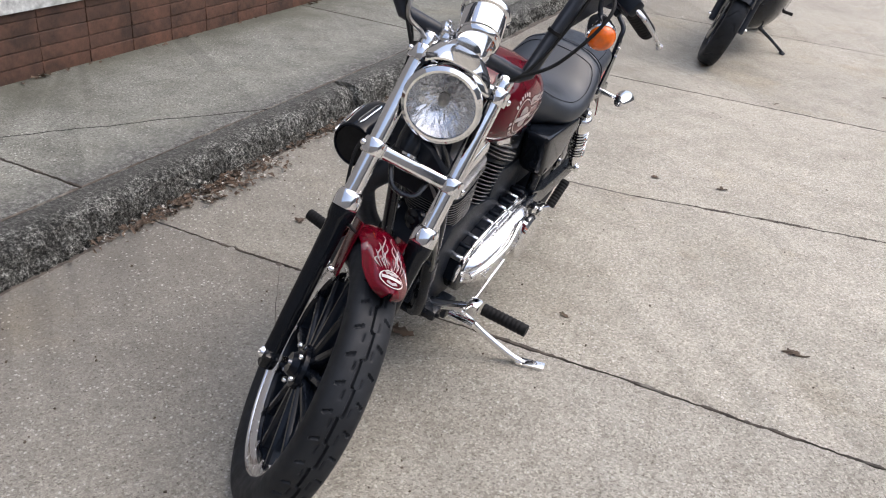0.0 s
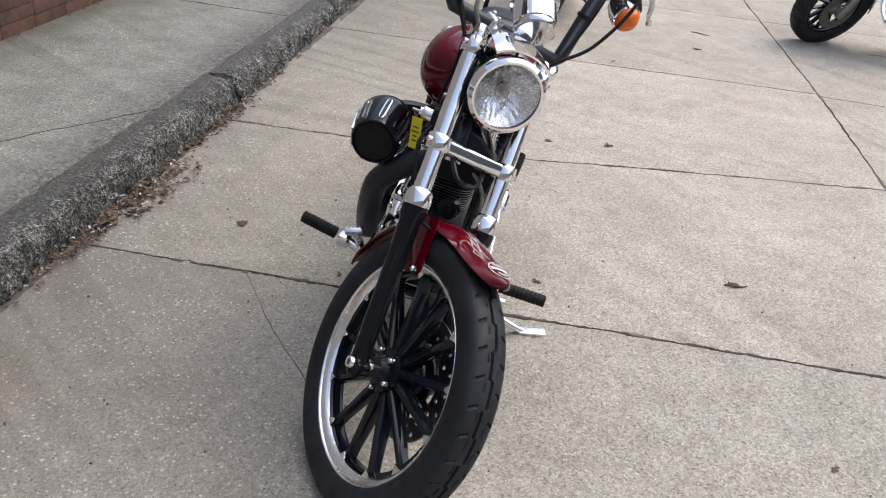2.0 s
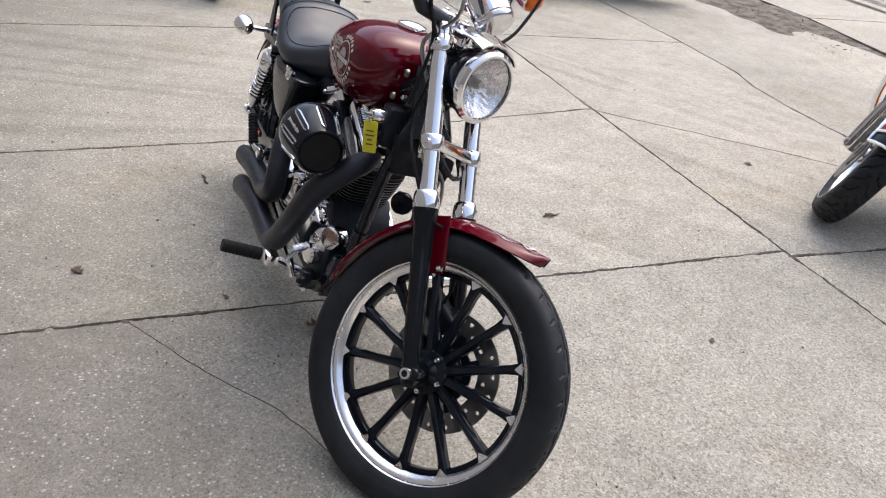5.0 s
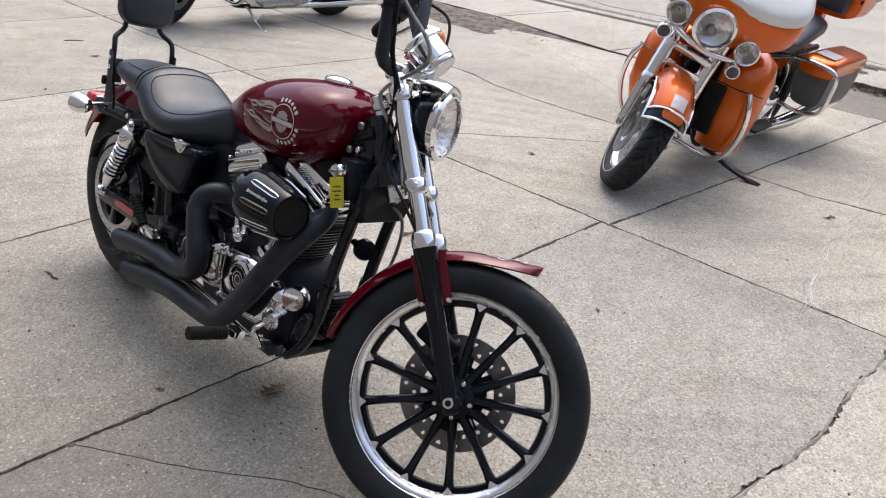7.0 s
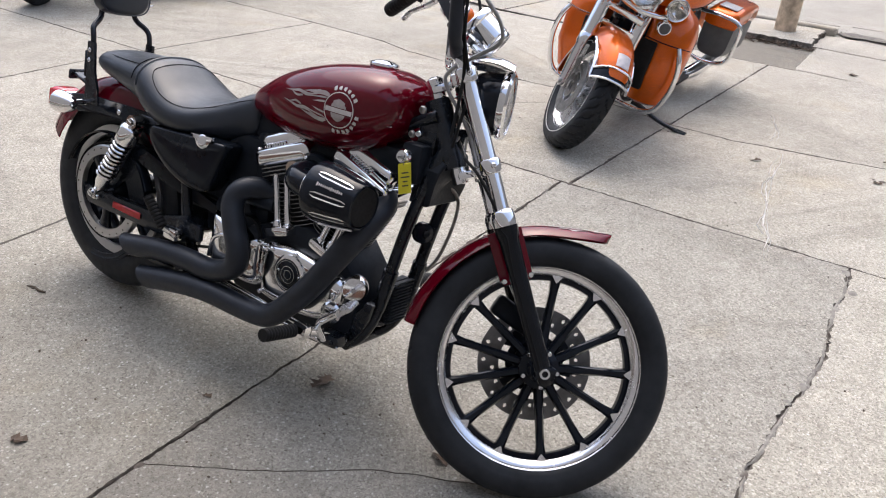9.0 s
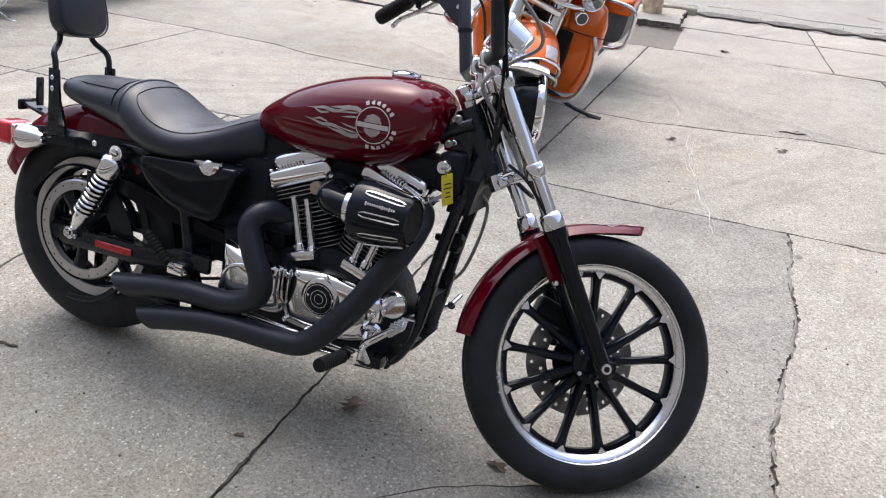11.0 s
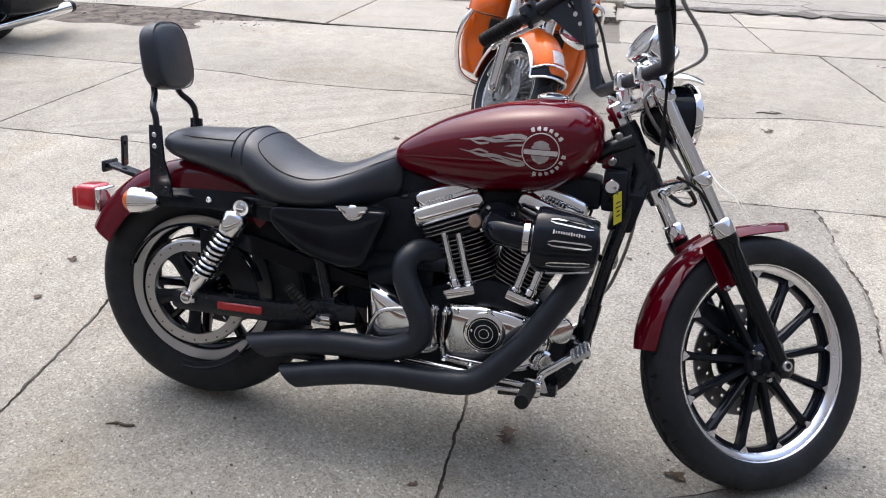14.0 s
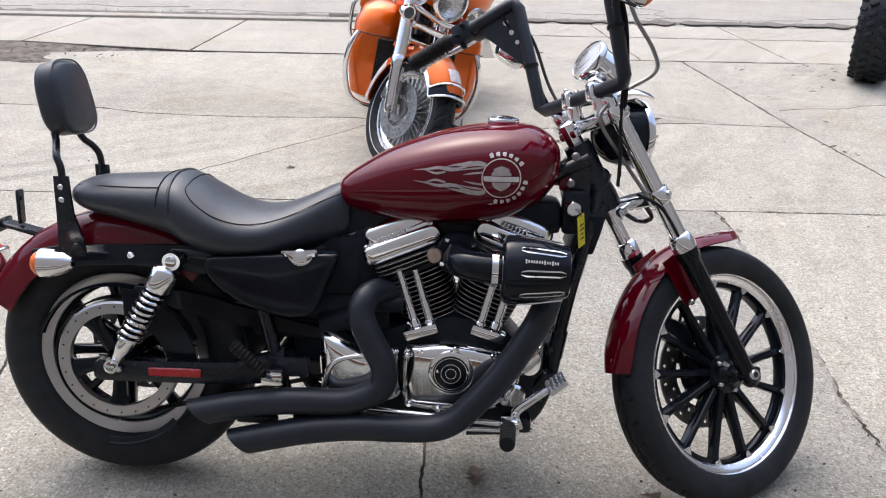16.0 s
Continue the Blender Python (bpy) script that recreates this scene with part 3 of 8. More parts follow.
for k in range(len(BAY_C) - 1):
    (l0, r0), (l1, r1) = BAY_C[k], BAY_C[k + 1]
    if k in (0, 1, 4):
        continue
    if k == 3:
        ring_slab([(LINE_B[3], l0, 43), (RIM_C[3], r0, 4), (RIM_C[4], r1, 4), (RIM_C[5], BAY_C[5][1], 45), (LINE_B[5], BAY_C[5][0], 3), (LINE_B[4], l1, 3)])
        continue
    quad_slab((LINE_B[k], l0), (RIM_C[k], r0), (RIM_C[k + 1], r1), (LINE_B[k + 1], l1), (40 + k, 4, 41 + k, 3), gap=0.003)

# apron and footway by the street
for k, (y0, y1) in enumerate([(-6.5, -3.4), (-3.4, -0.69), (-0.69, 0.62), (0.62, 1.9)]):
    quad_slab((4.5, y0), (5.54, y0 + 0.12), (5.54, y1 + 0.12), (4.5, y1), (60 + k, 7, 61 + k, 4), material=M_APRON, gap=0.002)
    quad_slab((5.54, y0 + 0.12), (6.24, y0 + 0.2), (6.24, y1 + 0.2), (5.54, y1 + 0.12), (70 + k, 8, 71 + k, 7), material=M_APRON, z=0.004, gap=0.002)
for k, (y0, y1) in enumerate([(2.75, 4.5), (4.5, 6.1), (6.1, 7.9), (7.9, 10.5), (10.5, 14.0)]):
    quad_slab((4.475 if y0 < 4.6 else 4.75, y0), (6.1, y0 - 0.1), (6.1, y1 - 0.1), (4.475 if y1 < 4.6 else 4.75, y1), (80 + k, 9, 81 + k, 5), material=M_APRON, z=0.008)


def sheet(x0, x1, y0, y1, z, step, amp, seed, soft=0.25):
    """An uneven patch that sinks to nothing at its border."""
    bm = bmesh.new()
    nx, ny = max(2, int((x1 - x0) / step)), max(2, int((y1 - y0) / step))
    g = []
    for i in range(nx + 1):
        row = []
        for j in range(ny + 1):
            x, y = x0 + (x1 - x0) * i / nx, y0 + (y1 - y0) * j / ny
            edge = min(i / nx, 1 - i / nx, j / ny, 1 - j / ny) * 4
            h = amp * (0.5 + noise.noise((x * 3.1, y * 3.1, seed)) + 0.5 * noise.noise((x * 11, y * 11, seed)))
            wob = 0.12 * noise.noise((x * 2.3, y * 2.3, seed + 4))
            row.append(bm.verts.new((x + wob, y + wob * 1.3, z + h * min(1, edge) - 0.03 * max(0.0, 1 - edge * 2.0))))
        g.append(row)
    for i in range(nx):
        for j in range(ny):
            bm.faces.new((g[i][j], g[i + 1][j], g[i + 1][j + 1], g[i][j + 1]))
    return bm


solid("soil_strip", sheet(3.8, 4.85, 4.75, 14.0, 0.006, 0.09, 0.012, 3.0), M_SOIL, "strip of bare dry soil beside the concrete lot", "soil", kind="structure")
quad_slab((4.46, 1.87), (5.38, 1.90), (5.38, 2.72), (4.46, 2.72), (120, 121, 122, 4), z=0.002, material=M_DIRT, gap=0.003, amp=0.03)
quad_slab((5.40, 1.93), (6.22, 1.96), (6.22, 2.72), (5.40, 2.72), (123, 124, 125, 126), z=0.05, material=M_APRON, gap=0.004, amp=0.07)
solid("footway_edge", add(box(0.16, 13.5, 0.07, (6.15, 8.9, 0.0), 0.012), box(0.13, 1.7, 0.16, (6.29, 2.72, 0.0), 0.03, 3)), M_APRON, "low pale concrete edging beside the street", "kerb", kind="structure")


def road_mesh():
    bm = bmesh.new()
    xs = [6.25 + 0.35 * k for k in range(14)] + [14, 30, 300]
    ys = [-300, -30] + [-8 + 0.5 * k for k in range(56)] + [40, 300]
    g = []
    for i, x in enumerate(xs):
        row = []
        for y in ys:
            e = 0.05 * noise.noise((y * 2.1, 3.0, 1.0)) if i == 0 else 0.0
            z = 0.012 + (0.02 * min(1.0, (x - 6.25) / 0.5)) + 0.006 * noise.noise((x, y, 2.0))
            row.append(bm.verts.new((x + e, y, z if i else 0.004)))
        g.append(row)
    for i in range(len(xs) - 1):
        for j in range(len(ys) - 1):
            bm.faces.new((g[i][j], g[i + 1][j], g[i + 1][j + 1], g[i][j + 1]))
    return bm


solid("road", road_mesh(), M_ROAD, "pale worn street surface with cracks along its edge", "road", kind="structure")


def crack_ribbon(pts, width, seed, z=0.0015, step=0.025):
    """A dirt-filled crack: a thin uneven ridge of earth along a crooked line."""
    bm = bmesh.new()
    path = []
    for a, b in zip(pts, pts[1:]):
        a, b = Vector(a), Vector(b)
        n = max(2, int((b - a).length / step))
        path += [a.lerp(b, k / n) for k in range(n)]
    path.append(Vector(pts[-1]))
    rows = []
    for k, p in enumerate(path):
        d = (path[min(k + 1, len(path) - 1)] - path[max(k - 1, 0)]).normalized()
        s = Vector((-d.y, d.x))
        u = k * step
        c = p + s * (0.02 * noise.noise((u * 4, seed, 0.0)) + 0.008 * noise.noise((u * 17, seed, 3.0)))
        w = 0.5 * width * max(0.2, 0.75 + 1.1 * noise.noise((u * 6, seed, 9.0)))
        w *= min(1.0, 0.2 + k / 6, 0.2 + (len(path) - 1 - k) / 6)
        rows.append((bm.verts.new((c.x + s.x * w, c.y + s.y * w, z - 0.004)), bm.verts.new((c.x, c.y, z + 0.001)), bm.verts.new((c.x - s.x * w, c.y - s.y * w, z - 0.004))))
    for a, b in zip(rows, rows[1:]):
        bm.faces.new((a[0], a[1], b[1], b[0]))
        bm.faces.new((a[1], a[2], b[2], b[1]))
    return bm


CRACKS = [
    ([(2.904, -0.014), (2.975, -0.272), (3.003, -0.527), (3.087, -0.657), (3.109, -0.825), (3.2, -1.4)], 0.003),
    ([(-1.46, 2.20), (-1.387, 2.079), (-1.307, 1.973), (-1.23, 1.876), (-1.14, 1.76), (-1.07, 1.66), (-0.98, 1.45)], 0.007),
    ([(1.04, 3.84), (1.2, 3.69), (1.46, 3.49), (1.66, 3.32), (1.86, 3.14), (2.08, 2.95), (2.3, 2.77), (2.42, 2.65)], 0.005),
    ([(2.3, 6.6), (2.05, 6.75), (1.8, 6.7)], 0.004),
]
for k, (pts, w) in enumerate(CRACKS):
    solid("crack", crack_ribbon(pts, w, k * 5.1), M_JOINT, "fine dirt-filled crack in the concrete", "crack", kind="structure")
# the street's edge is a ragged band of broken stone and grit
rnd = random.Random(17)
verge = bmesh.new()
for k in range(520):
    x, y = 6.38 + rnd.gauss(0, 0.07), rnd.uniform(-6.5, 12.0)
    r = rnd.uniform(0.005, 0.014)
    top = verge.verts.new((x, y, 0.026 + r * 0.7))
    ring = [verge.verts.new((x + r * rnd.uniform(0.6, 1.3) * math.cos(a), y + r * rnd.uniform(0.6, 1.3) * math.sin(a), 0.012)) for a in (0.2, 1.4, 2.5, 3.7, 5.0)]
    for j in range(5):
        verge.faces.new((ring[j], ring[(j + 1) % 5], top))
solid("verge_stones", verge, M_STONE, "grit and broken stone along the street's edge", "gravel", kind="stuff")
solid("verge_dirt", crack_ribbon([(6.36, 12.0), (6.37, 8.0), (6.34, 5.0), (6.36, 1.5), (6.35, -1.5), (6.37, -6.5)], 0.26, 77.0, 0.026, 0.03), M_VERGE, "dark grit packed along the street's edge", "grit", kind="structure")
for k, (y, x) in enumerate([(8.6, 6.55), (6.9, 6.7), (5.2, 6.5), (3.6, 6.62), (1.8, 6.75), (0.2, 6.52), (-1.6, 6.66), (-3.4, 6.5)]):
    solid("road_crack", crack_ribbon([(x, y), (x + 0.08, y - 0.5), (x - 0.05, y - 1.0), (x + 0.04, y - 1.7)], 0.016, 77.0 + k, 0.0345, 0.025), M_FILL, "fine crack along the worn street edge", "crack", kind="structure")
    if k % 2:
        solid("road_crack", crack_ribbon([(x, y - 0.3), (x + 0.3, y - 0.15), (x + 0.5, y - 0.3), (x + 0.85, y)], 0.012, 90 + k, 0.0345, 0.02), M_FILL, "fine crack across the worn street edge", "crack", kind="structure")
for k, pts in enumerate(([(2.29, 1.48), (2.03, 1.46), (1.76, 1.43), (1.43, 1.36), (1.22, 1.32), (1.07, 1.27), (0.87, 1.225)], [(3.03, 1.70), (2.8, 1.64), (2.5, 1.575)])):
    for j in range(3):
        line = [(x + 0.02 * j * (1 if i % 2 else -0.6), y + 0.018 * (j - 1) * (1 if i % 3 else 0.3)) for i, (x, y) in enumerate(pts)]
        solid("scrape_mark", crack_ribbon(line[j % 2:len(line) - (j == 2)], 0.007 if j == 1 else 0.004, 12.0 + j + 5 * k, 0.0045), M_CHALK, "pale scrape mark on the concrete", "mark", kind="structure")
for k, (x0, x1, w) in enumerate([(0.93, 0.42, 0.022), (0.36, -0.05, 0.016), (-0.12, -0.62, 0.02), (-0.7, -1.25, 0.014)]):
    pts = [(x0 + (x1 - x0) * i / 12, 0.93 - 0.0098 * (x0 + (x1 - x0) * i / 12) + stray(13, Vector((x0 + (x1 - x0) * i / 12, 0.9)), True)) for i in range(13)]
    solid("joint_fill", crack_ribbon(pts, w, 40.0 + k, 0.0012), M_FILL, "grey grit packed into the broken joint", "grit", kind="structure")
for x, w, mat in ((4.497, 0.03, M_APRON), (5.54, 0.018, M_APRON)):
    solid("joint_fill", crack_ribbon([(x, -6.4), (x, -2.0), (x, 1.85)], w, 3.0 + x, 0.004 if x < 5 else 0.006, 0.04), mat, "pale mortar in the joint of the apron", "grit", kind="structure")
# small spots of dirt trodden into the concrete
rnd = random.Random(41)
spots = bmesh.new()
for x, y in ((4.18, -0.14), (4.36, -0.73), (4.08, -0.71), (3.87, -0.75), (3.42, -0.44), (3.25, -0.12), (2.62, -0.21), (2.1, -0.03), (2.63, 0.9), (2.21, 0.97), (1.99, -0.15), (3.6, -0.6), (4.0, -0.5), (4.2, -0.9)):
    for k in range(3):
        cx, cy, r = x + rnd.gauss(0, 0.035), y + rnd.gauss(0, 0.03), rnd.uniform(0.008, 0.02)
        spots.faces.new([spots.verts.new((cx + r * rnd.uniform(0.6, 1.4) * math.cos(a), cy + r * rnd.uniform(0.6, 1.4) * math.sin(a), 0.003)) for a in [2 * math.pi * j / 9 for j in range(9)]])
solid("dirt_spots", spots, M_JOINT, "small spots of dirt trodden into the concrete", "dirt", kind="stuff")
# spalled spots where joints cross
for k, (x, y, r) in enumerate([(-1.46, 2.2, 0.02), (0.975, 0.93, 0.034), (0.80, 0.875, 0.042), (0.62, 0.905, 0.03), (0.02, 0.90, 0.034), (-0.10, 0.925, 0.02), (-0.52, 0.945, 0.028), (1.03, 2.19, 0.03), (-1.66, 2.2, 0.014), (1.04, 3.83, 0.02), (2.68, 0.04, 0.03)]):
    bm = bmesh.new()
    ring = [bm.verts.new((x + r * (1 + 0.5 * noise.noise((a, k, 1.0))) * math.cos(a), y + 0.7 * r * (1 + 0.5 * noise.noise((a, k, 2.0))) * math.sin(a), -0.003)) for a in [2 * math.pi * j / 14 for j in range(14)]]
    top = bm.verts.new((x, y, 0.004))
    for j in range(14):
        bm.faces.new((ring[j], ring[(j + 1) % 14], top))
    solid("spall", bm, M_JOINT if k in (0, 6, 7) else M_FILL, "dirt-filled spall at a joint in the concrete", "spall", kind="structure")


# ---- kerb, pavement and low wall ----
def kerb_stone(y0, y1, seed):
    """One length of worn kerb, broken and pitted along its arris."""
    prof = [(-2.050, -0.03), (-2.052, 0.01), (-2.056, 0.035), (-2.061, 0.06), (-2.067, 0.083), (-2.078, 0.101), (-2.098, 0.113), (-2.125, 0.119), (-2.16, 0.121), (-2.185, 0.121), (-2.21, 0.121), (-2.215, 0.06), (-2.215, -0.03)]
    n = max(4, int((y1 - y0) / 0.009))
    rings = []
    for k in range(n + 1):
        y = y0 + (y1 - y0) * k / n
        ring = []
        e = min(1.0, 0.5 + min(k, n - k) / 4)
        for i, (x, z) in enumerate(prof):
            w = (0.0, 1.0, 1.0, 1.0, 1.0, 0.9, 0.6, 0.3, 0.12, 0.0, 0.0, 0.0, 0.0)[i]
            d = 0.013 * noise.noise((y * 5, i * 0.5, seed)) + 0.011 * noise.noise((y * 19, i * 1.3, seed)) + 0.011 * noise.noise((y * 47, i * 2.7, seed)) + 0.007 * noise.noise((y * 101, i * 3.9, seed))
            chip = max(0.0, noise.noise((y * 2.2, 4.0, seed)) - 0.32) * 0.12 if i in (3, 4, 5, 6) else 0.0
            lean = -0.03 if y > 4 else 0.0
            ring.append((x - w * (d + chip) * 1.2 + lean * (y - 4) * 0.35 * (y > 4), y, z * (e if w else 1) + w * d * 0.5 - chip * 0.5))
        rings.append(ring)
    return loft(rings)


kerb = solid("kerb", kerb_stone(-0.02, 1.50, 1.0), M_KERB, "old chipped concrete kerb stained black along the gutter", "kerb", kind="structure", sharp=20)
for k, (a, b) in enumerate([(-6.5, -3.6), (-3.59, -1.8), (-1.79, -0.03), (1.51, 3.68), (3.71, 5.5), (5.52, 8.6), (8.61, 14.0)]):
    part("kerb_stone", kerb_stone(a, b, 2.0 + k), M_KERB, kerb, "", None, 20)

pavement = solid("pavement", box(1.3, 21, 0.08, (-2.8, 3.75, 0.06), 0.0), M_JOINT, "bed of the raised footway behind the kerb", "pavement", kind="structure")
for k, (a, b, c, d) in enumerate([(-6.5, -4.0, -6.5, -4.0), (-4.0, -1.6, -4.0, -1.6), (-1.6, 2.08, -1.6, 2.09), (2.08, 4.94, 2.09, 4.97), (4.94, 7.8, 4.97, 7.8), (7.8, 11, 7.8, 11), (11, 14, 11, 14)]):
    quad_slab((-3.30, c), (-2.215, a), (-2.215, b), (-3.30, d), (100 + k, 21, 101 + k, 22), 0.121, M_WALK, pavement, 0.004, 0.01)
for pts in ([(-2.21, 3.14), (-2.45, 2.78), (-2.62, 2.5), (-2.79, 2.22), (-3.2, 1.9)], [(-2.3, 6.1), (-2.7, 6.3), (-3.2, 6.1)]):
    solid("pavement_crack", crack_ribbon(pts, 0.003, 31.0 + pts[0][1], 0.1225), M_CRACK, "thin crack across the footway", "crack", kind="structure")

wall = solid("wall_west", box(0.2, 21, 0.34, (-3.42, 3.75, 0.25)), M_MORTAR, "low wall faced with brown bricks in stacked rows", "wall", kind="structure")
brick_bm = finish(box(0.04, 0.2845, 0.0662, (0, 0, 0), 0.003, 1))
brick_me = bpy.data.meshes.new("brick")
brick_bm.to_mesh(brick_me)
brick_bm.free()
brick_me.materials.append(M_BRICK)
for row in range(5):
    for col in range(54):
        y = -4.17 + 0.287 * col
        if y > 11:
            continue
        b = new("brick", brick_me)
        b.parent = wall
        b.location = (-3.31 + 0.004 * noise.noise((col * 1.7, row * 2.3, 0)), y, 0.116 + 0.034 + row * 0.0685)
        b.rotation_euler = (0, 0, 0.012 * noise.noise((col * 2.9, row, 4)))
solid("wall_coping", box(0.36, 21, 0.10, (-3.45, 3.75, 0.48), 0.012), M_SILL, "pale rough stone coping on the low wall", "coping", kind="structure")
# unseen walls added to shade the kerb side and darken chrome reflections
solid("wall_screen_west", box(0.25, 44, 6.4, (-4.7, 3.75, 3.2), 0.0), M_SCREEN, "unseen plain dark wall behind the low wall, added to shade the kerb side", "wall", kind="structure")
solid("wall_screen_east", box(0.3, 90, 8.5, (25.0, 3.75, 4.25), 0.0), M_SCREEN, "unseen plain dark wall across the street, added to darken reflections", "wall", kind="structure")
solid("wall_north", box(32, 0.3, 7.5, (9.5, 27.0, 3.75), 0.0), M_SCREEN, "unseen plain dark wall at the end of the lot, added to darken reflections", "wall", kind="structure")
solid("wall_south", box(32, 0.3, 8.0, (9.5, -12.5, 4.0), 0.0), M_SCREEN, "unseen plain dark wall at the end of the lot, added to darken reflections", "wall", kind="structure")


# ---- litter on the ground ----
def leaf_mesh(size, seed, curl=0.35):
    rnd = random.Random(seed)
    bm = bmesh.new()
    n = 10
    rows = []
    for k in range(n):
        u = k / (n - 1)
        w = size * 0.34 * math.sin(math.pi * min(1.0, u * 0.94 + 0.03)) ** 0.8 * rnd.uniform(0.45, 1.3)
        x = size * (u - 0.5)
        bend = size * 0.16 * math.sin(u * 2.6 + seed * 1.7)
        z = curl * size * (0.25 * math.sin(u * 3.0 + seed) + 0.12)
        rows.append([bm.verts.new((x + rnd.uniform(-0.06, 0.06) * size, bend - w, z + abs(w) * curl * rnd.uniform(0.2, 2.4))), bm.verts.new((x, bend, z)), bm.verts.new((x + rnd.uniform(-0.06, 0.06) * size, bend + w * rnd.uniform(0.5, 1.1), z + abs(w) * curl * rnd.uniform(0.2, 2.4)))])
    for a, b in zip(rows, rows[1:]):
        bm.faces.new((a[0], a[1], b[1], b[0]))
        bm.faces.new((a[1], a[2], b[2], b[1]))
    low = min(v.co.z for v in bm.verts)
    for v in bm.verts:
        v.co.z -= low
    return bm


def scatter(count, place, size, seed, material, name, label):
    rnd = random.Random(seed)
    bm = bmesh.new()
    for k in range(count):
        x, y, z = place(rnd)
        add(bm, leaf_mesh(rnd.uniform(*size), rnd.randrange(999)), pose(x, y, z, rnd.uniform(-25, 25), rnd.uniform(-25, 25), rnd.uniform(0, 360)))
    return solid(name, bm, material, label, "litter", kind="stuff")


def gutter(rnd):
    y = rnd.choice([rnd.gauss(2.2, 0.1), rnd.gauss(2.52, 0.12), rnd.gauss(2.75, 0.14), rnd.gauss(2.6, 0.25), rnd.gauss(3.5, 0.2), rnd.uniform(1.8, 4.6)])
    return (-2.045 + abs(rnd.gauss(0, 0.045)) * (1.4 if 2.4 < y < 2.95 else 0.8), y, 0.004 + abs(rnd.gauss(0, 0.008)))


scatter(560, gutter, (0.01, 0.034), 5, M_LEAFS, "gutter_leaves", "drift of dry brown leaves along the gutter")
scatter(120, gutter, (0.006, 0.02), 6, M_LITTER, "gutter_litter", "pale scraps of litter among gutter leaves")
scatter(26, lambda r: (-3.27 + abs(r.gauss(0, 0.02)), r.uniform(2.4, 6), 0.125), (0.02, 0.05), 8, M_LEAFS, "wall_leaves", "few dry leaves at the foot of the wall")
scatter(420, lambda r: (5.36 - abs(r.gauss(0, 0.05)), r.uniform(1.88, 2.75), 0.004 + abs(r.gauss(0, 0.015))), (0.01, 0.035), 9, M_LEAFS, "soil_leaves", "drift of dead leaves against the broken pad")
scatter(170, lambda r: (r.gauss(4.3, 0.2), r.uniform(4.9, 8.5), 0.012), (0.012, 0.032), 10, M_LEAFS, "strip_leaves", "dead leaves on the soil strip")

for k, (x, y, s, turn) in enumerate([(-0.92, 2.08, 0.085, 20), (-1.17, 2.28, 0.03, 80), (-0.25, 3.86, 0.05, 10), (1.51, 3.04, 0.05, 140), (-0.54, 3.8, 0.04, 200), (-0.98, 1.62, 0.06, 50), (-1.58, 2.51, 0.05, 100), (-0.52, 2.45, 0.035, 10), (0.42, 6.1, 0.08, 0), (-0.19, 5.43, 0.04, 30), (0.3, 1.75, 0.03, 60), (0.165, 2.655, 0.05, 30), (2.19, 0.97, 0.05, 80), (2.07, 1.57, 0.06, 95), (4.70, 1.47, 0.09, 70)]):
    lf = solid("dry_leaf", leaf_mesh(s, 20 + k, 0.22), M_LEAFS, "curled dry brown leaf lying on the concrete", "leaf", "leaves on the lot")
    lf.matrix_world = pose(x, y, 0.001, 0, 0, turn)
for k, (x, y, s, turn) in enumerate([(0.18, 2.65, 0.085, 8), (-1.12, 3.13, 0.08, 95), (0.5, 6.59, 0.14, -20), (2.61, 0.92, 0.15, -80)]):
    pts = [(-s / 2, 0, 0.004), (-s / 5, s * 0.07, 0.005), (s / 6, -s * 0.04, 0.004), (s / 2, s * 0.08, 0.004)]
    tw = solid("twig", add(sweep(pts, [0.003, 0.0042, 0.0034, 0.002], 7, 4), sweep([(0, 0, 0.005), (s * 0.15, s * 0.14, 0.006)], 0.0018, 6)), M_TWIG, "short dead twig lying on the concrete", "twig", "twigs on the lot")
    tw.matrix_world = pose(x, y, 0.0, 0, 0, turn)

# grit and small stones
rnd = random.Random(3)
grit = bmesh.new()
for k in range(420):
    x, y = (rnd.uniform(-2.0, 2.5), rnd.uniform(0.0, 6.5)) if k % 3 else (rnd.uniform(-2.0, -0.2), rnd.uniform(0.8, 3.4))
    r = rnd.uniform(0.0008, 0.003)
    g = bmesh.new()
    bmesh.ops.create_cube(g, size=r * 2)
    add(grit, g, pose(x, y, r * 0.6, rnd.uniform(0, 90), rnd.uniform(0, 90), rnd.uniform(0, 90)) @ Matrix.Diagonal((1, rnd.uniform(0.6, 1.5), 0.7, 1)))
solid("grit", grit, M_TWIG, "loose grit and crumbs scattered over the concrete", "grit", kind="stuff")

solid("wooden_post", lathe([(0.0, -0.05), (0.096, -0.05), (0.095, 0.4), (0.09, 1.1), (0.088, 2.2), (0.0, 2.2)], 22), M_WOOD, "round weathered wooden post standing on the broken pad", "post", m=Matrix.Translation((5.84, 2.26, 0)))


# ---- the red motorcycle ----
LEAN_DEG, STEER_DEG, RAKE = 11.5, 35.5, radians(30.2)
BIKE = pose(-0.912, 2.959, 0.0, -LEAN_DEG, 0, -91)
bike = thing("motorcycle", BIKE, "dark red cruiser motorcycle with black pipes, leaning on its side stand", "motorcycle")
HUB = Vector((1.515, 0, 0.312))
UPF = Vector((-math.sin(RAKE), 0, math.cos(RAKE)))
FWD = Vector((math.cos(RAKE), 0, math.sin(RAKE)))
PIVOT = HUB - 0.07 * FWD
STEER = Matrix.Translation((0, 0.010, 0)) @ Matrix.Translation(PIVOT) @ Matrix.Rotation(radians(STEER_DEG), 4, UPF) @ Matrix.Translation(-PIVOT)
XM = Matrix.Rotation(radians(-90), 4, "X")      # local z of a turned shape to y
RIGHT, LEFT = -1, 1


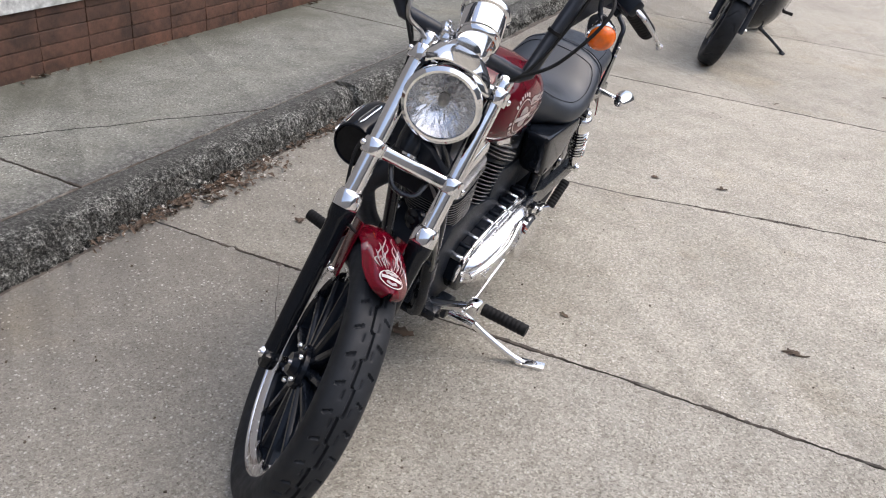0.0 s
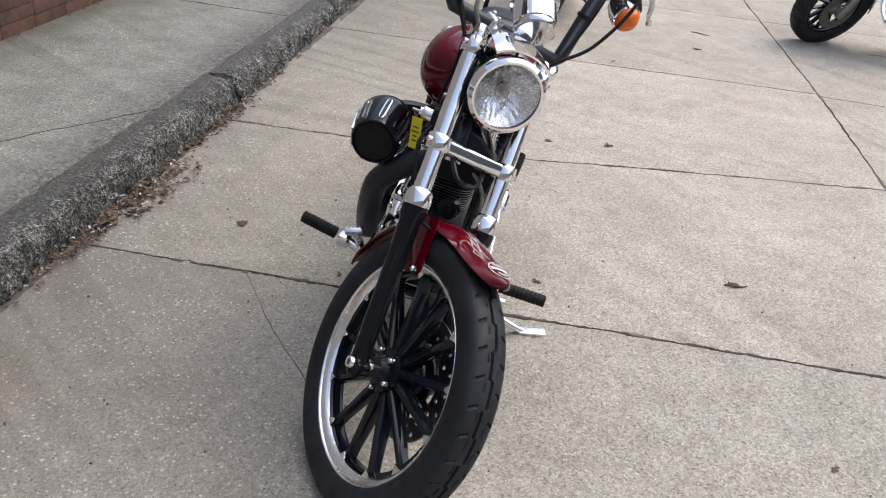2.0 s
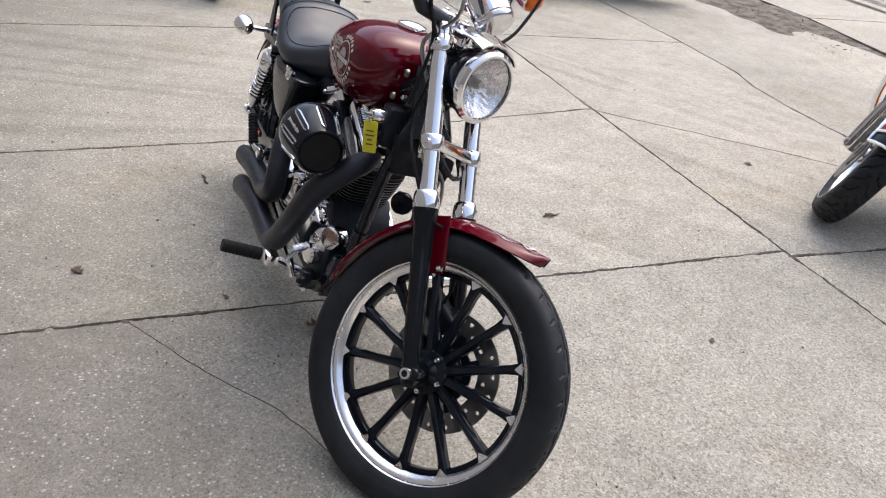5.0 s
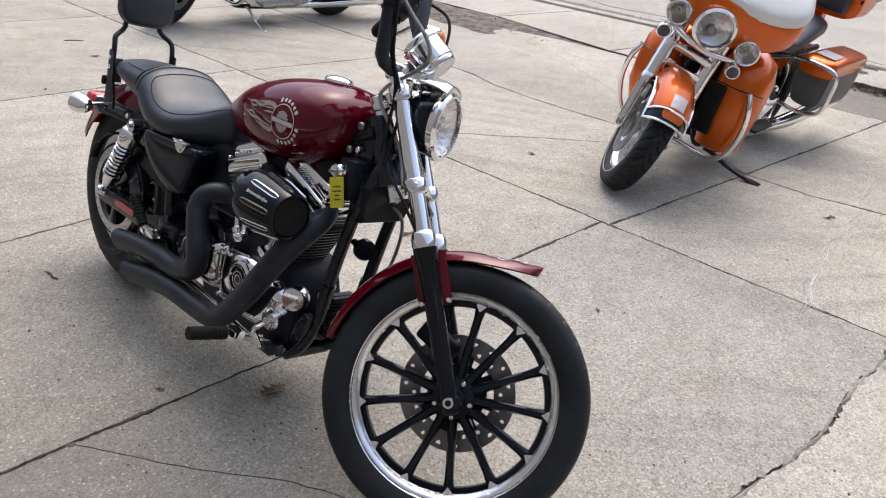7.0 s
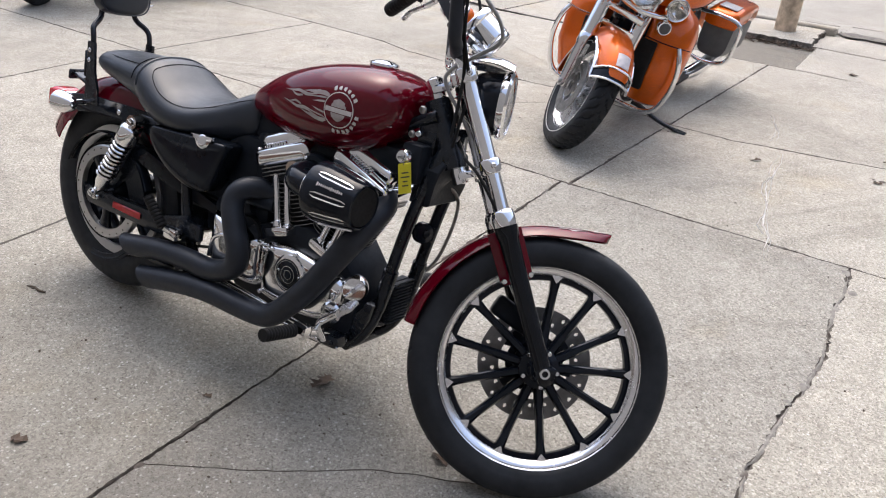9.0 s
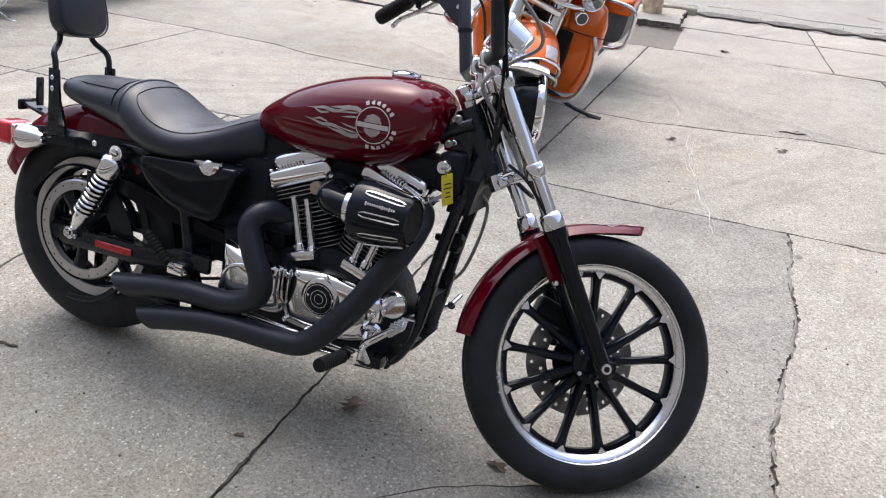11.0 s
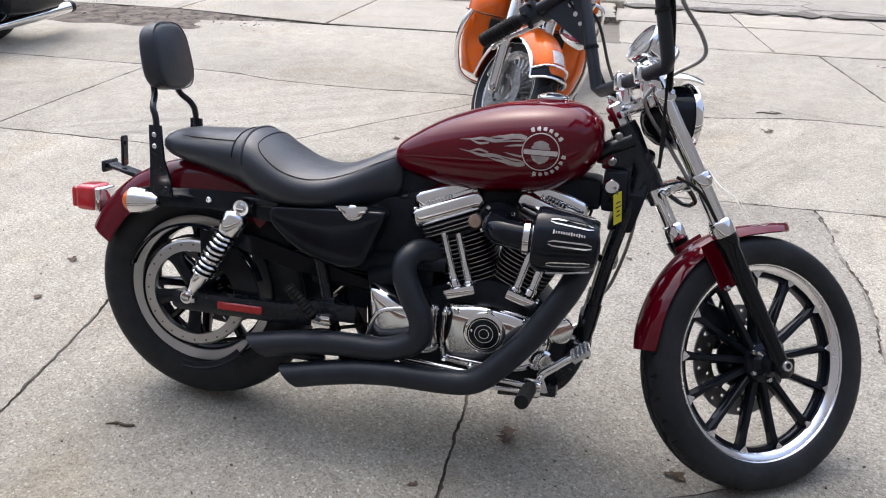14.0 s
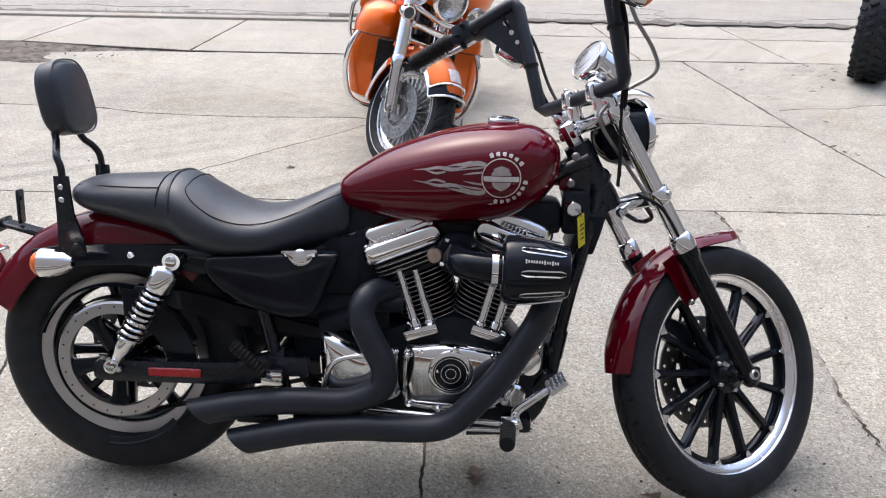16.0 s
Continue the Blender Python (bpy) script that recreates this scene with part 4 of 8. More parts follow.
def saw(v):
    v = v - math.floor(v)
    return 4 * abs(v - 0.5) - 1


def zig_tread(y, along):
    """One stepped groove round the middle of a road tyre, with short slits on both sides."""
    step = max(-1.0, min(1.0, 9.0 * saw(along / 0.115)))
    if abs(y - 0.0045 * step) < 0.0029:
        return 0.007
    for edge, ph in ((0.026, 0.0), (-0.026, 0.5)):
        q = along / 0.0575 + ph + 10.0 * (y - edge) * (1 if edge > 0 else -1)
        if abs(y - edge) < 0.0075 and q - math.floor(q) < 0.10:
            return 0.005
        q2 = along / 0.0575 + ph + 0.45
        if abs(abs(y) - 0.014) < 0.0016 and 0.0 < q2 - math.floor(q2) < 0.35 and y * edge > 0:
            return 0.003
    return 0.0


def wide_tread(y, along):
    return zig_tread(y * 0.72, along)


def bolt(p, d, r=0.006, h=0.006):
    return lathe([(0, 0), (r, 0), (r, h * 0.7), (r * 0.75, h), (r * 0.5, h), (r * 0.45, h * 0.5), (0, h * 0.5)], 12, axis_m(p, d))


def rim_mesh(r, w, lip=0.012):
    """A drop-centre rim round y."""
    h = w / 2
    prof = [(r, -h), (r - 0.002, -h - 0.004), (r - lip, -h - 0.003), (r - lip - 0.004, -h + 0.004), (r - lip - 0.008, -h + 0.012), (r - lip - 0.020, -h * 0.5), (r - lip - 0.022, 0), (r - lip - 0.020, h * 0.5), (r - lip - 0.008, h - 0.012), (r - lip - 0.004, h - 0.004), (r - lip, h + 0.003), (r - 0.002, h + 0.004), (r, h), (r - 0.012, h * 0.6), (r - 0.012, -h * 0.6)]
    return lathe(prof, 96, XM, True)


def lip_ring(r0, r1, y, side, flat=False):
    """A polished flange on one face of a rim, dished or nearly flat."""
    prof = [(r0, -0.014), (r0 + 0.003, -0.0105), (r0 + 0.008, -0.0055), (r0 + 0.013, -0.0022), (r1 - 0.006, -0.001), (r1 - 0.0045, 0.0025), (r1 - 0.002, 0.0042), (r1, 0.002), (r1 - 0.001, -0.006)]
    if flat:
        prof = [(r0, -0.008), (r0 + 0.002, -0.003), (r0 + 0.010, -0.001), (r1 - 0.005, 0.002), (r1 - 0.001, 0.003), (r1, 0.001), (r1 - 0.001, -0.006)]
    return lathe(prof, 96, Matrix.Translation((0, y * side, 0)) @ Matrix.Rotation(radians(-90 * side), 4, "X"), True)


def spoke_bar(r0, r1, w0, w1, t0, t1, off0=0.0, off1=0.0):
    """A cast spoke from hub to rim along x, ridged, tapered in width and thickness."""
    rings = []
    for k in range(6):
        u = k / 5
        r, w, t, o = r0 + (r1 - r0) * u, w0 + (w1 - w0) * u, t0 + (t1 - t0) * u, off0 + (off1 - off0) * u
        if k == 5:
            w *= 1.9
        if k == 4:
            w *= 1.15
        rings.append([(r, o - t, -w * 0.5), (r, o - t * 0.6, -w), (r, o + t * 0.6, -w), (r, o + t, -w * 0.5), (r, o + t, w * 0.5), (r, o + t * 0.6, w), (r, o - t * 0.6, w), (r, o - t, w * 0.5)])
    return loft(rings)


def disc_mesh(r0, r1, thick, holes, hole_r, rows=2):
    """A brake disc round y with drilled holes left as real openings."""
    bm = bmesh.new()
    n = 300
    rr = [r0 + (r1 - r0) * k / 18 for k in range(19)]
    v = [[bm.verts.new((r * math.cos(2 * math.pi * k / n), 0, r * math.sin(2 * math.pi * k / n))) for k in range(n)] for r in rr]
    spots = []
    for q in range(holes):
        a = 2 * math.pi * q / holes
        for s in range(rows):
            ra = r0 + (r1 - r0) * (0.3 + 0.42 * s)
            spots.append((ra * math.cos(a + s * math.pi / holes), ra * math.sin(a + s * math.pi / holes)))
    for i in range(18):
        for k in range(n):
            j = (k + 1) % n
            c = (v[i][k].co + v[i + 1][j].co) / 2
            if any((c.x - a) ** 2 + (c.z - b) ** 2 < hole_r ** 2 for a, b in spots):
                continue
            bm.faces.new((v[i][k], v[i][j], v[i + 1][j], v[i + 1][k]))
    ext = bmesh.ops.extrude_face_region(bm, geom=bm.faces[:])
    bmesh.ops.translate(bm, verts=[g for g in ext["geom"] if isinstance(g, bmesh.types.BMVert)], vec=(0, thick, 0))
    return bm


# front wheel
FW = STEER @ Matrix.Translation(HUB)
fw = part("front_wheel", rim_mesh(0.2505, 0.044), M_GLOSS, bike, "cast front wheel with thirteen black spokes and a polished lip", FW)
for side in (RIGHT, LEFT):
    part("rim_lip", lip_ring(0.2305, 0.254, 0.033, side), M_RIM, fw, "polished rim lip", FW)
part("tyre", tyre(0.3265, 0.098, 0.250, zig_tread, 640, 0.6, 40), M_TYRE, fw, "worn black road tyre", FW)
for k in range(13):
    turn = FW @ Matrix.Rotation(-radians(66) - 2 * math.pi * k / 13, 4, "Y")
    part("spoke", spoke_bar(0.036, 0.234, 0.0125, 0.0078, 0.022, 0.012), M_GLOSS, fw, "", turn)
    part("spoke_tip", plate([(0.2325, -0.014), (0.2325, 0.014), (0.2215, 0.006), (0.214, 0.0), (0.2215, -0.006)], 0.003, Matrix.Translation((0, -0.0195, 0)) @ Matrix.Rotation(radians(90), 4, "X")), M_RIM, fw, "", turn)
hub = lathe([(0, -0.052), (0.024, -0.052), (0.028, -0.045), (0.034, -0.036), (0.05, -0.032), (0.052, -0.022), (0.046, -0.012), (0.044, 0.012), (0.052, 0.024), (0.058, 0.034), (0.06, 0.045), (0.03, 0.052), (0, 0.052)], 36, XM)
part("hub", hub, M_GLOSS, fw, "gloss black wheel hub", FW)
for k in range(5):
    a = 2 * math.pi * k / 5
    part("hub_bolt", bolt((0.044 * math.cos(a), -0.036, 0.044 * math.sin(a)), (0, -1, 0), 0.0066, 0.010), M_CHROME, fw, "", FW)
part("brake_disc", disc_mesh(0.092, 0.146, 0.005, 18, 0.0048), M_STEEL, fw, "drilled steel brake disc", FW @ Matrix.Translation((0, 0.054, 0)))
carrier = lathe([(0.035, -0.003), (0.075, -0.003), (0.075, 0.003), (0.035, 0.003)], 40, XM, True)
for k in range(8):
    part("carrier_arm", box(0.03, 0.006, 0.022, (0.084, 0, 0), 0.002, 1), M_WRINKLE, fw, "", FW @ Matrix.Translation((0, 0.056, 0)) @ Matrix.Rotation(2 * math.pi * k / 8, 4, "Y"))
part("disc_carrier", carrier, M_WRINKLE, fw, "black brake disc carrier", FW @ Matrix.Translation((0, 0.056, 0)))
part("axle_nut", add(lathe([(0.0, -0.114), (0.0065, -0.114), (0.0075, -0.122), (0.0125, -0.122), (0.0142, -0.118), (0.0142, -0.104), (0, -0.104)], 16, XM), rod((0, -0.09, 0), (0, 0.11, 0), 0.0085, 14)), M_CHROME, fw, "bright axle nut", FW)
# ink-dark disc paints the shade inside the hollow axle end
part("axle_hole_disc", lathe([(0, -0.1155), (0.0068, -0.1155), (0.0068, -0.112), (0, -0.112)], 14, XM), M_INK, fw, "", FW)
part("brake_caliper", add(box(0.11, 0.055, 0.055, (-0.12, 0.055, 0.07), 0.012, 3, Matrix.Rotation(0.35, 4, "Y")), box(0.06, 0.03, 0.03, (-0.06, 0.075, 0.04), 0.008, 2)), M_WRINKLE, fw, "black brake caliper", FW)

# fork
for side in (RIGHT, LEFT):
    y = 0.097 * side

    def fp(d, y=y):
        return HUB + UPF * d + Vector((0, y, 0))
    ft = part("fork_tube", add(rod(fp(0.35), fp(0.762), 0.0205, 24), lathe([(0.0, 0.0), (0.0215, 0.0), (0.0215, 0.012), (0.017, 0.018), (0, 0.018)], 24, axis_m(fp(0.760), UPF))), M_CHROME, bike, "chromed upper fork tube", STEER)
    sl = lathe([(0.0, -0.03), (0.015, -0.03), (0.020, -0.022), (0.0205, 0.0), (0.0205, 0.06), (0.0215, 0.09), (0.0225, 0.25), (0.0245, 0.328), (0.0285, 0.338), (0.0295, 0.360), (0.026, 0.363), (0, 0.363)], 26, axis_m(fp(0.0), UPF))
    add(sl, box(0.05, 0.036, 0.04, fp(0.0) + Vector((0.004, 0.0, 0)), 0.01, 2))
    part("slider", sl, M_SLIDER, ft, "gloss black lower fork leg", STEER)
    part("collar", lathe([(0.0, 0.362), (0.0295, 0.362), (0.0302, 0.366), (0.0302, 0.380), (0.0285, 0.392), (0.0255, 0.400), (0.0212, 0.403), (0, 0.403)], 26, axis_m(fp(0.0), UPF)), M_CHROME, ft, "chromed fork seal cover", STEER)
    for off in (-0.03, 0.03):
        part("fender_bolt", bolt(fp(0.233) + FWD * off * 1.1 + Vector((0, -0.032 * side, 0)), (0, side, 0), 0.0075, 0.012), M_CHROME, ft, "", STEER)
for d, name, lab, back in ((0.507, "lower_triple_clamp", "chromed lower fork clamp", 0.05), (0.730, "upper_triple_clamp", "chromed upper fork clamp", 0.06)):
    bm = bmesh.new()
    c = HUB + UPF * d
    for side in (RIGHT, LEFT):
        p = c + Vector((0, 0.097 * side, 0))
        add(bm, lathe([(0.0205, -0.018), (0.0255, -0.018), (0.0275, -0.015), (0.0275, 0.015), (0.0255, 0.018), (0.0205, 0.019)], 26, axis_m(p, UPF), True))
        add(bm, bolt(p + FWD * 0.005 + Vector((0, 0.026 * side, 0)), (0, side, 0), 0.007, 0.008))
    M = Matrix.Translation(c) @ Matrix.Rotation(-RAKE, 4, "Y")
    add(bm, box(0.056 if d > 0.6 else 0.042, 0.180, 0.032, (-0.010 if d > 0.6 else -0.004, 0, 0), 0.009, 3, M))
    add(bm, box(0.062, 0.064, 0.022, (-back + 0.006, 0, 0), 0.01, 2, M))
    part(name, bm, M_CHROME, bike, lab, STEER)
part("steering_stem", add(rod(PIVOT + UPF * 0.49, PIVOT + UPF * 0.75, 0.02, 18), lathe([(0, 0), (0.022, 0), (0.022, 0.012), (0.014, 0.018), (0, 0.018)], 18, axis_m(PIVOT + UPF * 0.745, UPF))), M_CHROME, bike, "", STEER)
stay = bmesh.new()
for side in (RIGHT, LEFT):
    add(stay, sweep([HUB + UPF * 0.495 + Vector((-0.01, 0.05 * side, 0)), HUB + UPF * 0.46 + Vector((0.012, 0.03 * side, 0)), HUB + UPF * 0.45 + Vector((0.012, 0, 0))], 0.006, 8, 4))
part("fork_brace", stay, M_FRAME, bike, "", STEER)

# front fender: a band over the wheel, thin, with a turned edge
def fender(cx, cz, r, a0, a1, hw, depth, n=46, thick=0.003, tip=0.0, tail=0.0, power=2.6, m=13, flare=0.0):
    """A bowed band round y from angle a0 to a1 (degrees from forward, upward)."""
    rings = []
    for k in range(n + 1):
        u = k / n
        a = radians(a0 + (a1 - a0) * u)
        w, ro = hw, r + flare * max(0.0, 1 - u / 0.24) ** 2
        if tip and u < 0.16:
            w = hw * (1 - tip * (1 - math.sqrt(max(0.0, 1 - (1 - u / 0.16) ** 2))))
        if tail and u > 0.9:
            w = hw * (1 - tail * ((u - 0.9) / 0.1) ** 2)
        out, inn = [], []
        for j in range(m + 1):
            q = -1 + 2 * j / m
            fall = depth * (abs(q) ** power)
            out.append((q * w, ro - fall))
            inn.append((q * (w - thick), ro - fall - thick))
        ring = [(cx + rr * math.cos(a), y, cz + rr * math.sin(a)) for y, rr in out + inn[::-1]]
        rings.append(ring)
    return loft(rings)


ff = part("front_fender", fender(HUB.x, HUB.z, 0.354, 76, 176, 0.053, 0.024, n=70, tip=0.8, tail=0.18, flare=0.026), M_RED, bike, "dark red lacquered front mudguard", STEER)
for side in (RIGHT, LEFT):
    out = [(-0.040, 0.352), (0.046, 0.352), (0.044, 0.235), (0.036, 0.222), (-0.030, 0.222), (-0.038, 0.235)]
    cx = [(x - 0.004, y) for x, y in out]
    M = STEER @ Matrix.Translation(HUB + Vector((0, 0.0535 * side, 0))) @ Matrix(((math.cos(RAKE), -math.sin(RAKE), 0, 0), (0, 0, 1, 0), (math.sin(RAKE), math.cos(RAKE), 0, 0), (0, 0, 0, 1)))
    part("fender_bracket", plate([(x, y) for x, y in cx], 0.004, M, 0.001), M_RED, ff, "dark red mudguard stay")


def fender_ribbon(curve, width, material, name, parent, lift=0.0016):
    """A decal on the front mudguard: curve holds (degrees, lateral)."""
    bm = bmesh.new()
    pts = smooth_path([(a, y * 1000, 0) for a, y in curve], 8)
    n = len(pts)
    prev = None
    for k, p in enumerate(pts):
        d = (pts[min(k + 1, n - 1)] - pts[max(k - 1, 0)])
        dv = Vector((d.x * 0.0062, d.y / 1000)).normalized()
        nx, ny = -dv.y, dv.x
        w = width * (math.sin(math.pi * min(1, max(0, k / (n - 1)))) ** 0.6 if width > 0 else 1) if width > 0 else -width
        row = []
        for s in (-1, 0, 1):
            a = p.x + nx * w * s / 0.0062
            y = p.y / 1000 + ny * w * s
            rr = 0.354 + 0.026 * max(0.0, 1 - (a - 76) / 24.0) ** 2 - 0.024 * min(1.0, abs(y) / 0.053) ** 2.6 + lift
            row.append(bm.verts.new((HUB.x + rr * math.cos(radians(a)), y, HUB.z + rr * math.sin(radians(a)))))
        if prev:
            bm.faces.new((prev[0], prev[1], row[1], row[0]))
            bm.faces.new((prev[1], prev[2], row[2], row[1]))
        prev = row
    return part(name, bm, material, parent, "", STEER)


ring_pts = [(82.5 + 4.0 * math.cos(t), 0.025 * math.sin(t)) for t in [2 * math.pi * k / 16 for k in range(17)]]
fender_ribbon(ring_pts, -0.0012, M_PALEINK, "badge_ring", ff)
fender_ribbon([(82.7, -0.022), (82.9, 0.0), (82.7, 0.022)], -0.0050, M_PALEINK, "badge_bar", ff, 0.0022)
fender_ribbon([(84.7, -0.013), (85.3, -0.006), (84.8, 0.0), (85.3, 0.006), (84.7, 0.013)], -0.0040, M_SILVERINK, "badge_shield", ff, 0.0018)
fender_ribbon([(80.9, -0.011), (80.1, 0.0), (80.9, 0.011)], -0.0040, M_SILVERINK, "badge_shield", ff, 0.0018)
for s in (-1, 1):
    for k, (y0, y1, a1) in enumerate([(0.005, 0.009, 98), (0.012, 0.011, 105), (0.019, 0.024, 98), (0.023, 0.031, 93), (0.010, 0.017, 93)]):
        fender_ribbon([(86.8, s * y0), ((90 + a1) / 2, s * (y0 + y1) / 2 + s * 0.006), (a1 + 1, s * y1 - s * 0.004), (a1 + 5, s * y1)], 0.0015, M_SILVERINK, "flame_decal", ff)

# what sits on the upper clamp turns about the steering head
HEAD_UP = Vector((-math.sin(radians(29)), 0, math.cos(radians(29))))
HEAD_AT = Vector((1.460, 0, 0.284))
HEAD = Matrix.Translation(HEAD_AT) @ Matrix.Rotation(radians(34), 4, HEAD_UP) @ Matrix.Translation(-HEAD_AT)

# headlight
HL = Matrix.Translation((1.243, 0, 0.917)) @ Matrix.Rotation(radians(-12), 4, HEAD_UP) @ Matrix.Rotation(radians(90 - 3), 4, "Y") @ Matrix.Translation((0, 0, -0.028))
hl = part("headlight", lathe([(0, -0.058), (0.02, -0.056), (0.045, -0.045), (0.066, -0.02), (0.076, 0.01), (0.079, 0.035), (0.079, 0.05), (0.0745, 0.05), (0.0745, 0.034), (0.06, 0.0), (0.0, -0.02)], 44), M_GLOSS, bike, "round headlight in a black shell", HEAD @ HL)
part("bezel", lathe([(0.0795, 0.044), (0.084, 0.045), (0.0865, 0.052), (0.0850, 0.061), (0.0775, 0.067), (0.0725, 0.067), (0.0725, 0.060), (0.0775, 0.05)], 48, None, True), M_CHROME, hl, "chrome headlight rim", HEAD @ HL)
refl = bmesh.new()
nr, na = 9, 60
rv = []
for i in range(nr + 1):
    r = 0.012 + 0.062 * i / nr
    row = []
    for k in range(na):
        a = 2 * math.pi * k / na
        facet = 0.0011 * math.sin(k * 2.4 + 5.1 * i) + 0.0009 * (k % 2)
        row.append(refl.verts.new((r * math.cos(a), r * math.sin(a), 0.006 + 9.2 * r * r * 0.9 + facet)))
    rv.append(row)
for i in range(nr):
    for k in range(na):
        refl.faces.new((rv[i][k], rv[i][(k + 1) % na], rv[i + 1][(k + 1) % na], rv[i + 1][k]))
part("reflector", refl, M_LAMPBOWL, hl, "faceted mirror bowl", HEAD @ HL @ Matrix.Translation((0, 0, 0.001)), 12)
part("bulb_shield", lathe([(0, 0.043), (0.006, 0.042), (0.011, 0.036), (0.012, 0.012), (0, 0.012)], 20), M_DULL, hl, "dark bulb shield", HEAD @ HL)
lens = part("lens", lathe([(0, 0.072), (0.03, 0.0705), (0.055, 0.067), (0.0735, 0.062), (0.0735, 0.059), (0.055, 0.064), (0.03, 0.0675), (0, 0.069)], 40), M_GLASS, hl, "clear glass headlight lens", HEAD @ HL)
lens.visible_shadow = False
# chromed bracket that shades the lamp
rings = []
for k in range(9):
    u = k / 8
    x, z, hw = 1.115 + 0.155 * u, 0.985 + 0.026 * math.sin(u * 2.0) - 0.012 * u * u, 0.054 + 0.024 * u - 0.02 * max(0, u - 0.8)
    ring = []
    for j in range(11):
        q = -1 + 0.2 * j
        ring.append((x, q * hw, z + 0.021 - 0.014 * q * q - 0.012 * q ** 4))
    for j in range(11):
        q = 1 - 0.2 * j
        ring.append((x, q * (hw - 0.003), z + 0.017 - 0.014 * q * q - 0.012 * q ** 4))
    rings.append(ring)
VISOR = HEAD @ Matrix.Translation((1.115, 0, 0.99)) @ Matrix.Rotation(radians(-5), 4, HEAD_UP) @ Matrix.Translation((-1.115, 0, -0.99))
part("headlight_visor", loft(rings), M_CHROME, bike, "chrome bracket over the headlight", VISOR)
part("visor_badge", box(0.03, 0.014, 0.004, (1.185, 0, 1.0275), 0.0015, 1, None), M_GLOSS, bike, "", VISOR)

# speedometer, facing back and up
SD = Vector((-0.86, 0, 0.51)).normalized()
SP = Matrix.Translation((1.167, 0, 1.076)) @ SD.to_track_quat("Z", "Y").to_matrix().to_4x4()
sd = part("speedometer", lathe([(0, -0.055), (0.040, -0.054), (0.0445, -0.050), (0.046, -0.043), (0.0445, -0.041), (0.0445, -0.039), (0.047, -0.036), (0.048, 0.016), (0.053, 0.02), (0.0545, 0.027), (0.052, 0.034), (0.05, 0.036), (0.049, 0.026), (0, 0.026)], 40), M_CHROME, bike, "chrome speedometer pod", HEAD @ SP)
part("dial", lathe([(0, 0.0265), (0.048, 0.0265), (0.048, 0.0285), (0, 0.0285)], 36), M_DIAL, sd, "pale round dial", HEAD @ SP)
ticks = bmesh.new()
for k in range(15):
    a = radians(-130 + 260 * k / 14)
    add(ticks, box(0.0016, 0.008, 0.001, (0, 0.040, 0.0292), 0, 1, Matrix.Rotation(a, 4, "Z")))
add(ticks, box(0.002, 0.034, 0.001, (0, 0.014, 0.0297), 0, 1, Matrix.Rotation(2.2, 4, "Z")))
part("dial_marks", ticks, M_INK, sd, "", HEAD @ SP)
gl = part("dial_glass", lathe([(0, 0.0345), (0.049, 0.0335), (0.049, 0.0325), (0, 0.0335)], 32), M_GLASS, sd, "", HEAD @ SP)
gl.visible_shadow = False

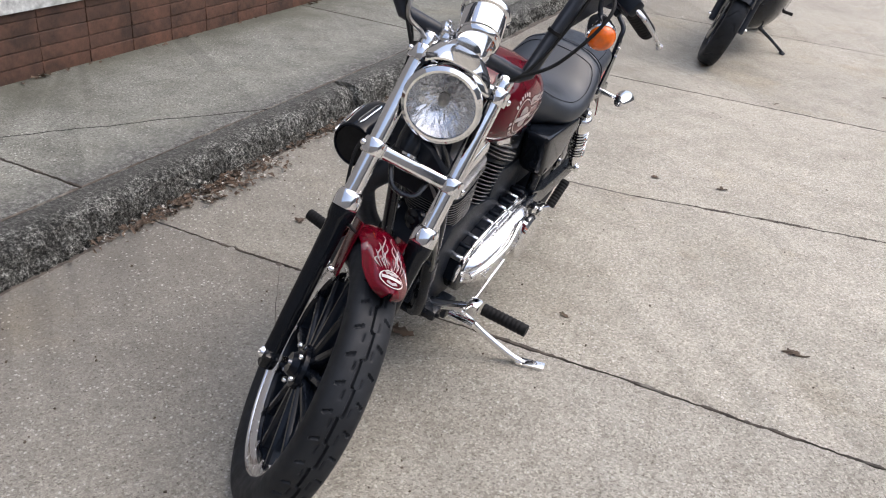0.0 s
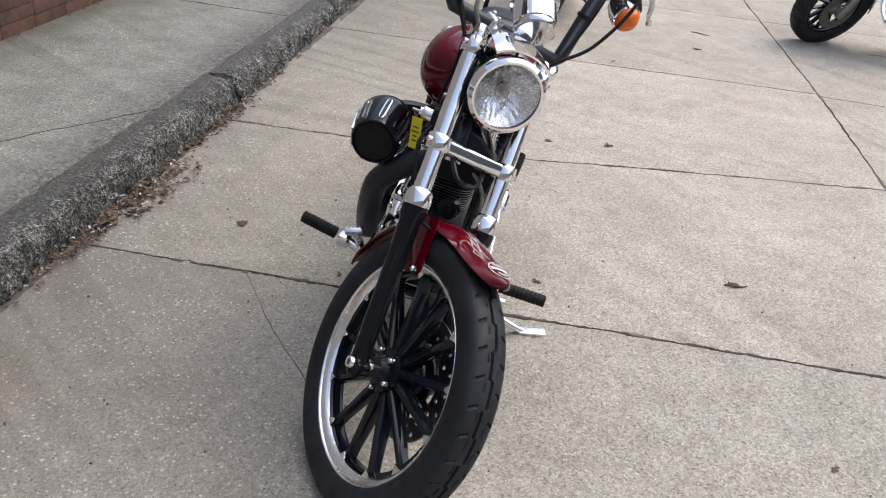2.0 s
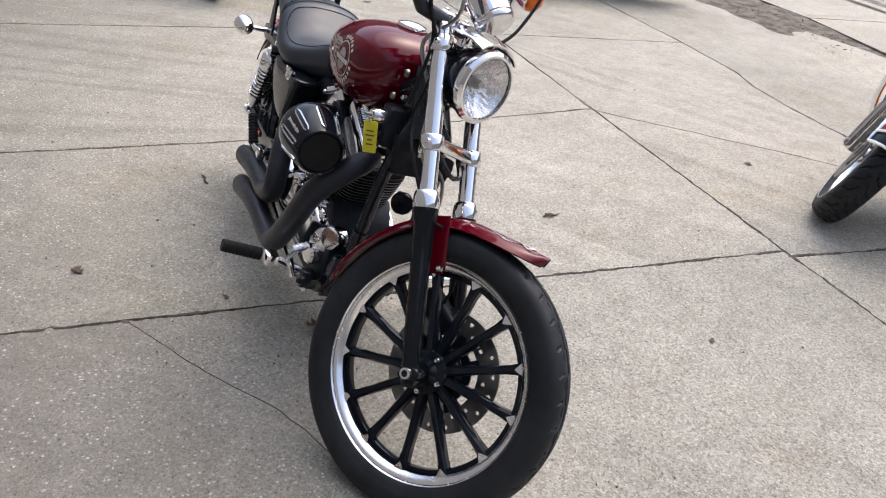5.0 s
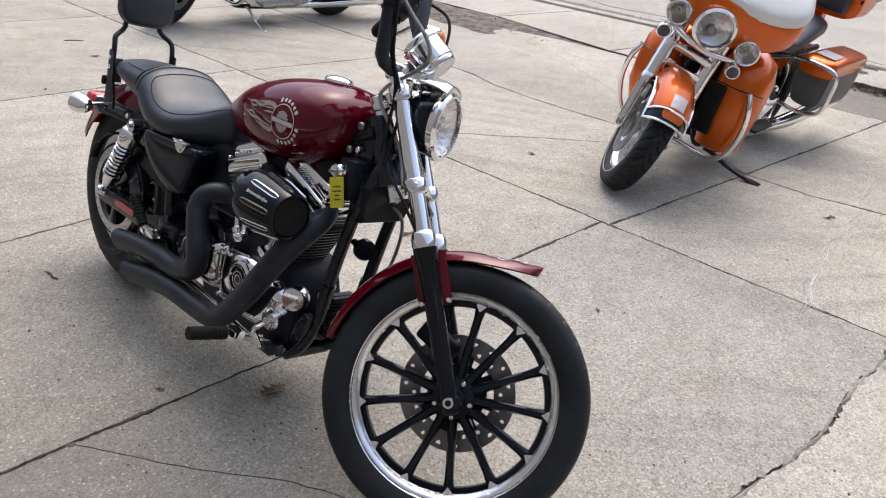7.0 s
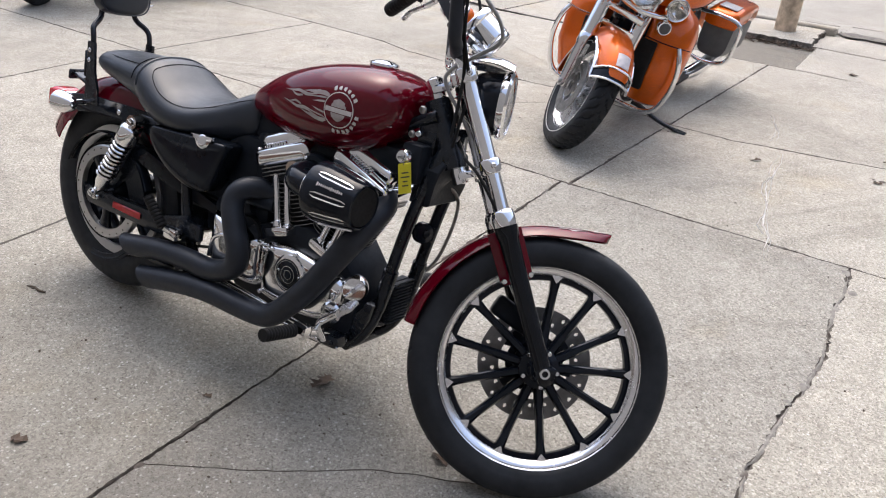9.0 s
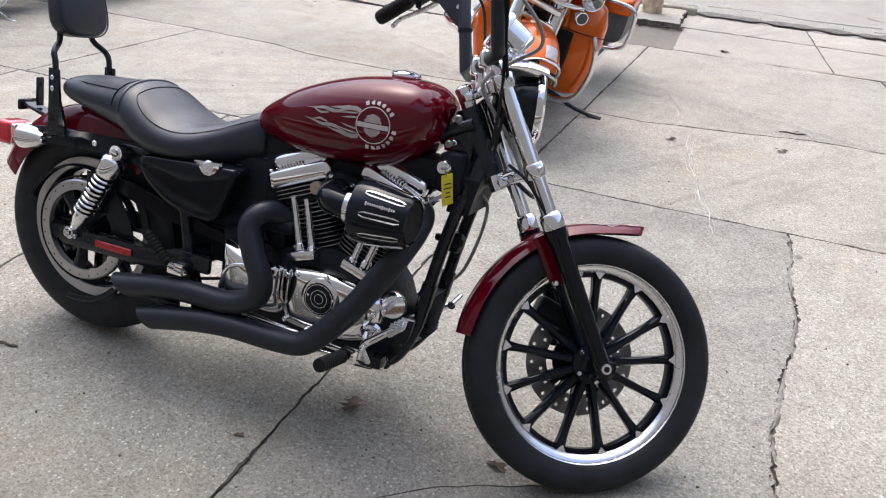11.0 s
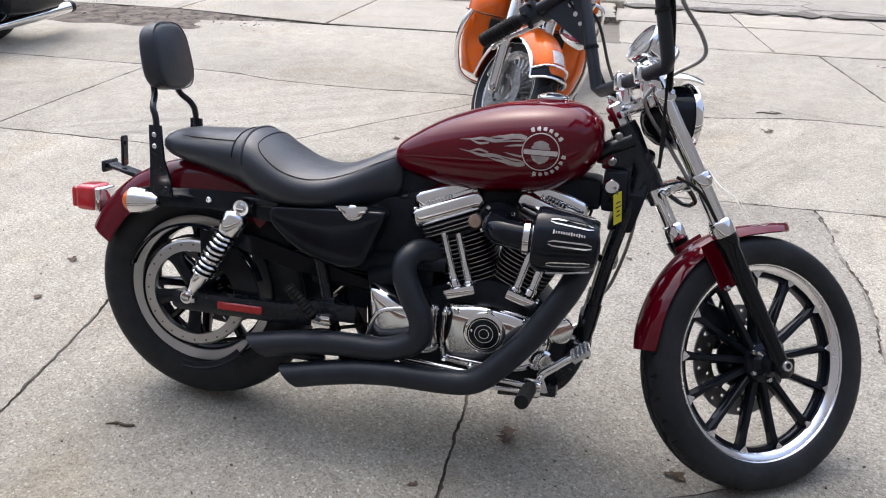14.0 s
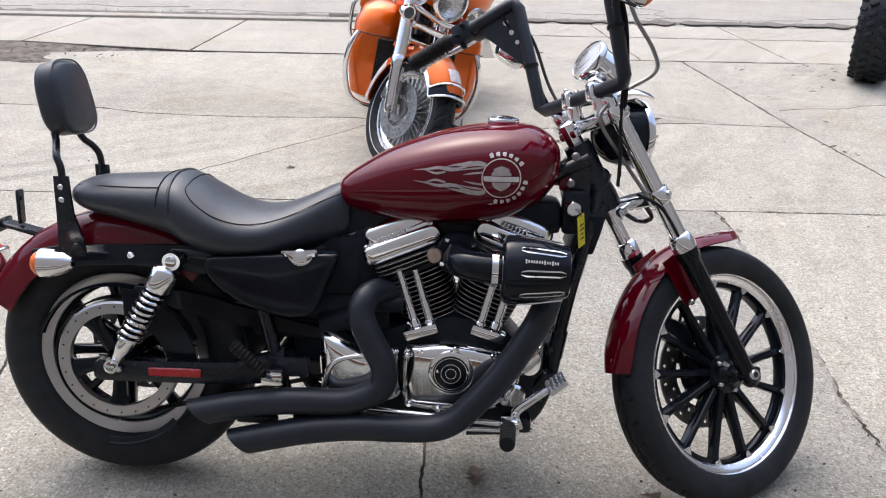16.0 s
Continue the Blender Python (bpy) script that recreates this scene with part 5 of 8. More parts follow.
# handlebar: tall bars with sharp corners
hb = bmesh.new()
for side in (RIGHT, LEFT):
    pts = [(1.122, 0.0, 0.999), (1.116, 0.15 * side, 0.998), (1.109, 0.164 * side, 1.008), (1.062, 0.172 * side, 1.262), (1.055, 0.180 * side, 1.276), (1.045, 0.193 * side, 1.272), (0.884, 0.429 * side, 1.17)]
    add(hb, sweep(pts, 0.0165, 16))
handlebar = part("handlebar", hb, M_SATIN, bike, "tall black angular handlebar", HEAD, 60)
for side in (RIGHT, LEFT):
    ax = Vector((1.05, 0.187 * side, 1.274))
    end = Vector((0.884, 0.429 * side, 1.17))
    d = (end - ax).normalized()
    up = Vector((0, 0, 1))
    fwd = d.cross(up).normalized() * side
    gp = [(0.0168, 0.0)]
    for k in range(9):
        h = 0.012 + 0.0125 * k
        gp += [(0.0205, h), (0.0215, h + 0.003), (0.0215, h + 0.007), (0.0188, h + 0.0085), (0.0188, h + 0.0115)]
    gp += [(0.021, 0.128), (0.0195, 0.134), (0.0, 0.134)]
    part("grip", lathe(gp, 22, axis_m(end - d * 0.130, d)), M_RUBBER, handlebar, "ribbed black rubber grip", HEAD)
    sw = add(box(0.04, 0.05, 0.052, (0, 0, 0), 0.008, 2, axis_m(end - d * 0.165, d)), box(0.016, 0.02, 0.012, (0.0, -0.03, 0.012), 0.003, 1, axis_m(end - d * 0.165, d)))
    part("switch_housing", sw, M_WRINKLE, handlebar, "black switch housing", HEAD)
    part("switch_button", add(box(0.012, 0.012, 0.008, tuple(end - d * 0.172 - fwd * 0.026 + up * 0.012), 0.002, 1), box(0.014, 0.01, 0.008, tuple(end - d * 0.156 - fwd * 0.026 - up * 0.008), 0.002, 1)), M_RUBBER, handlebar, "", HEAD)
    p0 = end - d * 0.19 + fwd * 0.03
    part("lever_perch", add(box(0.05, 0.04, 0.03, (0, 0, 0), 0.008, 2, axis_m(p0, d)), rod(end - d * 0.2, p0, 0.012, 10)), M_WRINKLE if side == LEFT else M_CHROME, handlebar, "", HEAD)
    lv = sweep([p0 + fwd * 0.012, p0 + d * 0.03 + fwd * 0.038, p0 + d * 0.09 + fwd * 0.035, p0 + d * 0.155 + fwd * 0.022, p0 + d * 0.19 + fwd * 0.024 - up * 0.004], [0.010, 0.0095, 0.0085, 0.0075, 0.0078], 12, 5, True, 0.6)
    add(lv, lathe([(0, -0.009), (0.006, -0.007), (0.009, 0), (0.006, 0.007), (0, 0.009)], 12, axis_m(p0 + d * 0.192 + fwd * 0.024 - up * 0.004, d)))
    part("lever", lv, M_ALU, handlebar, "polished hand lever", HEAD)
    # drilled gusset in the upper corner
    g0, g1, g2 = Vector((1.057, 0.18 * side, 1.262)), Vector((1.088, 0.168 * side, 1.12)), Vector((0.99, 0.275 * side, 1.236))
    e1 = (g1 - g0).normalized()
    nrm = e1.cross(g2 - g0).normalized()
    e2 = nrm.cross(e1)
    L1, L2, o2 = (g1 - g0).length, (g2 - g0).dot(e2), (g2 - g0).dot(e1)
    bm = plate([(0.0, 0.0), (L1, 0.0), (L1, 0.016), (o2 + 0.006, L2)] if L2 > 0 else [(o2 + 0.006, L2), (L1, -0.016), (L1, 0.0), (0.0, 0.0)], 0.005, Matrix.Translation(g0) @ Matrix((e1, e2, nrm)).transposed().to_4x4())
    part("gusset", bm, M_SATIN, handlebar, "black drilled corner gusset", HEAD)
    # pale discs painted for bright background through the holes; the plate is solid
    hol = bmesh.new()
    for q in range(4):
        u = 0.16 + 0.2 * q
        c = g0 + (g1 - g0) * u + (g2 - g0) * (0.33 * (1 - u))
        add(hol, lathe([(0, -0.0035), (0.0075 - 0.001 * q, -0.0035), (0.0075 - 0.001 * q, 0.0035), (0, 0.0035)], 16, axis_m(c, nrm)))
    part("gusset_hole_disc", hol, M_PALEINK, handlebar, "", HEAD)
    # riser and clamp
    rz = add(lathe([(0.0, 0.0), (0.019, 0.0), (0.017, 0.01), (0.0165, 0.035), (0.021, 0.046), (0, 0.046)], 22, axis_m((1.137, 0.047 * side, 0.948), (-0.25, 0, 0.97))), box(0.05, 0.03, 0.044, (1.122, 0.047 * side, 1.0), 0.011, 3))
    add(rz, bolt((1.138, 0.047 * side, 1.021), (-0.1, 0, 1), 0.006))
    add(rz, bolt((1.106, 0.047 * side, 1.021), (-0.1, 0, 1), 0.006))
    part("riser", rz, M_CHROME, bike, "chrome handlebar riser", HEAD)


def turn_signal(p, d, m, lab):
    """A chrome bullet lamp whose lens faces along d."""
    t = part("turn_signal", lathe([(0, -0.055), (0.012, -0.052), (0.024, -0.036), (0.031, -0.012), (0.034, 0.006), (0.0345, 0.018), (0.0315, 0.021), (0.029, 0.019), (0.028, 0.012), (0, 0.012)], 28, axis_m(p, d)), M_CHROME, bike, lab, m)
    part("lens", lathe([(0.0, 0.044), (0.012, 0.0425), (0.022, 0.037), (0.0285, 0.029), (0.0305, 0.0205), (0.028, 0.0135), (0, 0.0135)], 26, axis_m(p, d)), M_AMBER, t, "amber lens", m)
    return t


for side in (RIGHT, LEFT):
    t = turn_signal((1.090 if side == LEFT else 1.075, 0.250 * side, 1.166), (1, 0.12 * side, -0.15), HEAD, "chrome front turn signal with an amber lens")
    part("stalk", sweep([(1.075, 0.25 * side, 1.176), (1.056, 0.228 * side, 1.205), (1.045, 0.21 * side, 1.255)], 0.006, 8, 4), M_SATIN, t, "", HEAD)
    t = turn_signal((-0.093, 0.20 * side, 0.605), (-1, 0.0, -0.05), None, "chrome rear turn signal with an amber lens")
    part("stalk", rod((-0.088, 0.105 * side, 0.607), (-0.088, 0.19 * side, 0.605), 0.0095, 14, 0.007), M_CHROME, t)

# cables from the bars
def cable(pts, r=0.0042, mat=None, lab="", m=HEAD):
    return part("cable", sweep(pts, r, 8, 7), mat or M_RUBBER, bike, lab, m)


cable([(1.02, -0.225, 1.262), (1.075, -0.21, 1.215), (1.125, -0.19, 1.135), (1.195, -0.165, 1.075), (1.212, -0.15, 1.03), (1.168, -0.10, 0.996), (1.118, -0.075, 0.953), (1.118, -0.068, 0.915), (1.195, -0.055, 0.83), (1.24, -0.075, 0.75)], 0.0048, M_DULL, "braided metal brake hose")
cable([(1.03, -0.205, 1.25), (1.09, -0.18, 1.18), (1.115, -0.165, 1.05), (1.15, -0.1, 0.95), (1.16, -0.07, 0.80)])
cable([(1.03, -0.20, 1.26), (1.10, -0.185, 1.15), (1.13, -0.15, 1.02), (1.17, -0.08, 0.92), (1.17, -0.05, 0.78)])
cable([(1.02, 0.22, 1.255), (1.13, 0.23, 1.22), (1.155, 0.19, 1.08), (1.15, 0.12, 0.98), (1.165, 0.08, 0.85), (1.16, 0.06, 0.72)])
cable([(1.03, 0.205, 1.25), (1.09, 0.185, 1.15), (1.125, 0.155, 1.02), (1.16, 0.09, 0.93), (1.16, 0.05, 0.80)])
cable([(1.205, -0.075, 0.76), (1.255, -0.105, 0.72), (1.35, -0.07, 0.62), (1.40, 0.0, 0.60), (1.44, 0.045, 0.50), (1.43, 0.06, 0.40)], 0.004, None, "")
cable([(1.12, 0.0, 0.70), (1.16, 0.10, 0.63), (1.12, 0.12, 0.45), (1.06, 0.09, 0.38)], 0.005, M_DULL, "", None)
for side in (RIGHT, LEFT):
    part("cable_tie", lathe([(0.0172, -0.004), (0.0195, -0.004), (0.0195, 0.004), (0.0172, 0.004)], 16, axis_m((1.089, 0.1675 * side, 1.115), (-0.18, 0, 1)), True), M_RUBBER, bike, "", HEAD)

# fuel tank: half width, top and bottom along x
TANK = [(0.540, 0.034, 0.780, 0.744), (0.552, 0.060, 0.798, 0.728), (0.60, 0.086, 0.832, 0.712), (0.66, 0.112, 0.866, 0.700), (0.74, 0.137, 0.897, 0.694), (0.82, 0.151, 0.919, 0.694), (0.90, 0.156, 0.931, 0.702), (0.96, 0.151, 0.933, 0.720), (1.005, 0.138, 0.926, 0.744), (1.037, 0.113, 0.908, 0.774), (1.056, 0.077, 0.885, 0.802), (1.062, 0.03, 0.862, 0.827)]
TN = 2.5


def tank_row(x):
    return interp(TANK_FINE, x)


TANK_FINE = []
_a = smooth_path([(r[0], r[1], 0) for r in TANK], 5)
_b = smooth_path([(r[0], r[2], r[3]) for r in TANK], 5)
for p, q in zip(_a, _b):
    TANK_FINE.append((p.x, p.y, q.y, q.z))
tank = part("fuel_tank", loft([superring(x, hw, zt, zb, TN, 48) for x, hw, zt, zb in TANK_FINE]), M_RED, bike, "dark red metallic teardrop fuel tank with silver flames", None, 60)
part("tank_seam", add(sweep([(0.60, 0, 0.7205), (0.8, 0, 0.7095), (0.95, 0, 0.728)], 0.004, 6, 4), box(0.02, 0.03, 0.02, (1.05, 0, 0.80), 0.004, 1)), M_GLOSS, tank)
part("tank_ear", add(box(0.055, 0.05, 0.05, (1.068, 0, 0.812), 0.012, 2), box(0.04, 0.012, 0.045, (1.082, -0.028, 0.80), 0.008, 2)), M_RED, tank)
part("ear_bolt", bolt((1.088, -0.034, 0.80), (0, -1, 0), 0.009, 0.008), M_CHROME, tank)
part("fuel_cap", lathe([(0, 0.0), (0.031, 0.0), (0.036, 0.004), (0.0385, 0.009), (0.0385, 0.013), (0.036, 0.017), (0.03, 0.0185), (0.024, 0.021), (0.012, 0.0235), (0, 0.024)], 36, Matrix.Translation((0.925, 0.0, 0.926))), M_CHROME, tank, "chrome fuel filler cap")


def tank_point(x, z, side, lift):
    _, hw, zt, zb = tank_row(x)
    zc, hz = (zt + zb) / 2, (zt - zb) / 2
    q = max(0.0, 1 - min(1.0, abs((z - zc) / hz)) ** TN) ** (1 / TN)
    return Vector((x, side * (hw * q + lift), z))


def tank_ribbon(curve, width, side, material, name, taper=True, lift=0.0012):
    """A decal that follows the tank's skin: curve holds (x, z)."""
    bm = bmesh.new()
    pts = smooth_path([(x, z, 0) for x, z in curve], 7)
    n, prev = len(pts), None
    for k, p in enumerate(pts):
        d = (pts[min(k + 1, n - 1)] - pts[max(k - 1, 0)]).normalized()
        u = k / (n - 1)
        w = 0.52 * width * (math.sin(math.pi * (0.08 + 0.92 * u) ** 0.7) ** 0.8 + 0.02 if taper else 1.0 / 0.52)
        row = [bm.verts.new(tank_point(p.x - d.y * w * s, p.y + d.x * w * s, side, lift)) for s in (-1, -0.33, 0.33, 1)]
        if prev:
            for j in range(3):
                bm.faces.new((prev[j], prev[j + 1], row[j + 1], row[j]))
        prev = row
    return part(name, bm, material, tank)


def tank_rows(rows, side, material, name, lift=0.0013):
    """A small decal laid on the tank, as rows (height, left, right) in badge radii."""
    bm = bmesh.new()
    prev = None
    for z, x0, x1 in rows:
        row = [bm.verts.new(tank_point(EX + ER * (x0 + (x1 - x0) * k / 8), EZ + ER * z, side, lift)) for k in range(9)]
        if prev:
            for k in range(8):
                bm.faces.new((prev[k], prev[k + 1], row[k + 1], row[k]))
        prev = row
    return part(name, bm, material, tank)


def tank_tongue(curve, side, material, name, lift=0.0013):
    """A tapering flame on the tank's skin: points (x, z, half width) in badge radii."""
    bm = bmesh.new()
    pts = smooth_path([(x, z, w) for x, z, w in curve], 6)
    prev = None
    for k, p in enumerate(pts):
        d = Vector((pts[min(k + 1, len(pts) - 1)] - pts[max(k - 1, 0)])[:2]).normalized()
        row = [bm.verts.new(tank_point(EX + ER * (p.x - d.y * p.z * s), EZ + ER * (p.y + d.x * p.z * s), side, lift)) for s in (-1, 0, 1)]
        if prev:
            for q in range(2):
                bm.faces.new((prev[q], prev[q + 1], row[q + 1], row[q]))
        prev = row
    return part(name, bm, material, tank)


EX, EZ, ER = 0.921, 0.821, 0.043
for side in (RIGHT, LEFT):
    circ = [(EX + ER * math.cos(2 * math.pi * k / 20), EZ + ER * math.sin(2 * math.pi * k / 20)) for k in range(21)]
    tank_ribbon(circ, 0.0013, side, M_PALEINK, "badge_ring", False)
    tank_rows([(0.14, -0.50, 0.50), (0.24, -0.52, 0.52), (0.36, -0.40, 0.40), (0.46, -0.42, 0.42), (0.53, -0.30, 0.30), (0.62, -0.05, 0.05)], side, M_SILVERINK, "badge_shield")
    tank_rows([(-0.17, -0.90, 0.90), (-0.02, -0.93, 0.93), (0.10, -0.92, 0.92)], side, M_PALEINK, "badge_bar", 0.0016)
    tank_rows([(-0.66, -0.05, 0.05), (-0.56, -0.26, 0.26), (-0.44, -0.40, 0.40), (-0.32, -0.47, 0.47), (-0.21, -0.50, 0.50)], side, M_SILVERINK, "badge_shield")
    # unreadable ornamental writing round the badge, as short bars
    for k in range(15):
        a = radians(116 - 15.5 * k)
        if 6 <= k <= 7:
            continue
        r0, r1 = ER + 0.0065, ER + (0.0165 if k in (0, 5, 8, 14) else 0.0145)
        tank_ribbon([(EX + r0 * math.cos(a), EZ + r0 * math.sin(a)), (EX + (r0 + r1) / 2 * math.cos(a - 0.02), EZ + (r0 + r1) / 2 * math.sin(a - 0.02)), (EX + r1 * math.cos(a), EZ + r1 * math.sin(a))], 0.0042, side, M_PALEINK, "badge_letter", False)
    # flames streaming back: two bundles of tongues
    for up in (1, -1):
        for tongue in ([(-0.80, 0.66, 0.10), (-1.15, 0.66, 0.20), (-1.6, 0.60, 0.19), (-2.1, 0.44, 0.09), (-2.65, 0.37, 0.10), (-3.25, 0.43, 0.08), (-3.85, 0.33, 0.05), (-4.6, 0.24, 0.004)],
                       [(-1.55, 0.80, 0.06), (-2.0, 0.66, 0.08), (-2.45, 0.60, 0.05), (-2.9, 0.50, 0.005)],
                       [(-2.9, 0.24, 0.05), (-3.4, 0.14, 0.06), (-3.75, 0.22, 0.04), (-4.05, 0.30, 0.005)],
                       [(-1.0, 0.28, 0.05), (-1.5, 0.22, 0.05), (-2.0, 0.13, 0.005)]):
            tank_tongue([(x, (z if up > 0 else -z - 0.06), w) for x, z, w in tongue], side, M_SILVERINK, "flame_decal")
        tank_tongue([(-0.9, up * 0.60 - 0.03, 0.015), (-1.35, up * 0.60 - 0.03, 0.035), (-1.75, up * 0.53 - 0.03, 0.025), (-2.2, up * 0.42 - 0.03, 0.004)], side, M_RED, "flame_line", 0.0018)

# seat
SEAT = [(-0.100, 0.055, 0.752, 0.724), (-0.085, 0.090, 0.770, 0.712), (-0.05, 0.112, 0.779, 0.696), (0.03, 0.124, 0.784, 0.676), (0.11, 0.134, 0.790, 0.654), (0.15, 0.140, 0.795, 0.640), (0.18, 0.150, 0.788, 0.622), (0.225, 0.158, 0.762, 0.604), (0.28, 0.162, 0.731, 0.598), (0.34, 0.160, 0.716, 0.600), (0.40, 0.146, 0.722, 0.604), (0.46, 0.112, 0.744, 0.612), (0.51, 0.088, 0.768, 0.626), (0.545, 0.070, 0.780, 0.640), (0.566, 0.052, 0.768, 0.66)]
_a = smooth_path([(r[0], r[1], 0) for r in SEAT], 4)
_b = smooth_path([(r[0], r[2], r[3]) for r in SEAT], 4)
SEATF = [(p.x, p.y, q.y, q.z) for p, q in zip(_a, _b)]
seat = part("seat", loft([superring(x, hw, zt, zb, 2.35, 44) for x, hw, zt, zb in SEATF]), M_LEATHER, bike, "black vinyl two-up seat with stitched seams", None, 70)


def seat_point(x, frac, lift=0.001):
    """A point on the seat's upper skin; frac runs from -1 (right edge) to 1."""
    _, hw, zt, zb = interp(SEATF, x)
    zc, hz = (zt + zb) / 2, (zt - zb) / 2
    a = math.pi / 2 - frac * math.pi / 2
    c, s = math.cos(a), math.sin(a)
    return Vector((x, (hw + lift) * math.copysign(abs(c) ** (2 / 2.35), c), zc + (hz + lift) * abs(s) ** (2 / 2.35)))


part("welt", sweep([seat_point(0.148 + 0.012 * abs(f), f, 0.0) for f in [k / 10 - 1 for k in range(21)]], 0.0045, 8, 2), M_LEATHER, seat, "raised welt between the seat pads")
for side in (RIGHT, LEFT):
    part("seam", sweep([seat_point(x, side * f) for x, f in ((0.19, 0.3), (0.192, 0.46), (0.215, 0.58), (0.26, 0.64), (0.32, 0.63), (0.38, 0.6), (0.44, 0.58), (0.50, 0.56), (0.545, 0.55))], 0.0010, 6, 5), M_THREAD, seat)
    part("seam", sweep([seat_point(x, side * f) for x, f in ((-0.075, 0.5), (0.0, 0.55), (0.07, 0.56), (0.13, 0.56))], 0.0010, 6, 5), M_THREAD, seat)
part("seam", sweep([seat_point(0.19, f) for f in (-0.3, -0.15, 0, 0.15, 0.3)], 0.0010, 6, 4), M_THREAD, seat)
part("seam", sweep([seat_point(0.13, f) for f in (-0.95, -0.75, -0.56, -0.3, 0, 0.3, 0.56, 0.75, 0.95)], 0.0014, 6, 4), M_THREAD, seat)

# rear wheel and fender
RW = Matrix.Translation((0, 0, 0.335))
rw = part("rear_wheel", rim_mesh(0.2095, 0.078, 0.014), M_GLOSS, bike, "cast rear wheel with black spokes and a polished lip", RW)
for side in (RIGHT, LEFT):
    part("rim_lip", lip_ring(0.184, 0.2125, 0.054, side, True), M_BRUSHED, rw, "polished rim lip", RW)
part("tyre", tyre(0.3215, 0.132, 0.2085, wide_tread, 320, 0.62, 40), M_TYRE, rw, "worn wide black rear tyre", RW)
for k in range(9):
    part("spoke", spoke_bar(0.04, 0.192, 0.013, 0.009, 0.026, 0.016), M_GLOSS, rw, "", RW @ Matrix.Rotation(2 * math.pi * (k + 0.4) / 9, 4, "Y"))
part("hub", lathe([(0, -0.085), (0.03, -0.085), (0.042, -0.07), (0.05, -0.03), (0.05, 0.03), (0.046, 0.07), (0.03, 0.085), (0, 0.085)], 30, XM), M_GLOSS, rw, "", RW)
pul = lathe([(0.120, -0.098), (0.146, -0.098), (0.151, -0.094), (0.151, -0.074), (0.144, -0.074), (0.120, -0.080)], 80, XM, True)
# dark discs paint the shade of small holes; the ring is uncut
for k in range(24):
    a = 2 * math.pi * k / 24
    part("pulley_hole_disc", lathe([(0, -0.0005), (0.0025, -0.0005), (0.0025, 0.001), (0, 0.001)], 8, axis_m((0.138 * math.cos(a), -0.0985, 0.138 * math.sin(a)), (0, -1, 0))), M_INK, rw, "", RW)
part("belt_pulley", pul, M_BRUSHED, rw, "bare metal belt pulley", RW)
for k in range(5):
    part("pulley_spoke", spoke_bar(0.03, 0.128, 0.015, 0.020, 0.008, 0.008, -0.084, -0.084), M_GLOSS, rw, "", RW @ Matrix.Rotation(2 * math.pi * (k + 0.3) / 5, 4, "Y"))
loop = [(0.160 * math.cos(a), 0.160 * math.sin(a)) for a in [radians(95 + 170 * k / 24) for k in range(25)]] + [(0.62 + 0.052 * math.cos(a), 0.055 + 0.052 * math.sin(a)) for a in [radians(-85 + 170 * k / 12) for k in range(13)]]
rows = [[(x, -0.092, z), (x, -0.066, z), (x * 0.985, -0.066, z * 0.975), (x * 0.985, -0.092, z * 0.975)] for x, z in loop]
rows.append(rows[0])
part("drive_belt", loft(rows, False), M_RUBBER, bike, "black toothed drive belt", RW)
part("brake_disc", disc_mesh(0.09, 0.146, 0.005, 18, 0.006), M_STEEL, rw, "", RW @ Matrix.Translation((0, 0.082, 0)))
part("axle_nut", add(add(lathe([(0, -0.148), (0.010, -0.148), (0.0105, -0.143), (0.017, -0.142), (0.0195, -0.136), (0.0195, -0.124), (0, -0.124)], 18, XM), rod((0, -0.13, 0), (0, 0.14, 0), 0.0095, 14)), bolt((0.022, -0.14, -0.004), (0, -1, 0), 0.008, 0.01)), M_CHROME, rw, "bright axle nut", RW)

part("inner_fender", add(fender(0.0, 0.327, 0.335, 2, 66, 0.085, 0.01, 24, 0.006), box(0.13, 0.16, 0.14, (0.395, 0, 0.47), 0.02, 2)), M_WRINKLE, bike)
part("rear_fender", fender(0.0, 0.327, 0.373, 48, 155, 0.095, 0.085, 52, 0.003, 0, 0.0, 4.5, 24), M_RED, bike, "dark red lacquered rear mudguard")
for side in (RIGHT, LEFT):
    st = plate([(-0.20, 0.575), (-0.185, 0.612), (-0.10, 0.626), (0.05, 0.632), (0.20, 0.634), (0.235, 0.620), (0.235, 0.56), (0.18, 0.575), (0.05, 0.582), (-0.08, 0.578), (-0.15, 0.562)], 0.012, Matrix.Translation((0, 0.102 * side, 0)) @ Matrix.Rotation(radians(90), 4, "X"), 0.003)
    strut = part("fender_strut", st, M_GLOSS, bike, "gloss black mudguard strut")
    part("strut_bolt", bolt((0.054, 0.108 * side, 0.606), (0, side, 0), 0.0085, 0.007), M_CHROME, strut)
    part("strut_bolt", bolt((-0.11, 0.108 * side, 0.597), (0, side, 0), 0.0065, 0.006), M_CHROME, strut)
tl = part("tail_light", add(box(0.07, 0.088, 0.075, (-0.368, 0, 0.553), 0.022, 4, None), box(0.02, 0.075, 0.06, (-0.405, 0, 0.552), 0.01, 2)), M_REDLENS, bike, "red tail light lens on a chrome base")
part("tail_light_base", box(0.022, 0.080, 0.070, (-0.332, 0, 0.550), 0.01, 3), M_CHROME, tl, "chrome tail light base")
pb = add(box(0.010, 0.026, 0.085, (-0.264, 0.0, 0.694), 0.003, 1), box(0.10, 0.05, 0.012, (0, 0, 0), 0.004, 1, Matrix.Translation((-0.262, 0, 0.640)) @ Matrix.Rotation(radians(14), 4, "Y")))
add(pb, box(0.012, 0.07, 0.032, (-0.312, 0.0, 0.648), 0.004, 1))
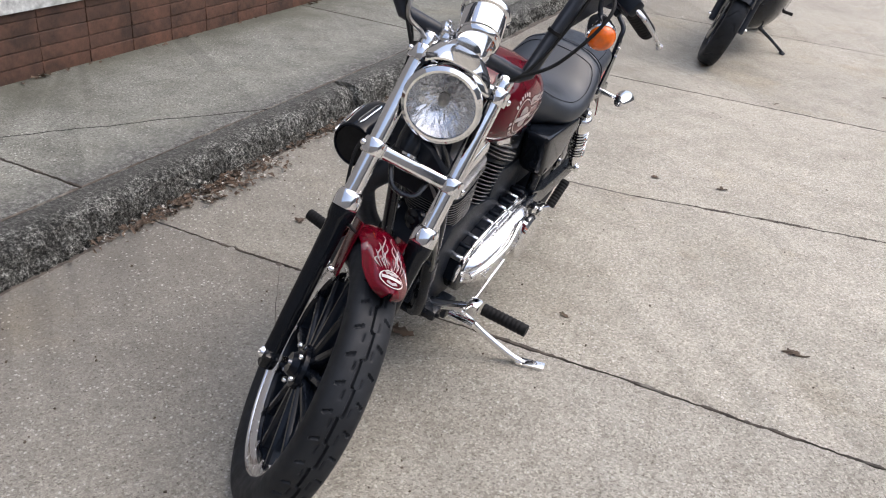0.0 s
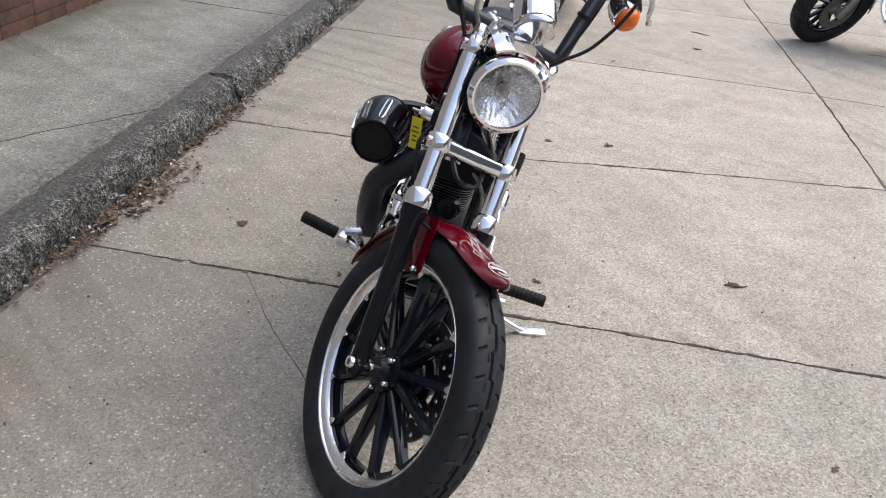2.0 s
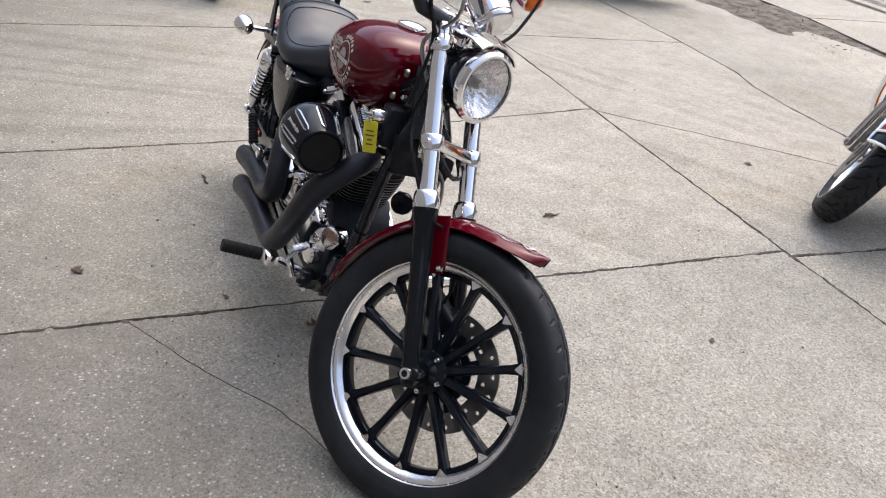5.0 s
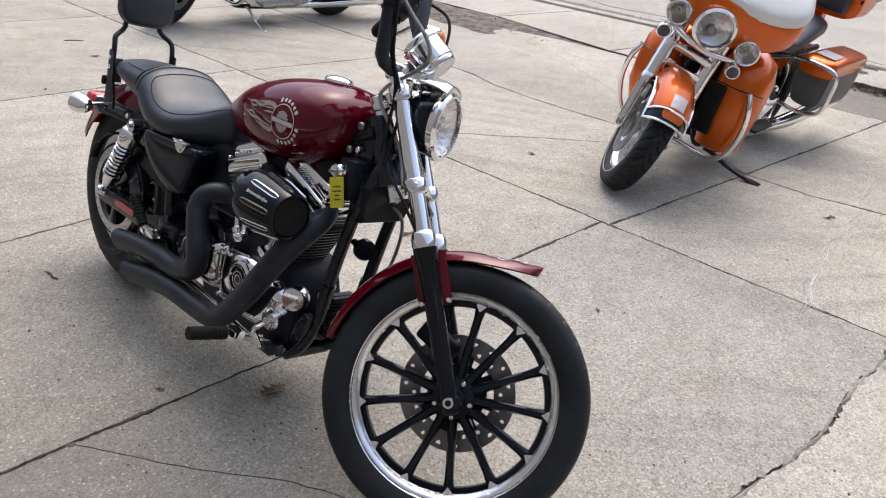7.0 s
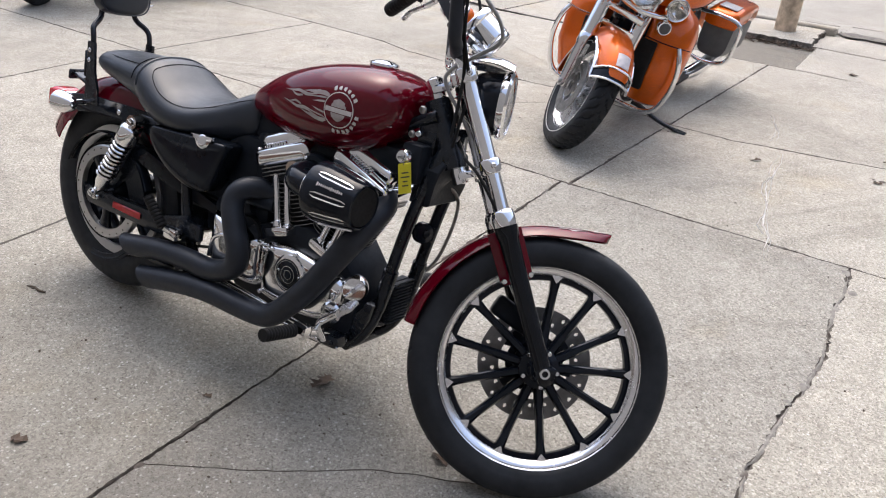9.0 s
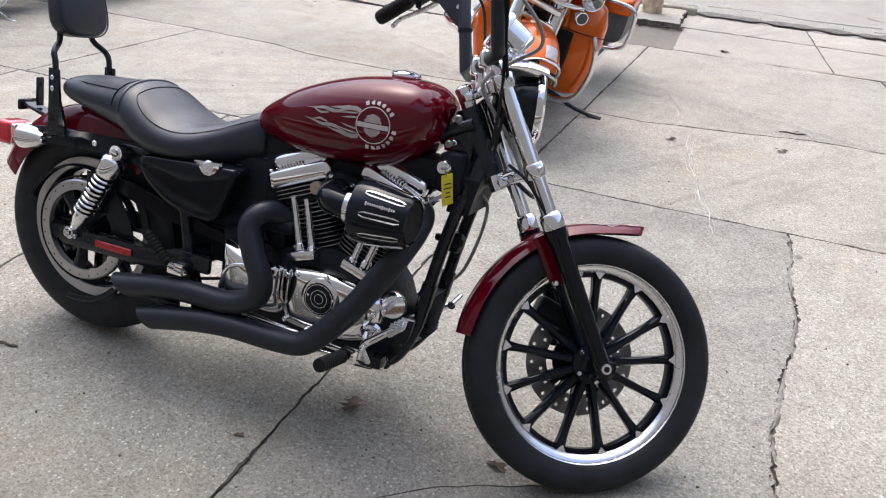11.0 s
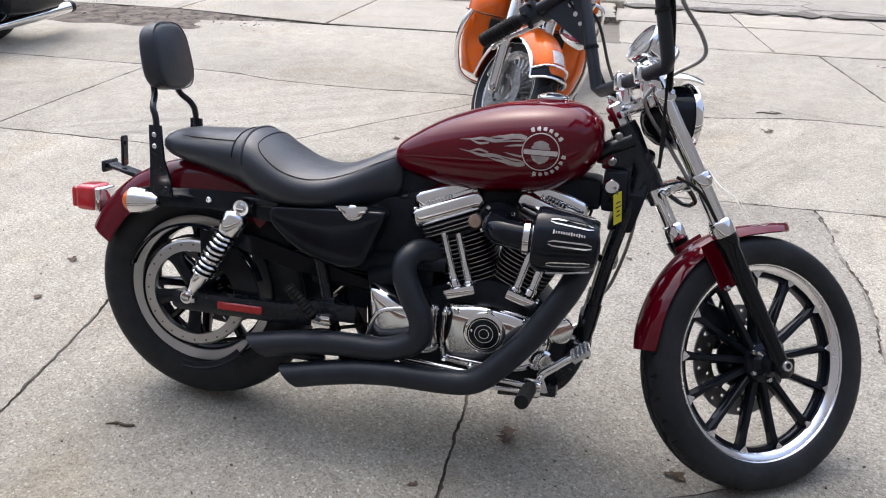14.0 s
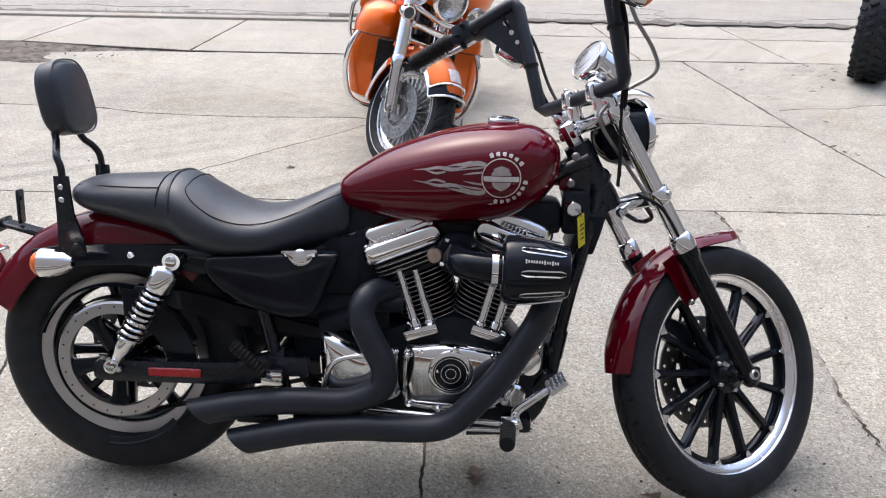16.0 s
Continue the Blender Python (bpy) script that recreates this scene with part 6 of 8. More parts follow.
add(pb, rod((-0.27, 0.0, 0.715), (-0.256, 0.0, 0.715), 0.006, 10))
part("plate_bracket", pb, M_FRAME, bike, "empty black number plate bracket")

# backrest
backrest = part("backrest", rod((-0.100, -0.108, 0.612), (-0.100, 0.108, 0.612), 0.008, 12), M_FRAME, bike, "black passenger backrest with a padded cushion")
for side in (RIGHT, LEFT):
    part("side_plate", plate([(-0.120, 0.600), (-0.052, 0.600), (-0.058, 0.650), (-0.078, 0.700), (-0.082, 0.790), (-0.118, 0.790), (-0.116, 0.70)], 0.008, Matrix.Translation((0, 0.108 * side, 0)) @ Matrix.Rotation(radians(90), 4, "X"), 0.002), M_FRAME, backrest)
up = bmesh.new()
add(up, sweep([(-0.10, -0.104, 0.70), (-0.10, -0.104, 0.80), (-0.112, -0.098, 0.835), (-0.128, -0.062, 0.868), (-0.14, -0.058, 0.93), (-0.155, -0.05, 1.0), (-0.157, 0, 1.015), (-0.155, 0.05, 1.0), (-0.14, 0.058, 0.93), (-0.128, 0.062, 0.868), (-0.112, 0.098, 0.835), (-0.10, 0.104, 0.80), (-0.10, 0.104, 0.70)], 0.0085, 10, 4))
part("upright", up, M_FRAME, backrest, "black bent steel upright")
rings = []
for k in range(13):
    v = -1 + 2 * k / 12
    t = 0.006 + 0.026 * (1 - abs(v) ** 3.2)
    ring = []
    for j in range(40):
        a = 2 * math.pi * j / 40
        c, s = math.cos(a), math.sin(a)
        yy = 0.098 * math.copysign(abs(c) ** (2 / 3.2), c)
        zz = 0.088 * math.copysign(abs(s) ** (2 / 3.2), s)
        taper = 1 - 0.14 * (zz / 0.088 + 1) / 2
        q = 1 - 0.16 * abs(v) ** 4
        ring.append((v * 0.03, yy * q * taper, zz * q))
    rings.append(ring)
PADM = Matrix.Translation((-0.128, 0, 0.963)) @ Matrix.Rotation(radians(-11), 4, "Y")
part("pad", loft(rings), M_LEATHER, backrest, "black padded vinyl cushion", PADM, 50)
pip = [(0.021, 0.0985 * math.copysign(abs(math.cos(a)) ** (2 / 3.2), math.cos(a)) * (1 - 0.14 * (math.copysign(abs(math.sin(a)) ** (2 / 3.2), math.sin(a)) + 1) / 2), 0.0885 * math.copysign(abs(math.sin(a)) ** (2 / 3.2), math.sin(a))) for a in [2 * math.pi * k / 48 for k in range(49)]]
part("piping", sweep(pip, 0.0022, 6), M_LEATHER, backrest, "", PADM)
for side in (RIGHT, LEFT):
    for z in (0.735, 0.765):
        part("backrest_bolt", bolt((-0.10, 0.112 * side, z), (0, side, 0), 0.007, 0.006), M_CHROME, backrest)

# shocks
for side in (RIGHT, LEFT):
    y = 0.138 * side
    b0, t0 = Vector((0.008, y, 0.342)), Vector((0.166, y, 0.604))
    d = (t0 - b0).normalized()
    sh = bmesh.new()
    add(sh, lathe([(0, 0.228), (0.031, 0.228), (0.033, 0.233), (0.033, 0.275), (0.026, 0.285), (0.014, 0.292), (0, 0.292)], 26, axis_m(b0, d)))
    shock = part("shock_absorber", sh, M_CHROME, bike, "chrome rear shock absorber")
    part("lower_cup", lathe([(0, 0.014), (0.012, 0.014), (0.015, 0.03), (0.021, 0.05), (0.021, 0.085), (0, 0.085)], 20, axis_m(b0, d)), M_CHROME, shock)
    part("damper_rod", lathe([(0.0, 0.083), (0.019, 0.083), (0.019, 0.235), (0.0, 0.235)], 16, axis_m(b0, d)), M_FRAME, shock)
    for p, r in ((b0, 0.017), (t0, 0.021)):
        e = bmesh.new()
        add(e, lathe([(0.0, -0.016), (r, -0.016), (r, 0.016), (0.0, 0.016)], 22, axis_m(p, (0, 1, 0))))
        add(e, lathe([(0, 0), (0.013, 0), (0.011, 0.008), (0, 0.009)], 14, axis_m(p + Vector((0, 0.016 * side, 0)), (0, side, 0))))
        part("eye", e, M_CHROME, shock)
    turns, pts = 9.5, []
    e1 = d.cross(Vector((0, 1, 0))).normalized()
    e2 = d.cross(e1)
    for k in range(int(turns * 14) + 1):
        a = 2 * math.pi * k / 14
        pts.append(b0 + d * (0.078 + 0.152 * k / (turns * 14)) + 0.0262 * (math.cos(a) * e1 + math.sin(a) * e2))
    part("spring", sweep(pts, 0.0048, 8), M_CHROME, shock, "chrome coil spring")

# swing arm, belt guard and reflector
sa = bmesh.new()
for side in (RIGHT, LEFT):
    rings = [[(x, 0.118 * side + dy, z + dz) for dy, dz in ((-0.014, -h), (0.014, -h), (0.016, -h + 0.008), (0.016, h - 0.008), (0.014, h), (-0.014, h), (-0.016, h - 0.008), (-0.016, -h + 0.008))] for x, z, h in ((-0.045, 0.323, 0.018), (-0.03, 0.323, 0.026), (0.06, 0.322, 0.026), (0.30, 0.325, 0.028), (0.42, 0.35, 0.04))]
    add(sa, loft(rings))
add(sa, rod((0.41, -0.12, 0.355), (0.41, 0.12, 0.355), 0.03, 16))
swing = part("swing_arm", sa, M_FRAME, bike, "black rear swing arm")
part("reflector", box(0.13, 0.006, 0.022, (0.155, -0.137, 0.325), 0.003, 1, None), M_REFLEX, swing, "red side reflector")
gd = fender(0.0, 0.323, 0.208, 20, 160, 0.016, 0.004, 30)
gd.transform(Matrix.Translation((0, -0.088, 0)))
add(gd, plate([(0.03, 0.508), (0.06, 0.530), (0.17, 0.520), (0.55, 0.430), (0.55, 0.402), (0.30, 0.440), (0.19, 0.465)], 0.026, Matrix.Translation((0, -0.09, 0)) @ Matrix.Rotation(radians(90), 4, "X"), 0.004))
part("belt_guard", gd, M_GLOSS, bike, "gloss black upper belt guard")
lg = fender(0.0, 0.323, 0.204, 262, 335, 0.014, 0.003, 20)
lg.transform(Matrix.Translation((0, -0.104, 0)))
part("lower_belt_guard", lg, M_WRINKLE, bike, "")
sg = plate([(x, z) for x, z in [(0.210 * math.cos(radians(a)), 0.323 + 0.210 * math.sin(radians(a))) for a in range(262, 322, 6)] + [(0.186 * math.cos(radians(a)), 0.323 + 0.186 * math.sin(radians(a))) for a in range(316, 258, -6)]], 0.006, Matrix.Translation((0, -0.112, 0)) @ Matrix.Rotation(radians(90), 4, "X"))
# flat black sector that covers the pulley's upper front quadrant
arc = [(0.200 * math.cos(radians(a)), 0.323 + 0.200 * math.sin(radians(a))) for a in range(8, 84, 5)] + [(0.128 * math.cos(radians(a)), 0.323 + 0.128 * math.sin(radians(a))) for a in range(78, 8, -5)]
part("pulley_sector", plate(arc, 0.005, Matrix.Translation((0, -0.1045, 0)) @ Matrix.Rotation(radians(90), 4, "X"), 0.001), M_GLOSS, bike, "black sector plate over the upper front of the pulley")
part("debris_guard", sg, M_WRINKLE, bike, "black plastic belt debris guard")

# frame
fr = bmesh.new()
for side in (RIGHT, LEFT):
    y = -0.038 if side == RIGHT else 0.098
    add(fr, sweep([(1.172, 0.012 + 0.018 * side, 0.82), (1.140, 0.9 * y, 0.70), (1.108, y, 0.566), (1.085, y, 0.444), (1.066, y, 0.319), (1.035, y - 0.01, 0.235), (0.99, 0.056 * side, 0.195), (0.90, 0.06 * side, 0.185), (0.60, 0.065 * side, 0.19), (0.44, 0.08 * side, 0.22), (0.40, 0.11 * side, 0.35), (0.36, 0.105 * side, 0.50), (0.28, 0.1 * side, 0.60), (0.15, 0.095 * side, 0.615)], 0.0165, 14, 5))
    # rubber sleeve clipped round the tube
    add(fr, rod((1.083, y, 0.432), (1.072, y, 0.365), 0.0205, 14))
    add(fr, sweep([(1.13, 0.025 * side, 0.855), (0.9, 0.022 * side, 0.74), (0.6, 0.03 * side, 0.66), (0.42, 0.07 * side, 0.60), (0.2, 0.085 * side, 0.59)], 0.018, 12, 5))
add(fr, lathe([(0, -0.09), (0.032, -0.09), (0.034, -0.06), (0.031, 0), (0.034, 0.06), (0.032, 0.085), (0, 0.085)], 24, axis_m(PIVOT + UPF * 0.62, UPF)))
add(fr, box(0.07, 0.07, 0.11, (1.105, 0, 0.80), 0.02, 2))
add(fr, rod((1.0, -0.07, 0.195), (1.0, 0.07, 0.195), 0.016, 12))
curve_plate = [(1.070, 0.335), (1.062, 0.29), (1.046, 0.25), (1.012, 0.195), (0.965, 0.168), (0.86, 0.162), (0.86, 0.19), (0.94, 0.20), (0.98, 0.232), (1.012, 0.285), (1.045, 0.335)]
for side in (RIGHT, LEFT):
    add(fr, plate(curve_plate[::-1], 0.030, Matrix.Translation((0, -0.062 if side == RIGHT else 0.082, 0)) @ Matrix.Rotation(radians(90), 4, "X"), 0.006))
part("frame", fr, M_FRAME, bike, "gloss black tubular steel frame")
for x, z in ((1.008, 0.218), (0.955, 0.186)):
    part("frame_bolt", bolt((x, -0.086, z), (0, -1, 0), 0.0075, 0.006), M_DULL, bike)
part("neck_bolt", bolt((1.095, -0.046, 0.862), (0, -1, 0), 0.010, 0.008), M_DULL, bike)
part("neck_bolt", bolt((1.085, -0.06, 0.80), (0, -1, 0), 0.009, 0.008), M_DULL, bike)
part("ignition_switch", add(lathe([(0, 0), (0.019, 0), (0.019, 0.02), (0.015, 0.026), (0, 0.026)], 22, axis_m((1.092, -0.075, 0.745), (0, -1, 0.1))), lathe([(0, 0.026), (0.012, 0.026), (0.012, 0.032), (0, 0.032)], 16, axis_m((1.092, -0.075, 0.745), (0, -1, 0.1)))), M_CHROME, bike, "round chrome ignition switch")
part("switch_bracket", add(box(0.06, 0.06, 0.10, (1.10, -0.045, 0.73), 0.012, 2), rod((1.10, -0.03, 0.72), (1.10, -0.09, 0.70), 0.013, 12)), M_WRINKLE, bike)
part("horn", add(lathe([(0, 0.030), (0.010, 0.030), (0.012, 0.026), (0.026, 0.024), (0.029, 0.018), (0.029, 0.004), (0.024, 0), (0, 0)], 28, axis_m((1.098, 0.040, 0.535), (1, -0.35, 0.1))), rod((1.05, 0.05, 0.535), (1.10, 0.04, 0.535), 0.010, 10)), M_GLOSS, bike, "small round black horn")
reg = part("voltage_regulator", box(0.03, 0.092, 0.12, (1.062, 0.03, 0.33), 0.006, 1), M_WRINKLE, bike, "black finned voltage regulator")
for k in range(13):
    part("fin", box(0.014, 0.088, 0.0035, (1.083 - 0.0004 * k, 0.03, 0.388 - 0.0095 * k), 0.001, 1), M_WRINKLE, reg)
part("regulator_bracket", add(rod((1.066, -0.035, 0.31), (1.066, 0.095, 0.31), 0.007, 10), rod((1.12, -0.035, 0.65), (1.12, 0.098, 0.65), 0.012, 10)), M_FRAME, bike)
face = [(-0.036, 0.626), (-0.050, 0.685), (-0.050, 0.722), (-0.018, 0.772), (0.018, 0.786), (0.058, 0.768), (0.106, 0.715), (0.118, 0.665), (0.112, 0.626)]
mid = (0.035, 0.70)
cov = loft([[(1.132 + 0.23 * (z - 0.67) + dx, mid[0] + (y - mid[0]) * g, mid[1] + (z - mid[1]) * g) for y, z in face] for dx, g in ((-0.030, 0.9), (-0.028, 0.97), (0.020, 1.0), (0.027, 0.985), (0.031, 0.94), (0.031, 0.5), (0.031, 0.03))])
part("coil_cover", cov, M_WRINKLE, bike, "black plastic cover on the down tubes", None, 30)
part("oil_filter", lathe([(0, 0), (0.036, 0), (0.038, 0.006), (0.038, 0.075), (0.034, 0.084), (0, 0.084)], 28, axis_m((0.975, 0.0, 0.27), (0.75, 0, 0.2))), M_GLOSS, bike, "black oil filter")
tag = box(0.003, 0.034, 0.078, (0, 0, -0.05), 0.0015, 1)
tg = part("key_tag", tag, M_YELLOW, bike, "yellow card tag hanging from the key", Matrix.Translation((1.106, -0.108, 0.746)) @ pose(0, 0, 0, 11.5, 0, -32))
marks = bmesh.new()
for k, w in enumerate((0.018, 0.022, 0.012, 0.016)):
    add(marks, box(0.0054, w, 0.003, (0, 0, -0.035 - 0.011 * k)))
part("tag_writing", marks, M_INK, tg, "", Matrix.Translation((1.106, -0.108, 0.746)) @ pose(0, 0, 0, 11.5, 0, -32))
part("key", add(rod((1.096, -0.1, 0.747), (1.10, -0.125, 0.749), 0.004, 8), sweep([(1.105, -0.118, 0.745), (1.108, -0.112, 0.738), (1.106, -0.108, 0.730), (1.104, -0.11, 0.742)], 0.0012, 6, 4)), M_DULL, bike)

# engine
CRANK = Vector((0.825, 0, 0.33))
case = bmesh.new()
outline = [(0.56, 0.255), (0.60, 0.20), (0.78, 0.175), (0.95, 0.185), (1.01, 0.235), (1.025, 0.32), (0.99, 0.40), (0.94, 0.455), (0.825, 0.475), (0.71, 0.455), (0.62, 0.42), (0.56, 0.37)]
add(case, plate(outline, 0.17, Matrix.Rotation(radians(90), 4, "X"), 0.014))
for sx in (-1, 1):
    d = Vector((math.sin(radians(22.5)) * sx, 0, math.cos(radians(22.5))))
    add(case, box(0.115, 0.13, 0.06, (0, 0, 0), 0.012, 2, axis_m(CRANK + d * 0.125, d)))
engine = part("engine", case, M_WRINKLE, bike, "black air-cooled V-twin engine with chrome covers")


def fin_ring(w, h, t, m, n=3.6, cut=0.0):
    ring = []
    for k in range(40):
        a = 2 * math.pi * k / 40
        c, s = math.cos(a), math.sin(a)
        ring.append((w * math.copysign(abs(c) ** (2 / n), c), h * math.copysign(abs(s) ** (2 / n), s)))
    return plate(ring, t, m)


for sx in (-1, 1):
    ang = radians(22.5) * sx
    d = Vector((math.sin(ang), 0, math.cos(ang)))
    base = Matrix.Translation(CRANK) @ Matrix.Rotation(ang, 4, "Y")
    barrel = lathe([(0, 0.12), (0.056, 0.12), (0.056, 0.305), (0, 0.305)], 30)
    part("cylinder", barrel, M_WRINKLE, engine, "black finned cylinder", base)
    for k in range(11):
        h = 0.143 + 0.0118 * k
        wide = 0.070 + 0.0012 * k
        f = fin_ring(wide, wide + 0.008, 0.0042, Matrix.Translation((0, 0, h)))
        part("fin", f, M_WRINKLE, engine, "", base)
        part("fin_edge", fin_ring(wide + 0.0012, wide + 0.0092, 0.0014, Matrix.Translation((0, 0, h + 0.001))), M_FIN, engine, "", base)
    hd = fin_ring(0.082, 0.088, 0.010, Matrix.Translation((0, 0, 0.274)))
    for k in range(4):
        add(hd, fin_ring(0.080, 0.086, 0.0045, Matrix.Translation((0, 0, 0.284 + 0.0072 * k))))
    add(hd, box(0.12, 0.13, 0.045, (0, 0, 0.292), 0.008, 2))
    part("cylinder_head", hd, M_WRINKLE, engine, "", base)
    lift = 0.022 if sx > 0 else 0.008
    base = base @ Matrix.Translation((0, 0, lift))
    rb = add(box(0.168, 0.168, 0.046, (0.0, 0, 0.332), 0.020, 6), box(0.146, 0.146, 0.070, (-0.003, 0.006, 0.356), 0.030, 7))
    add(rb, box(0.060, 0.030, 0.020, (0.045, -0.060, 0.352), 0.009, 4))
    for k in range(3):
        part("head_fin", fin_ring(0.085, 0.0985, 0.0022, Matrix.Translation((0, 0, 0.281 + 0.0105 * k)), 6.0), M_FIN, engine, "", base)
    for k in range(8):
        add(rb, box(0.0044, 0.020, 0.012, (-0.040 + 0.0078 * k, -0.068, 0.357), 0.0018, 1))
    for qx in (-1, 1):
        add(rb, bolt((0.070 * qx, -0.072, 0.352), (0, 0, 1), 0.006, 0.006))
    rb.transform(Matrix.Translation((0, 0, 0.325)) @ Matrix.Diagonal((1.17, 1.06, 1.12, 1)) @ Matrix.Translation((0, 0, -0.325)))
    part("rocker_box", rb, M_CHROME, engine, "chrome rocker box", base, 30)
    # push rod tubes on the right of the cylinder
    for q in (-1, 1):
        top = CRANK + d * 0.279 + Vector((0.020 * q + 0.010 * sx, -0.082, 0))
        low = Vector((0.825 + (0.058 + 0.020) * sx + 0.019 * q, -0.098, 0.452))
        if sx < 0:
            low.x += 0.004
        p = part("pushrod_tube", add(rod(low, top, 0.0105, 14), lathe([(0, 0), (0.014, 0), (0.014, 0.014), (0.0115, 0.018), (0, 0.018)], 16, axis_m(low, top - low))), M_CHROME, engine, "chrome pushrod tube")
    lb = box(0.085, 0.05, 0.026, (0, 0, 0), 0.008, 2, Matrix.Translation((0.825 + 0.080 * sx, -0.098, 0.443)) @ Matrix.Rotation(ang * 0.8, 4, "Y"))
    add(lb, bolt((0.825 + 0.080 * sx - 0.03, -0.098, 0.455), (0, 0, 1)))
    part("lifter_block", lb, M_CHROME, engine, "chrome lifter cover")

# right side covers
gc = pillow([(0.700, 0.245), (0.697, 0.32), (0.705, 0.400), (0.745, 0.412), (0.80, 0.418), (0.86, 0.415), (0.935, 0.400), (0.985, 0.37), (0.99, 0.31), (0.95, 0.255), (0.88, 0.235), (0.77, 0.235)], 0.078, 0.126, RIGHT, 5.0)
part("cam_cover", gc, M_CHROME, engine, "chrome cam cover")
TC = axis_m((0.820, -0.122, 0.347), (0, -1, 0)) @ Matrix.Diagonal((0.87, 0.87, 1, 1))
part("timer_cover", lathe([(0, 0.0), (0.062, 0.0), (0.062, 0.008), (0.055, 0.012), (0.050, 0.012), (0.049, 0.007), (0, 0.007)], 40, TC), M_CHROME, engine, "round chrome timer cover")
part("timer_plate", lathe([(0, 0.0072), (0.0485, 0.0072), (0.0485, 0.011), (0.046, 0.012), (0, 0.012)], 40, TC), M_GLOSS, engine, "black enamel disc")
rg = bmesh.new()
for r in (0.044, 0.026, 0.0135):
    add(rg, lathe([(r, 0.0118), (r + 0.0016, 0.0118), (r + 0.0016, 0.0132), (r, 0.0132)], 40, TC, True))
for a in (0, math.pi):
    add(rg, bolt((0.824 + 0.036 * math.cos(a), -0.134, 0.352), (0, -1, 0), 0.0035, 0.003))
part("timer_ring", rg, M_CHROME, engine)
for x, z in ((0.715, 0.385), (0.745, 0.395), (0.83, 0.405), (0.92, 0.39), (0.972, 0.34), (0.95, 0.275), (0.72, 0.262), (0.79, 0.25)):
    part("cover_bolt", bolt((x, -0.121, z), (0, -1, 0), 0.0075, 0.007), M_CHROME, engine)
sc = pillow([(0.505, 0.270), (0.498, 0.35), (0.500, 0.430), (0.53, 0.437), (0.60, 0.412), (0.66, 0.400), (0.692, 0.398), (0.694, 0.33), (0.692, 0.262), (0.60, 0.255)], 0.085, 0.142, RIGHT, 3.0)
part("sprocket_cover", sc, M_CHROME, engine, "chrome sprocket cover")
add_r = sweep([(0.515, -0.128, 0.30), (0.54, -0.136, 0.365), (0.60, -0.138, 0.385), (0.68, -0.136, 0.385)], 0.007, 10, 4)
part("cover_rib", add_r, M_CHROME, engine)
nose = add(lathe([(0, 0), (0.036, 0), (0.036, 0.025), (0.030, 0.034), (0, 0.036)], 30, axis_m((0.995, -0.06, 0.36), (0.5, -0.85, 0.1))), lathe([(0, 0), (0.03, 0), (0.03, 0.03), (0.024, 0.036), (0, 0.036)], 24, axis_m((0.965, -0.09, 0.29), (0.2, -1, 0))))
part("oil_pump_cover", nose, M_CHROME, engine, "chrome engine nose cover")
rdm = add(rod((0.62, -0.135, 0.205), (1.02, -0.125, 0.205), 0.006, 10), rod((0.50, -0.14, 0.262), (0.99, -0.15, 0.228), 0.007, 10))
part("linkage_rod", rdm, M_CHROME, bike, "thin chrome brake linkage rod")
# left side primary cover
pc = plate([(0.40, 0.28), (0.42, 0.36), (0.48, 0.396), (0.58, 0.402), (0.72, 0.392), (0.84, 0.368), (0.895, 0.335), (0.905, 0.275), (0.87, 0.228), (0.76, 0.205), (0.55, 0.205), (0.44, 0.228)], 0.045, Matrix.Translation((0, 0.105, 0)) @ Matrix.Rotation(radians(90), 4, "X"), 0.008)
part("inner_primary", pc, M_GLOSS, engine, "black inner primary case")
part("cover_bulge", pillow([(0.435, 0.29), (0.45, 0.345), (0.50, 0.376), (0.58, 0.378), (0.70, 0.362), (0.80, 0.345), (0.86, 0.318), (0.868, 0.275), (0.84, 0.242), (0.75, 0.225), (0.57, 0.226), (0.47, 0.245)], 0.118, 0.180, 1, 3.0), M_RIM, engine, "polished bulge of the chain cover", None, 60)
part("derby_cover", lathe([(0, 0), (0.078, 0), (0.078, 0.014), (0.070, 0.022), (0, 0.024)], 40, axis_m((0.545, 0.174, 0.302), (0, 1, 0))), M_CHROME, engine, "round chrome clutch cover")
part("inspection_cover", lathe([(0, 0), (0.028, 0), (0.026, 0.012), (0, 0.013)], 24, axis_m((0.79, 0.168, 0.29), (0, 1, 0))), M_CHROME, engine)
part("cover_ridge", sweep([(0.60, 0.168, 0.370), (0.70, 0.182, 0.338), (0.80, 0.174, 0.315), (0.86, 0.150, 0.29)], 0.008, 10, 5), M_CHROME, engine)
for k in range(14):
    a = 2 * math.pi * k / 14
    part("primary_bolt", bolt((0.655 + 0.232 * math.cos(a), 0.126, 0.302 + 0.088 * math.sin(a)), (0, 1, 0), 0.006, 0.007), M_CHROME, engine)
part("primary_flange", sweep([(0.47, 0.118, 0.388), (0.58, 0.120, 0.396), (0.72, 0.120, 0.384), (0.83, 0.120, 0.362), (0.89, 0.118, 0.325), (0.898, 0.116, 0.275)], 0.0085, 10, 5), M_CHROME, engine, "bright flange of the chain cover")
for k in range(10):
    u = k / 9
    x, z = 0.49 + 0.40 * u, 0.404 - 0.058 * u ** 2.2
    part("cover_lug", add(box(0.014, 0.05, 0.020, (x, 0.095, z), 0.004, 1), lathe([(0, 0), (0.0062, 0), (0.0062, 0.008), (0, 0.009)], 10, axis_m((x, 0.120, z - 0.002), (0, 1, 0)))), M_CHROME if k % 2 else M_GLOSS, engine)
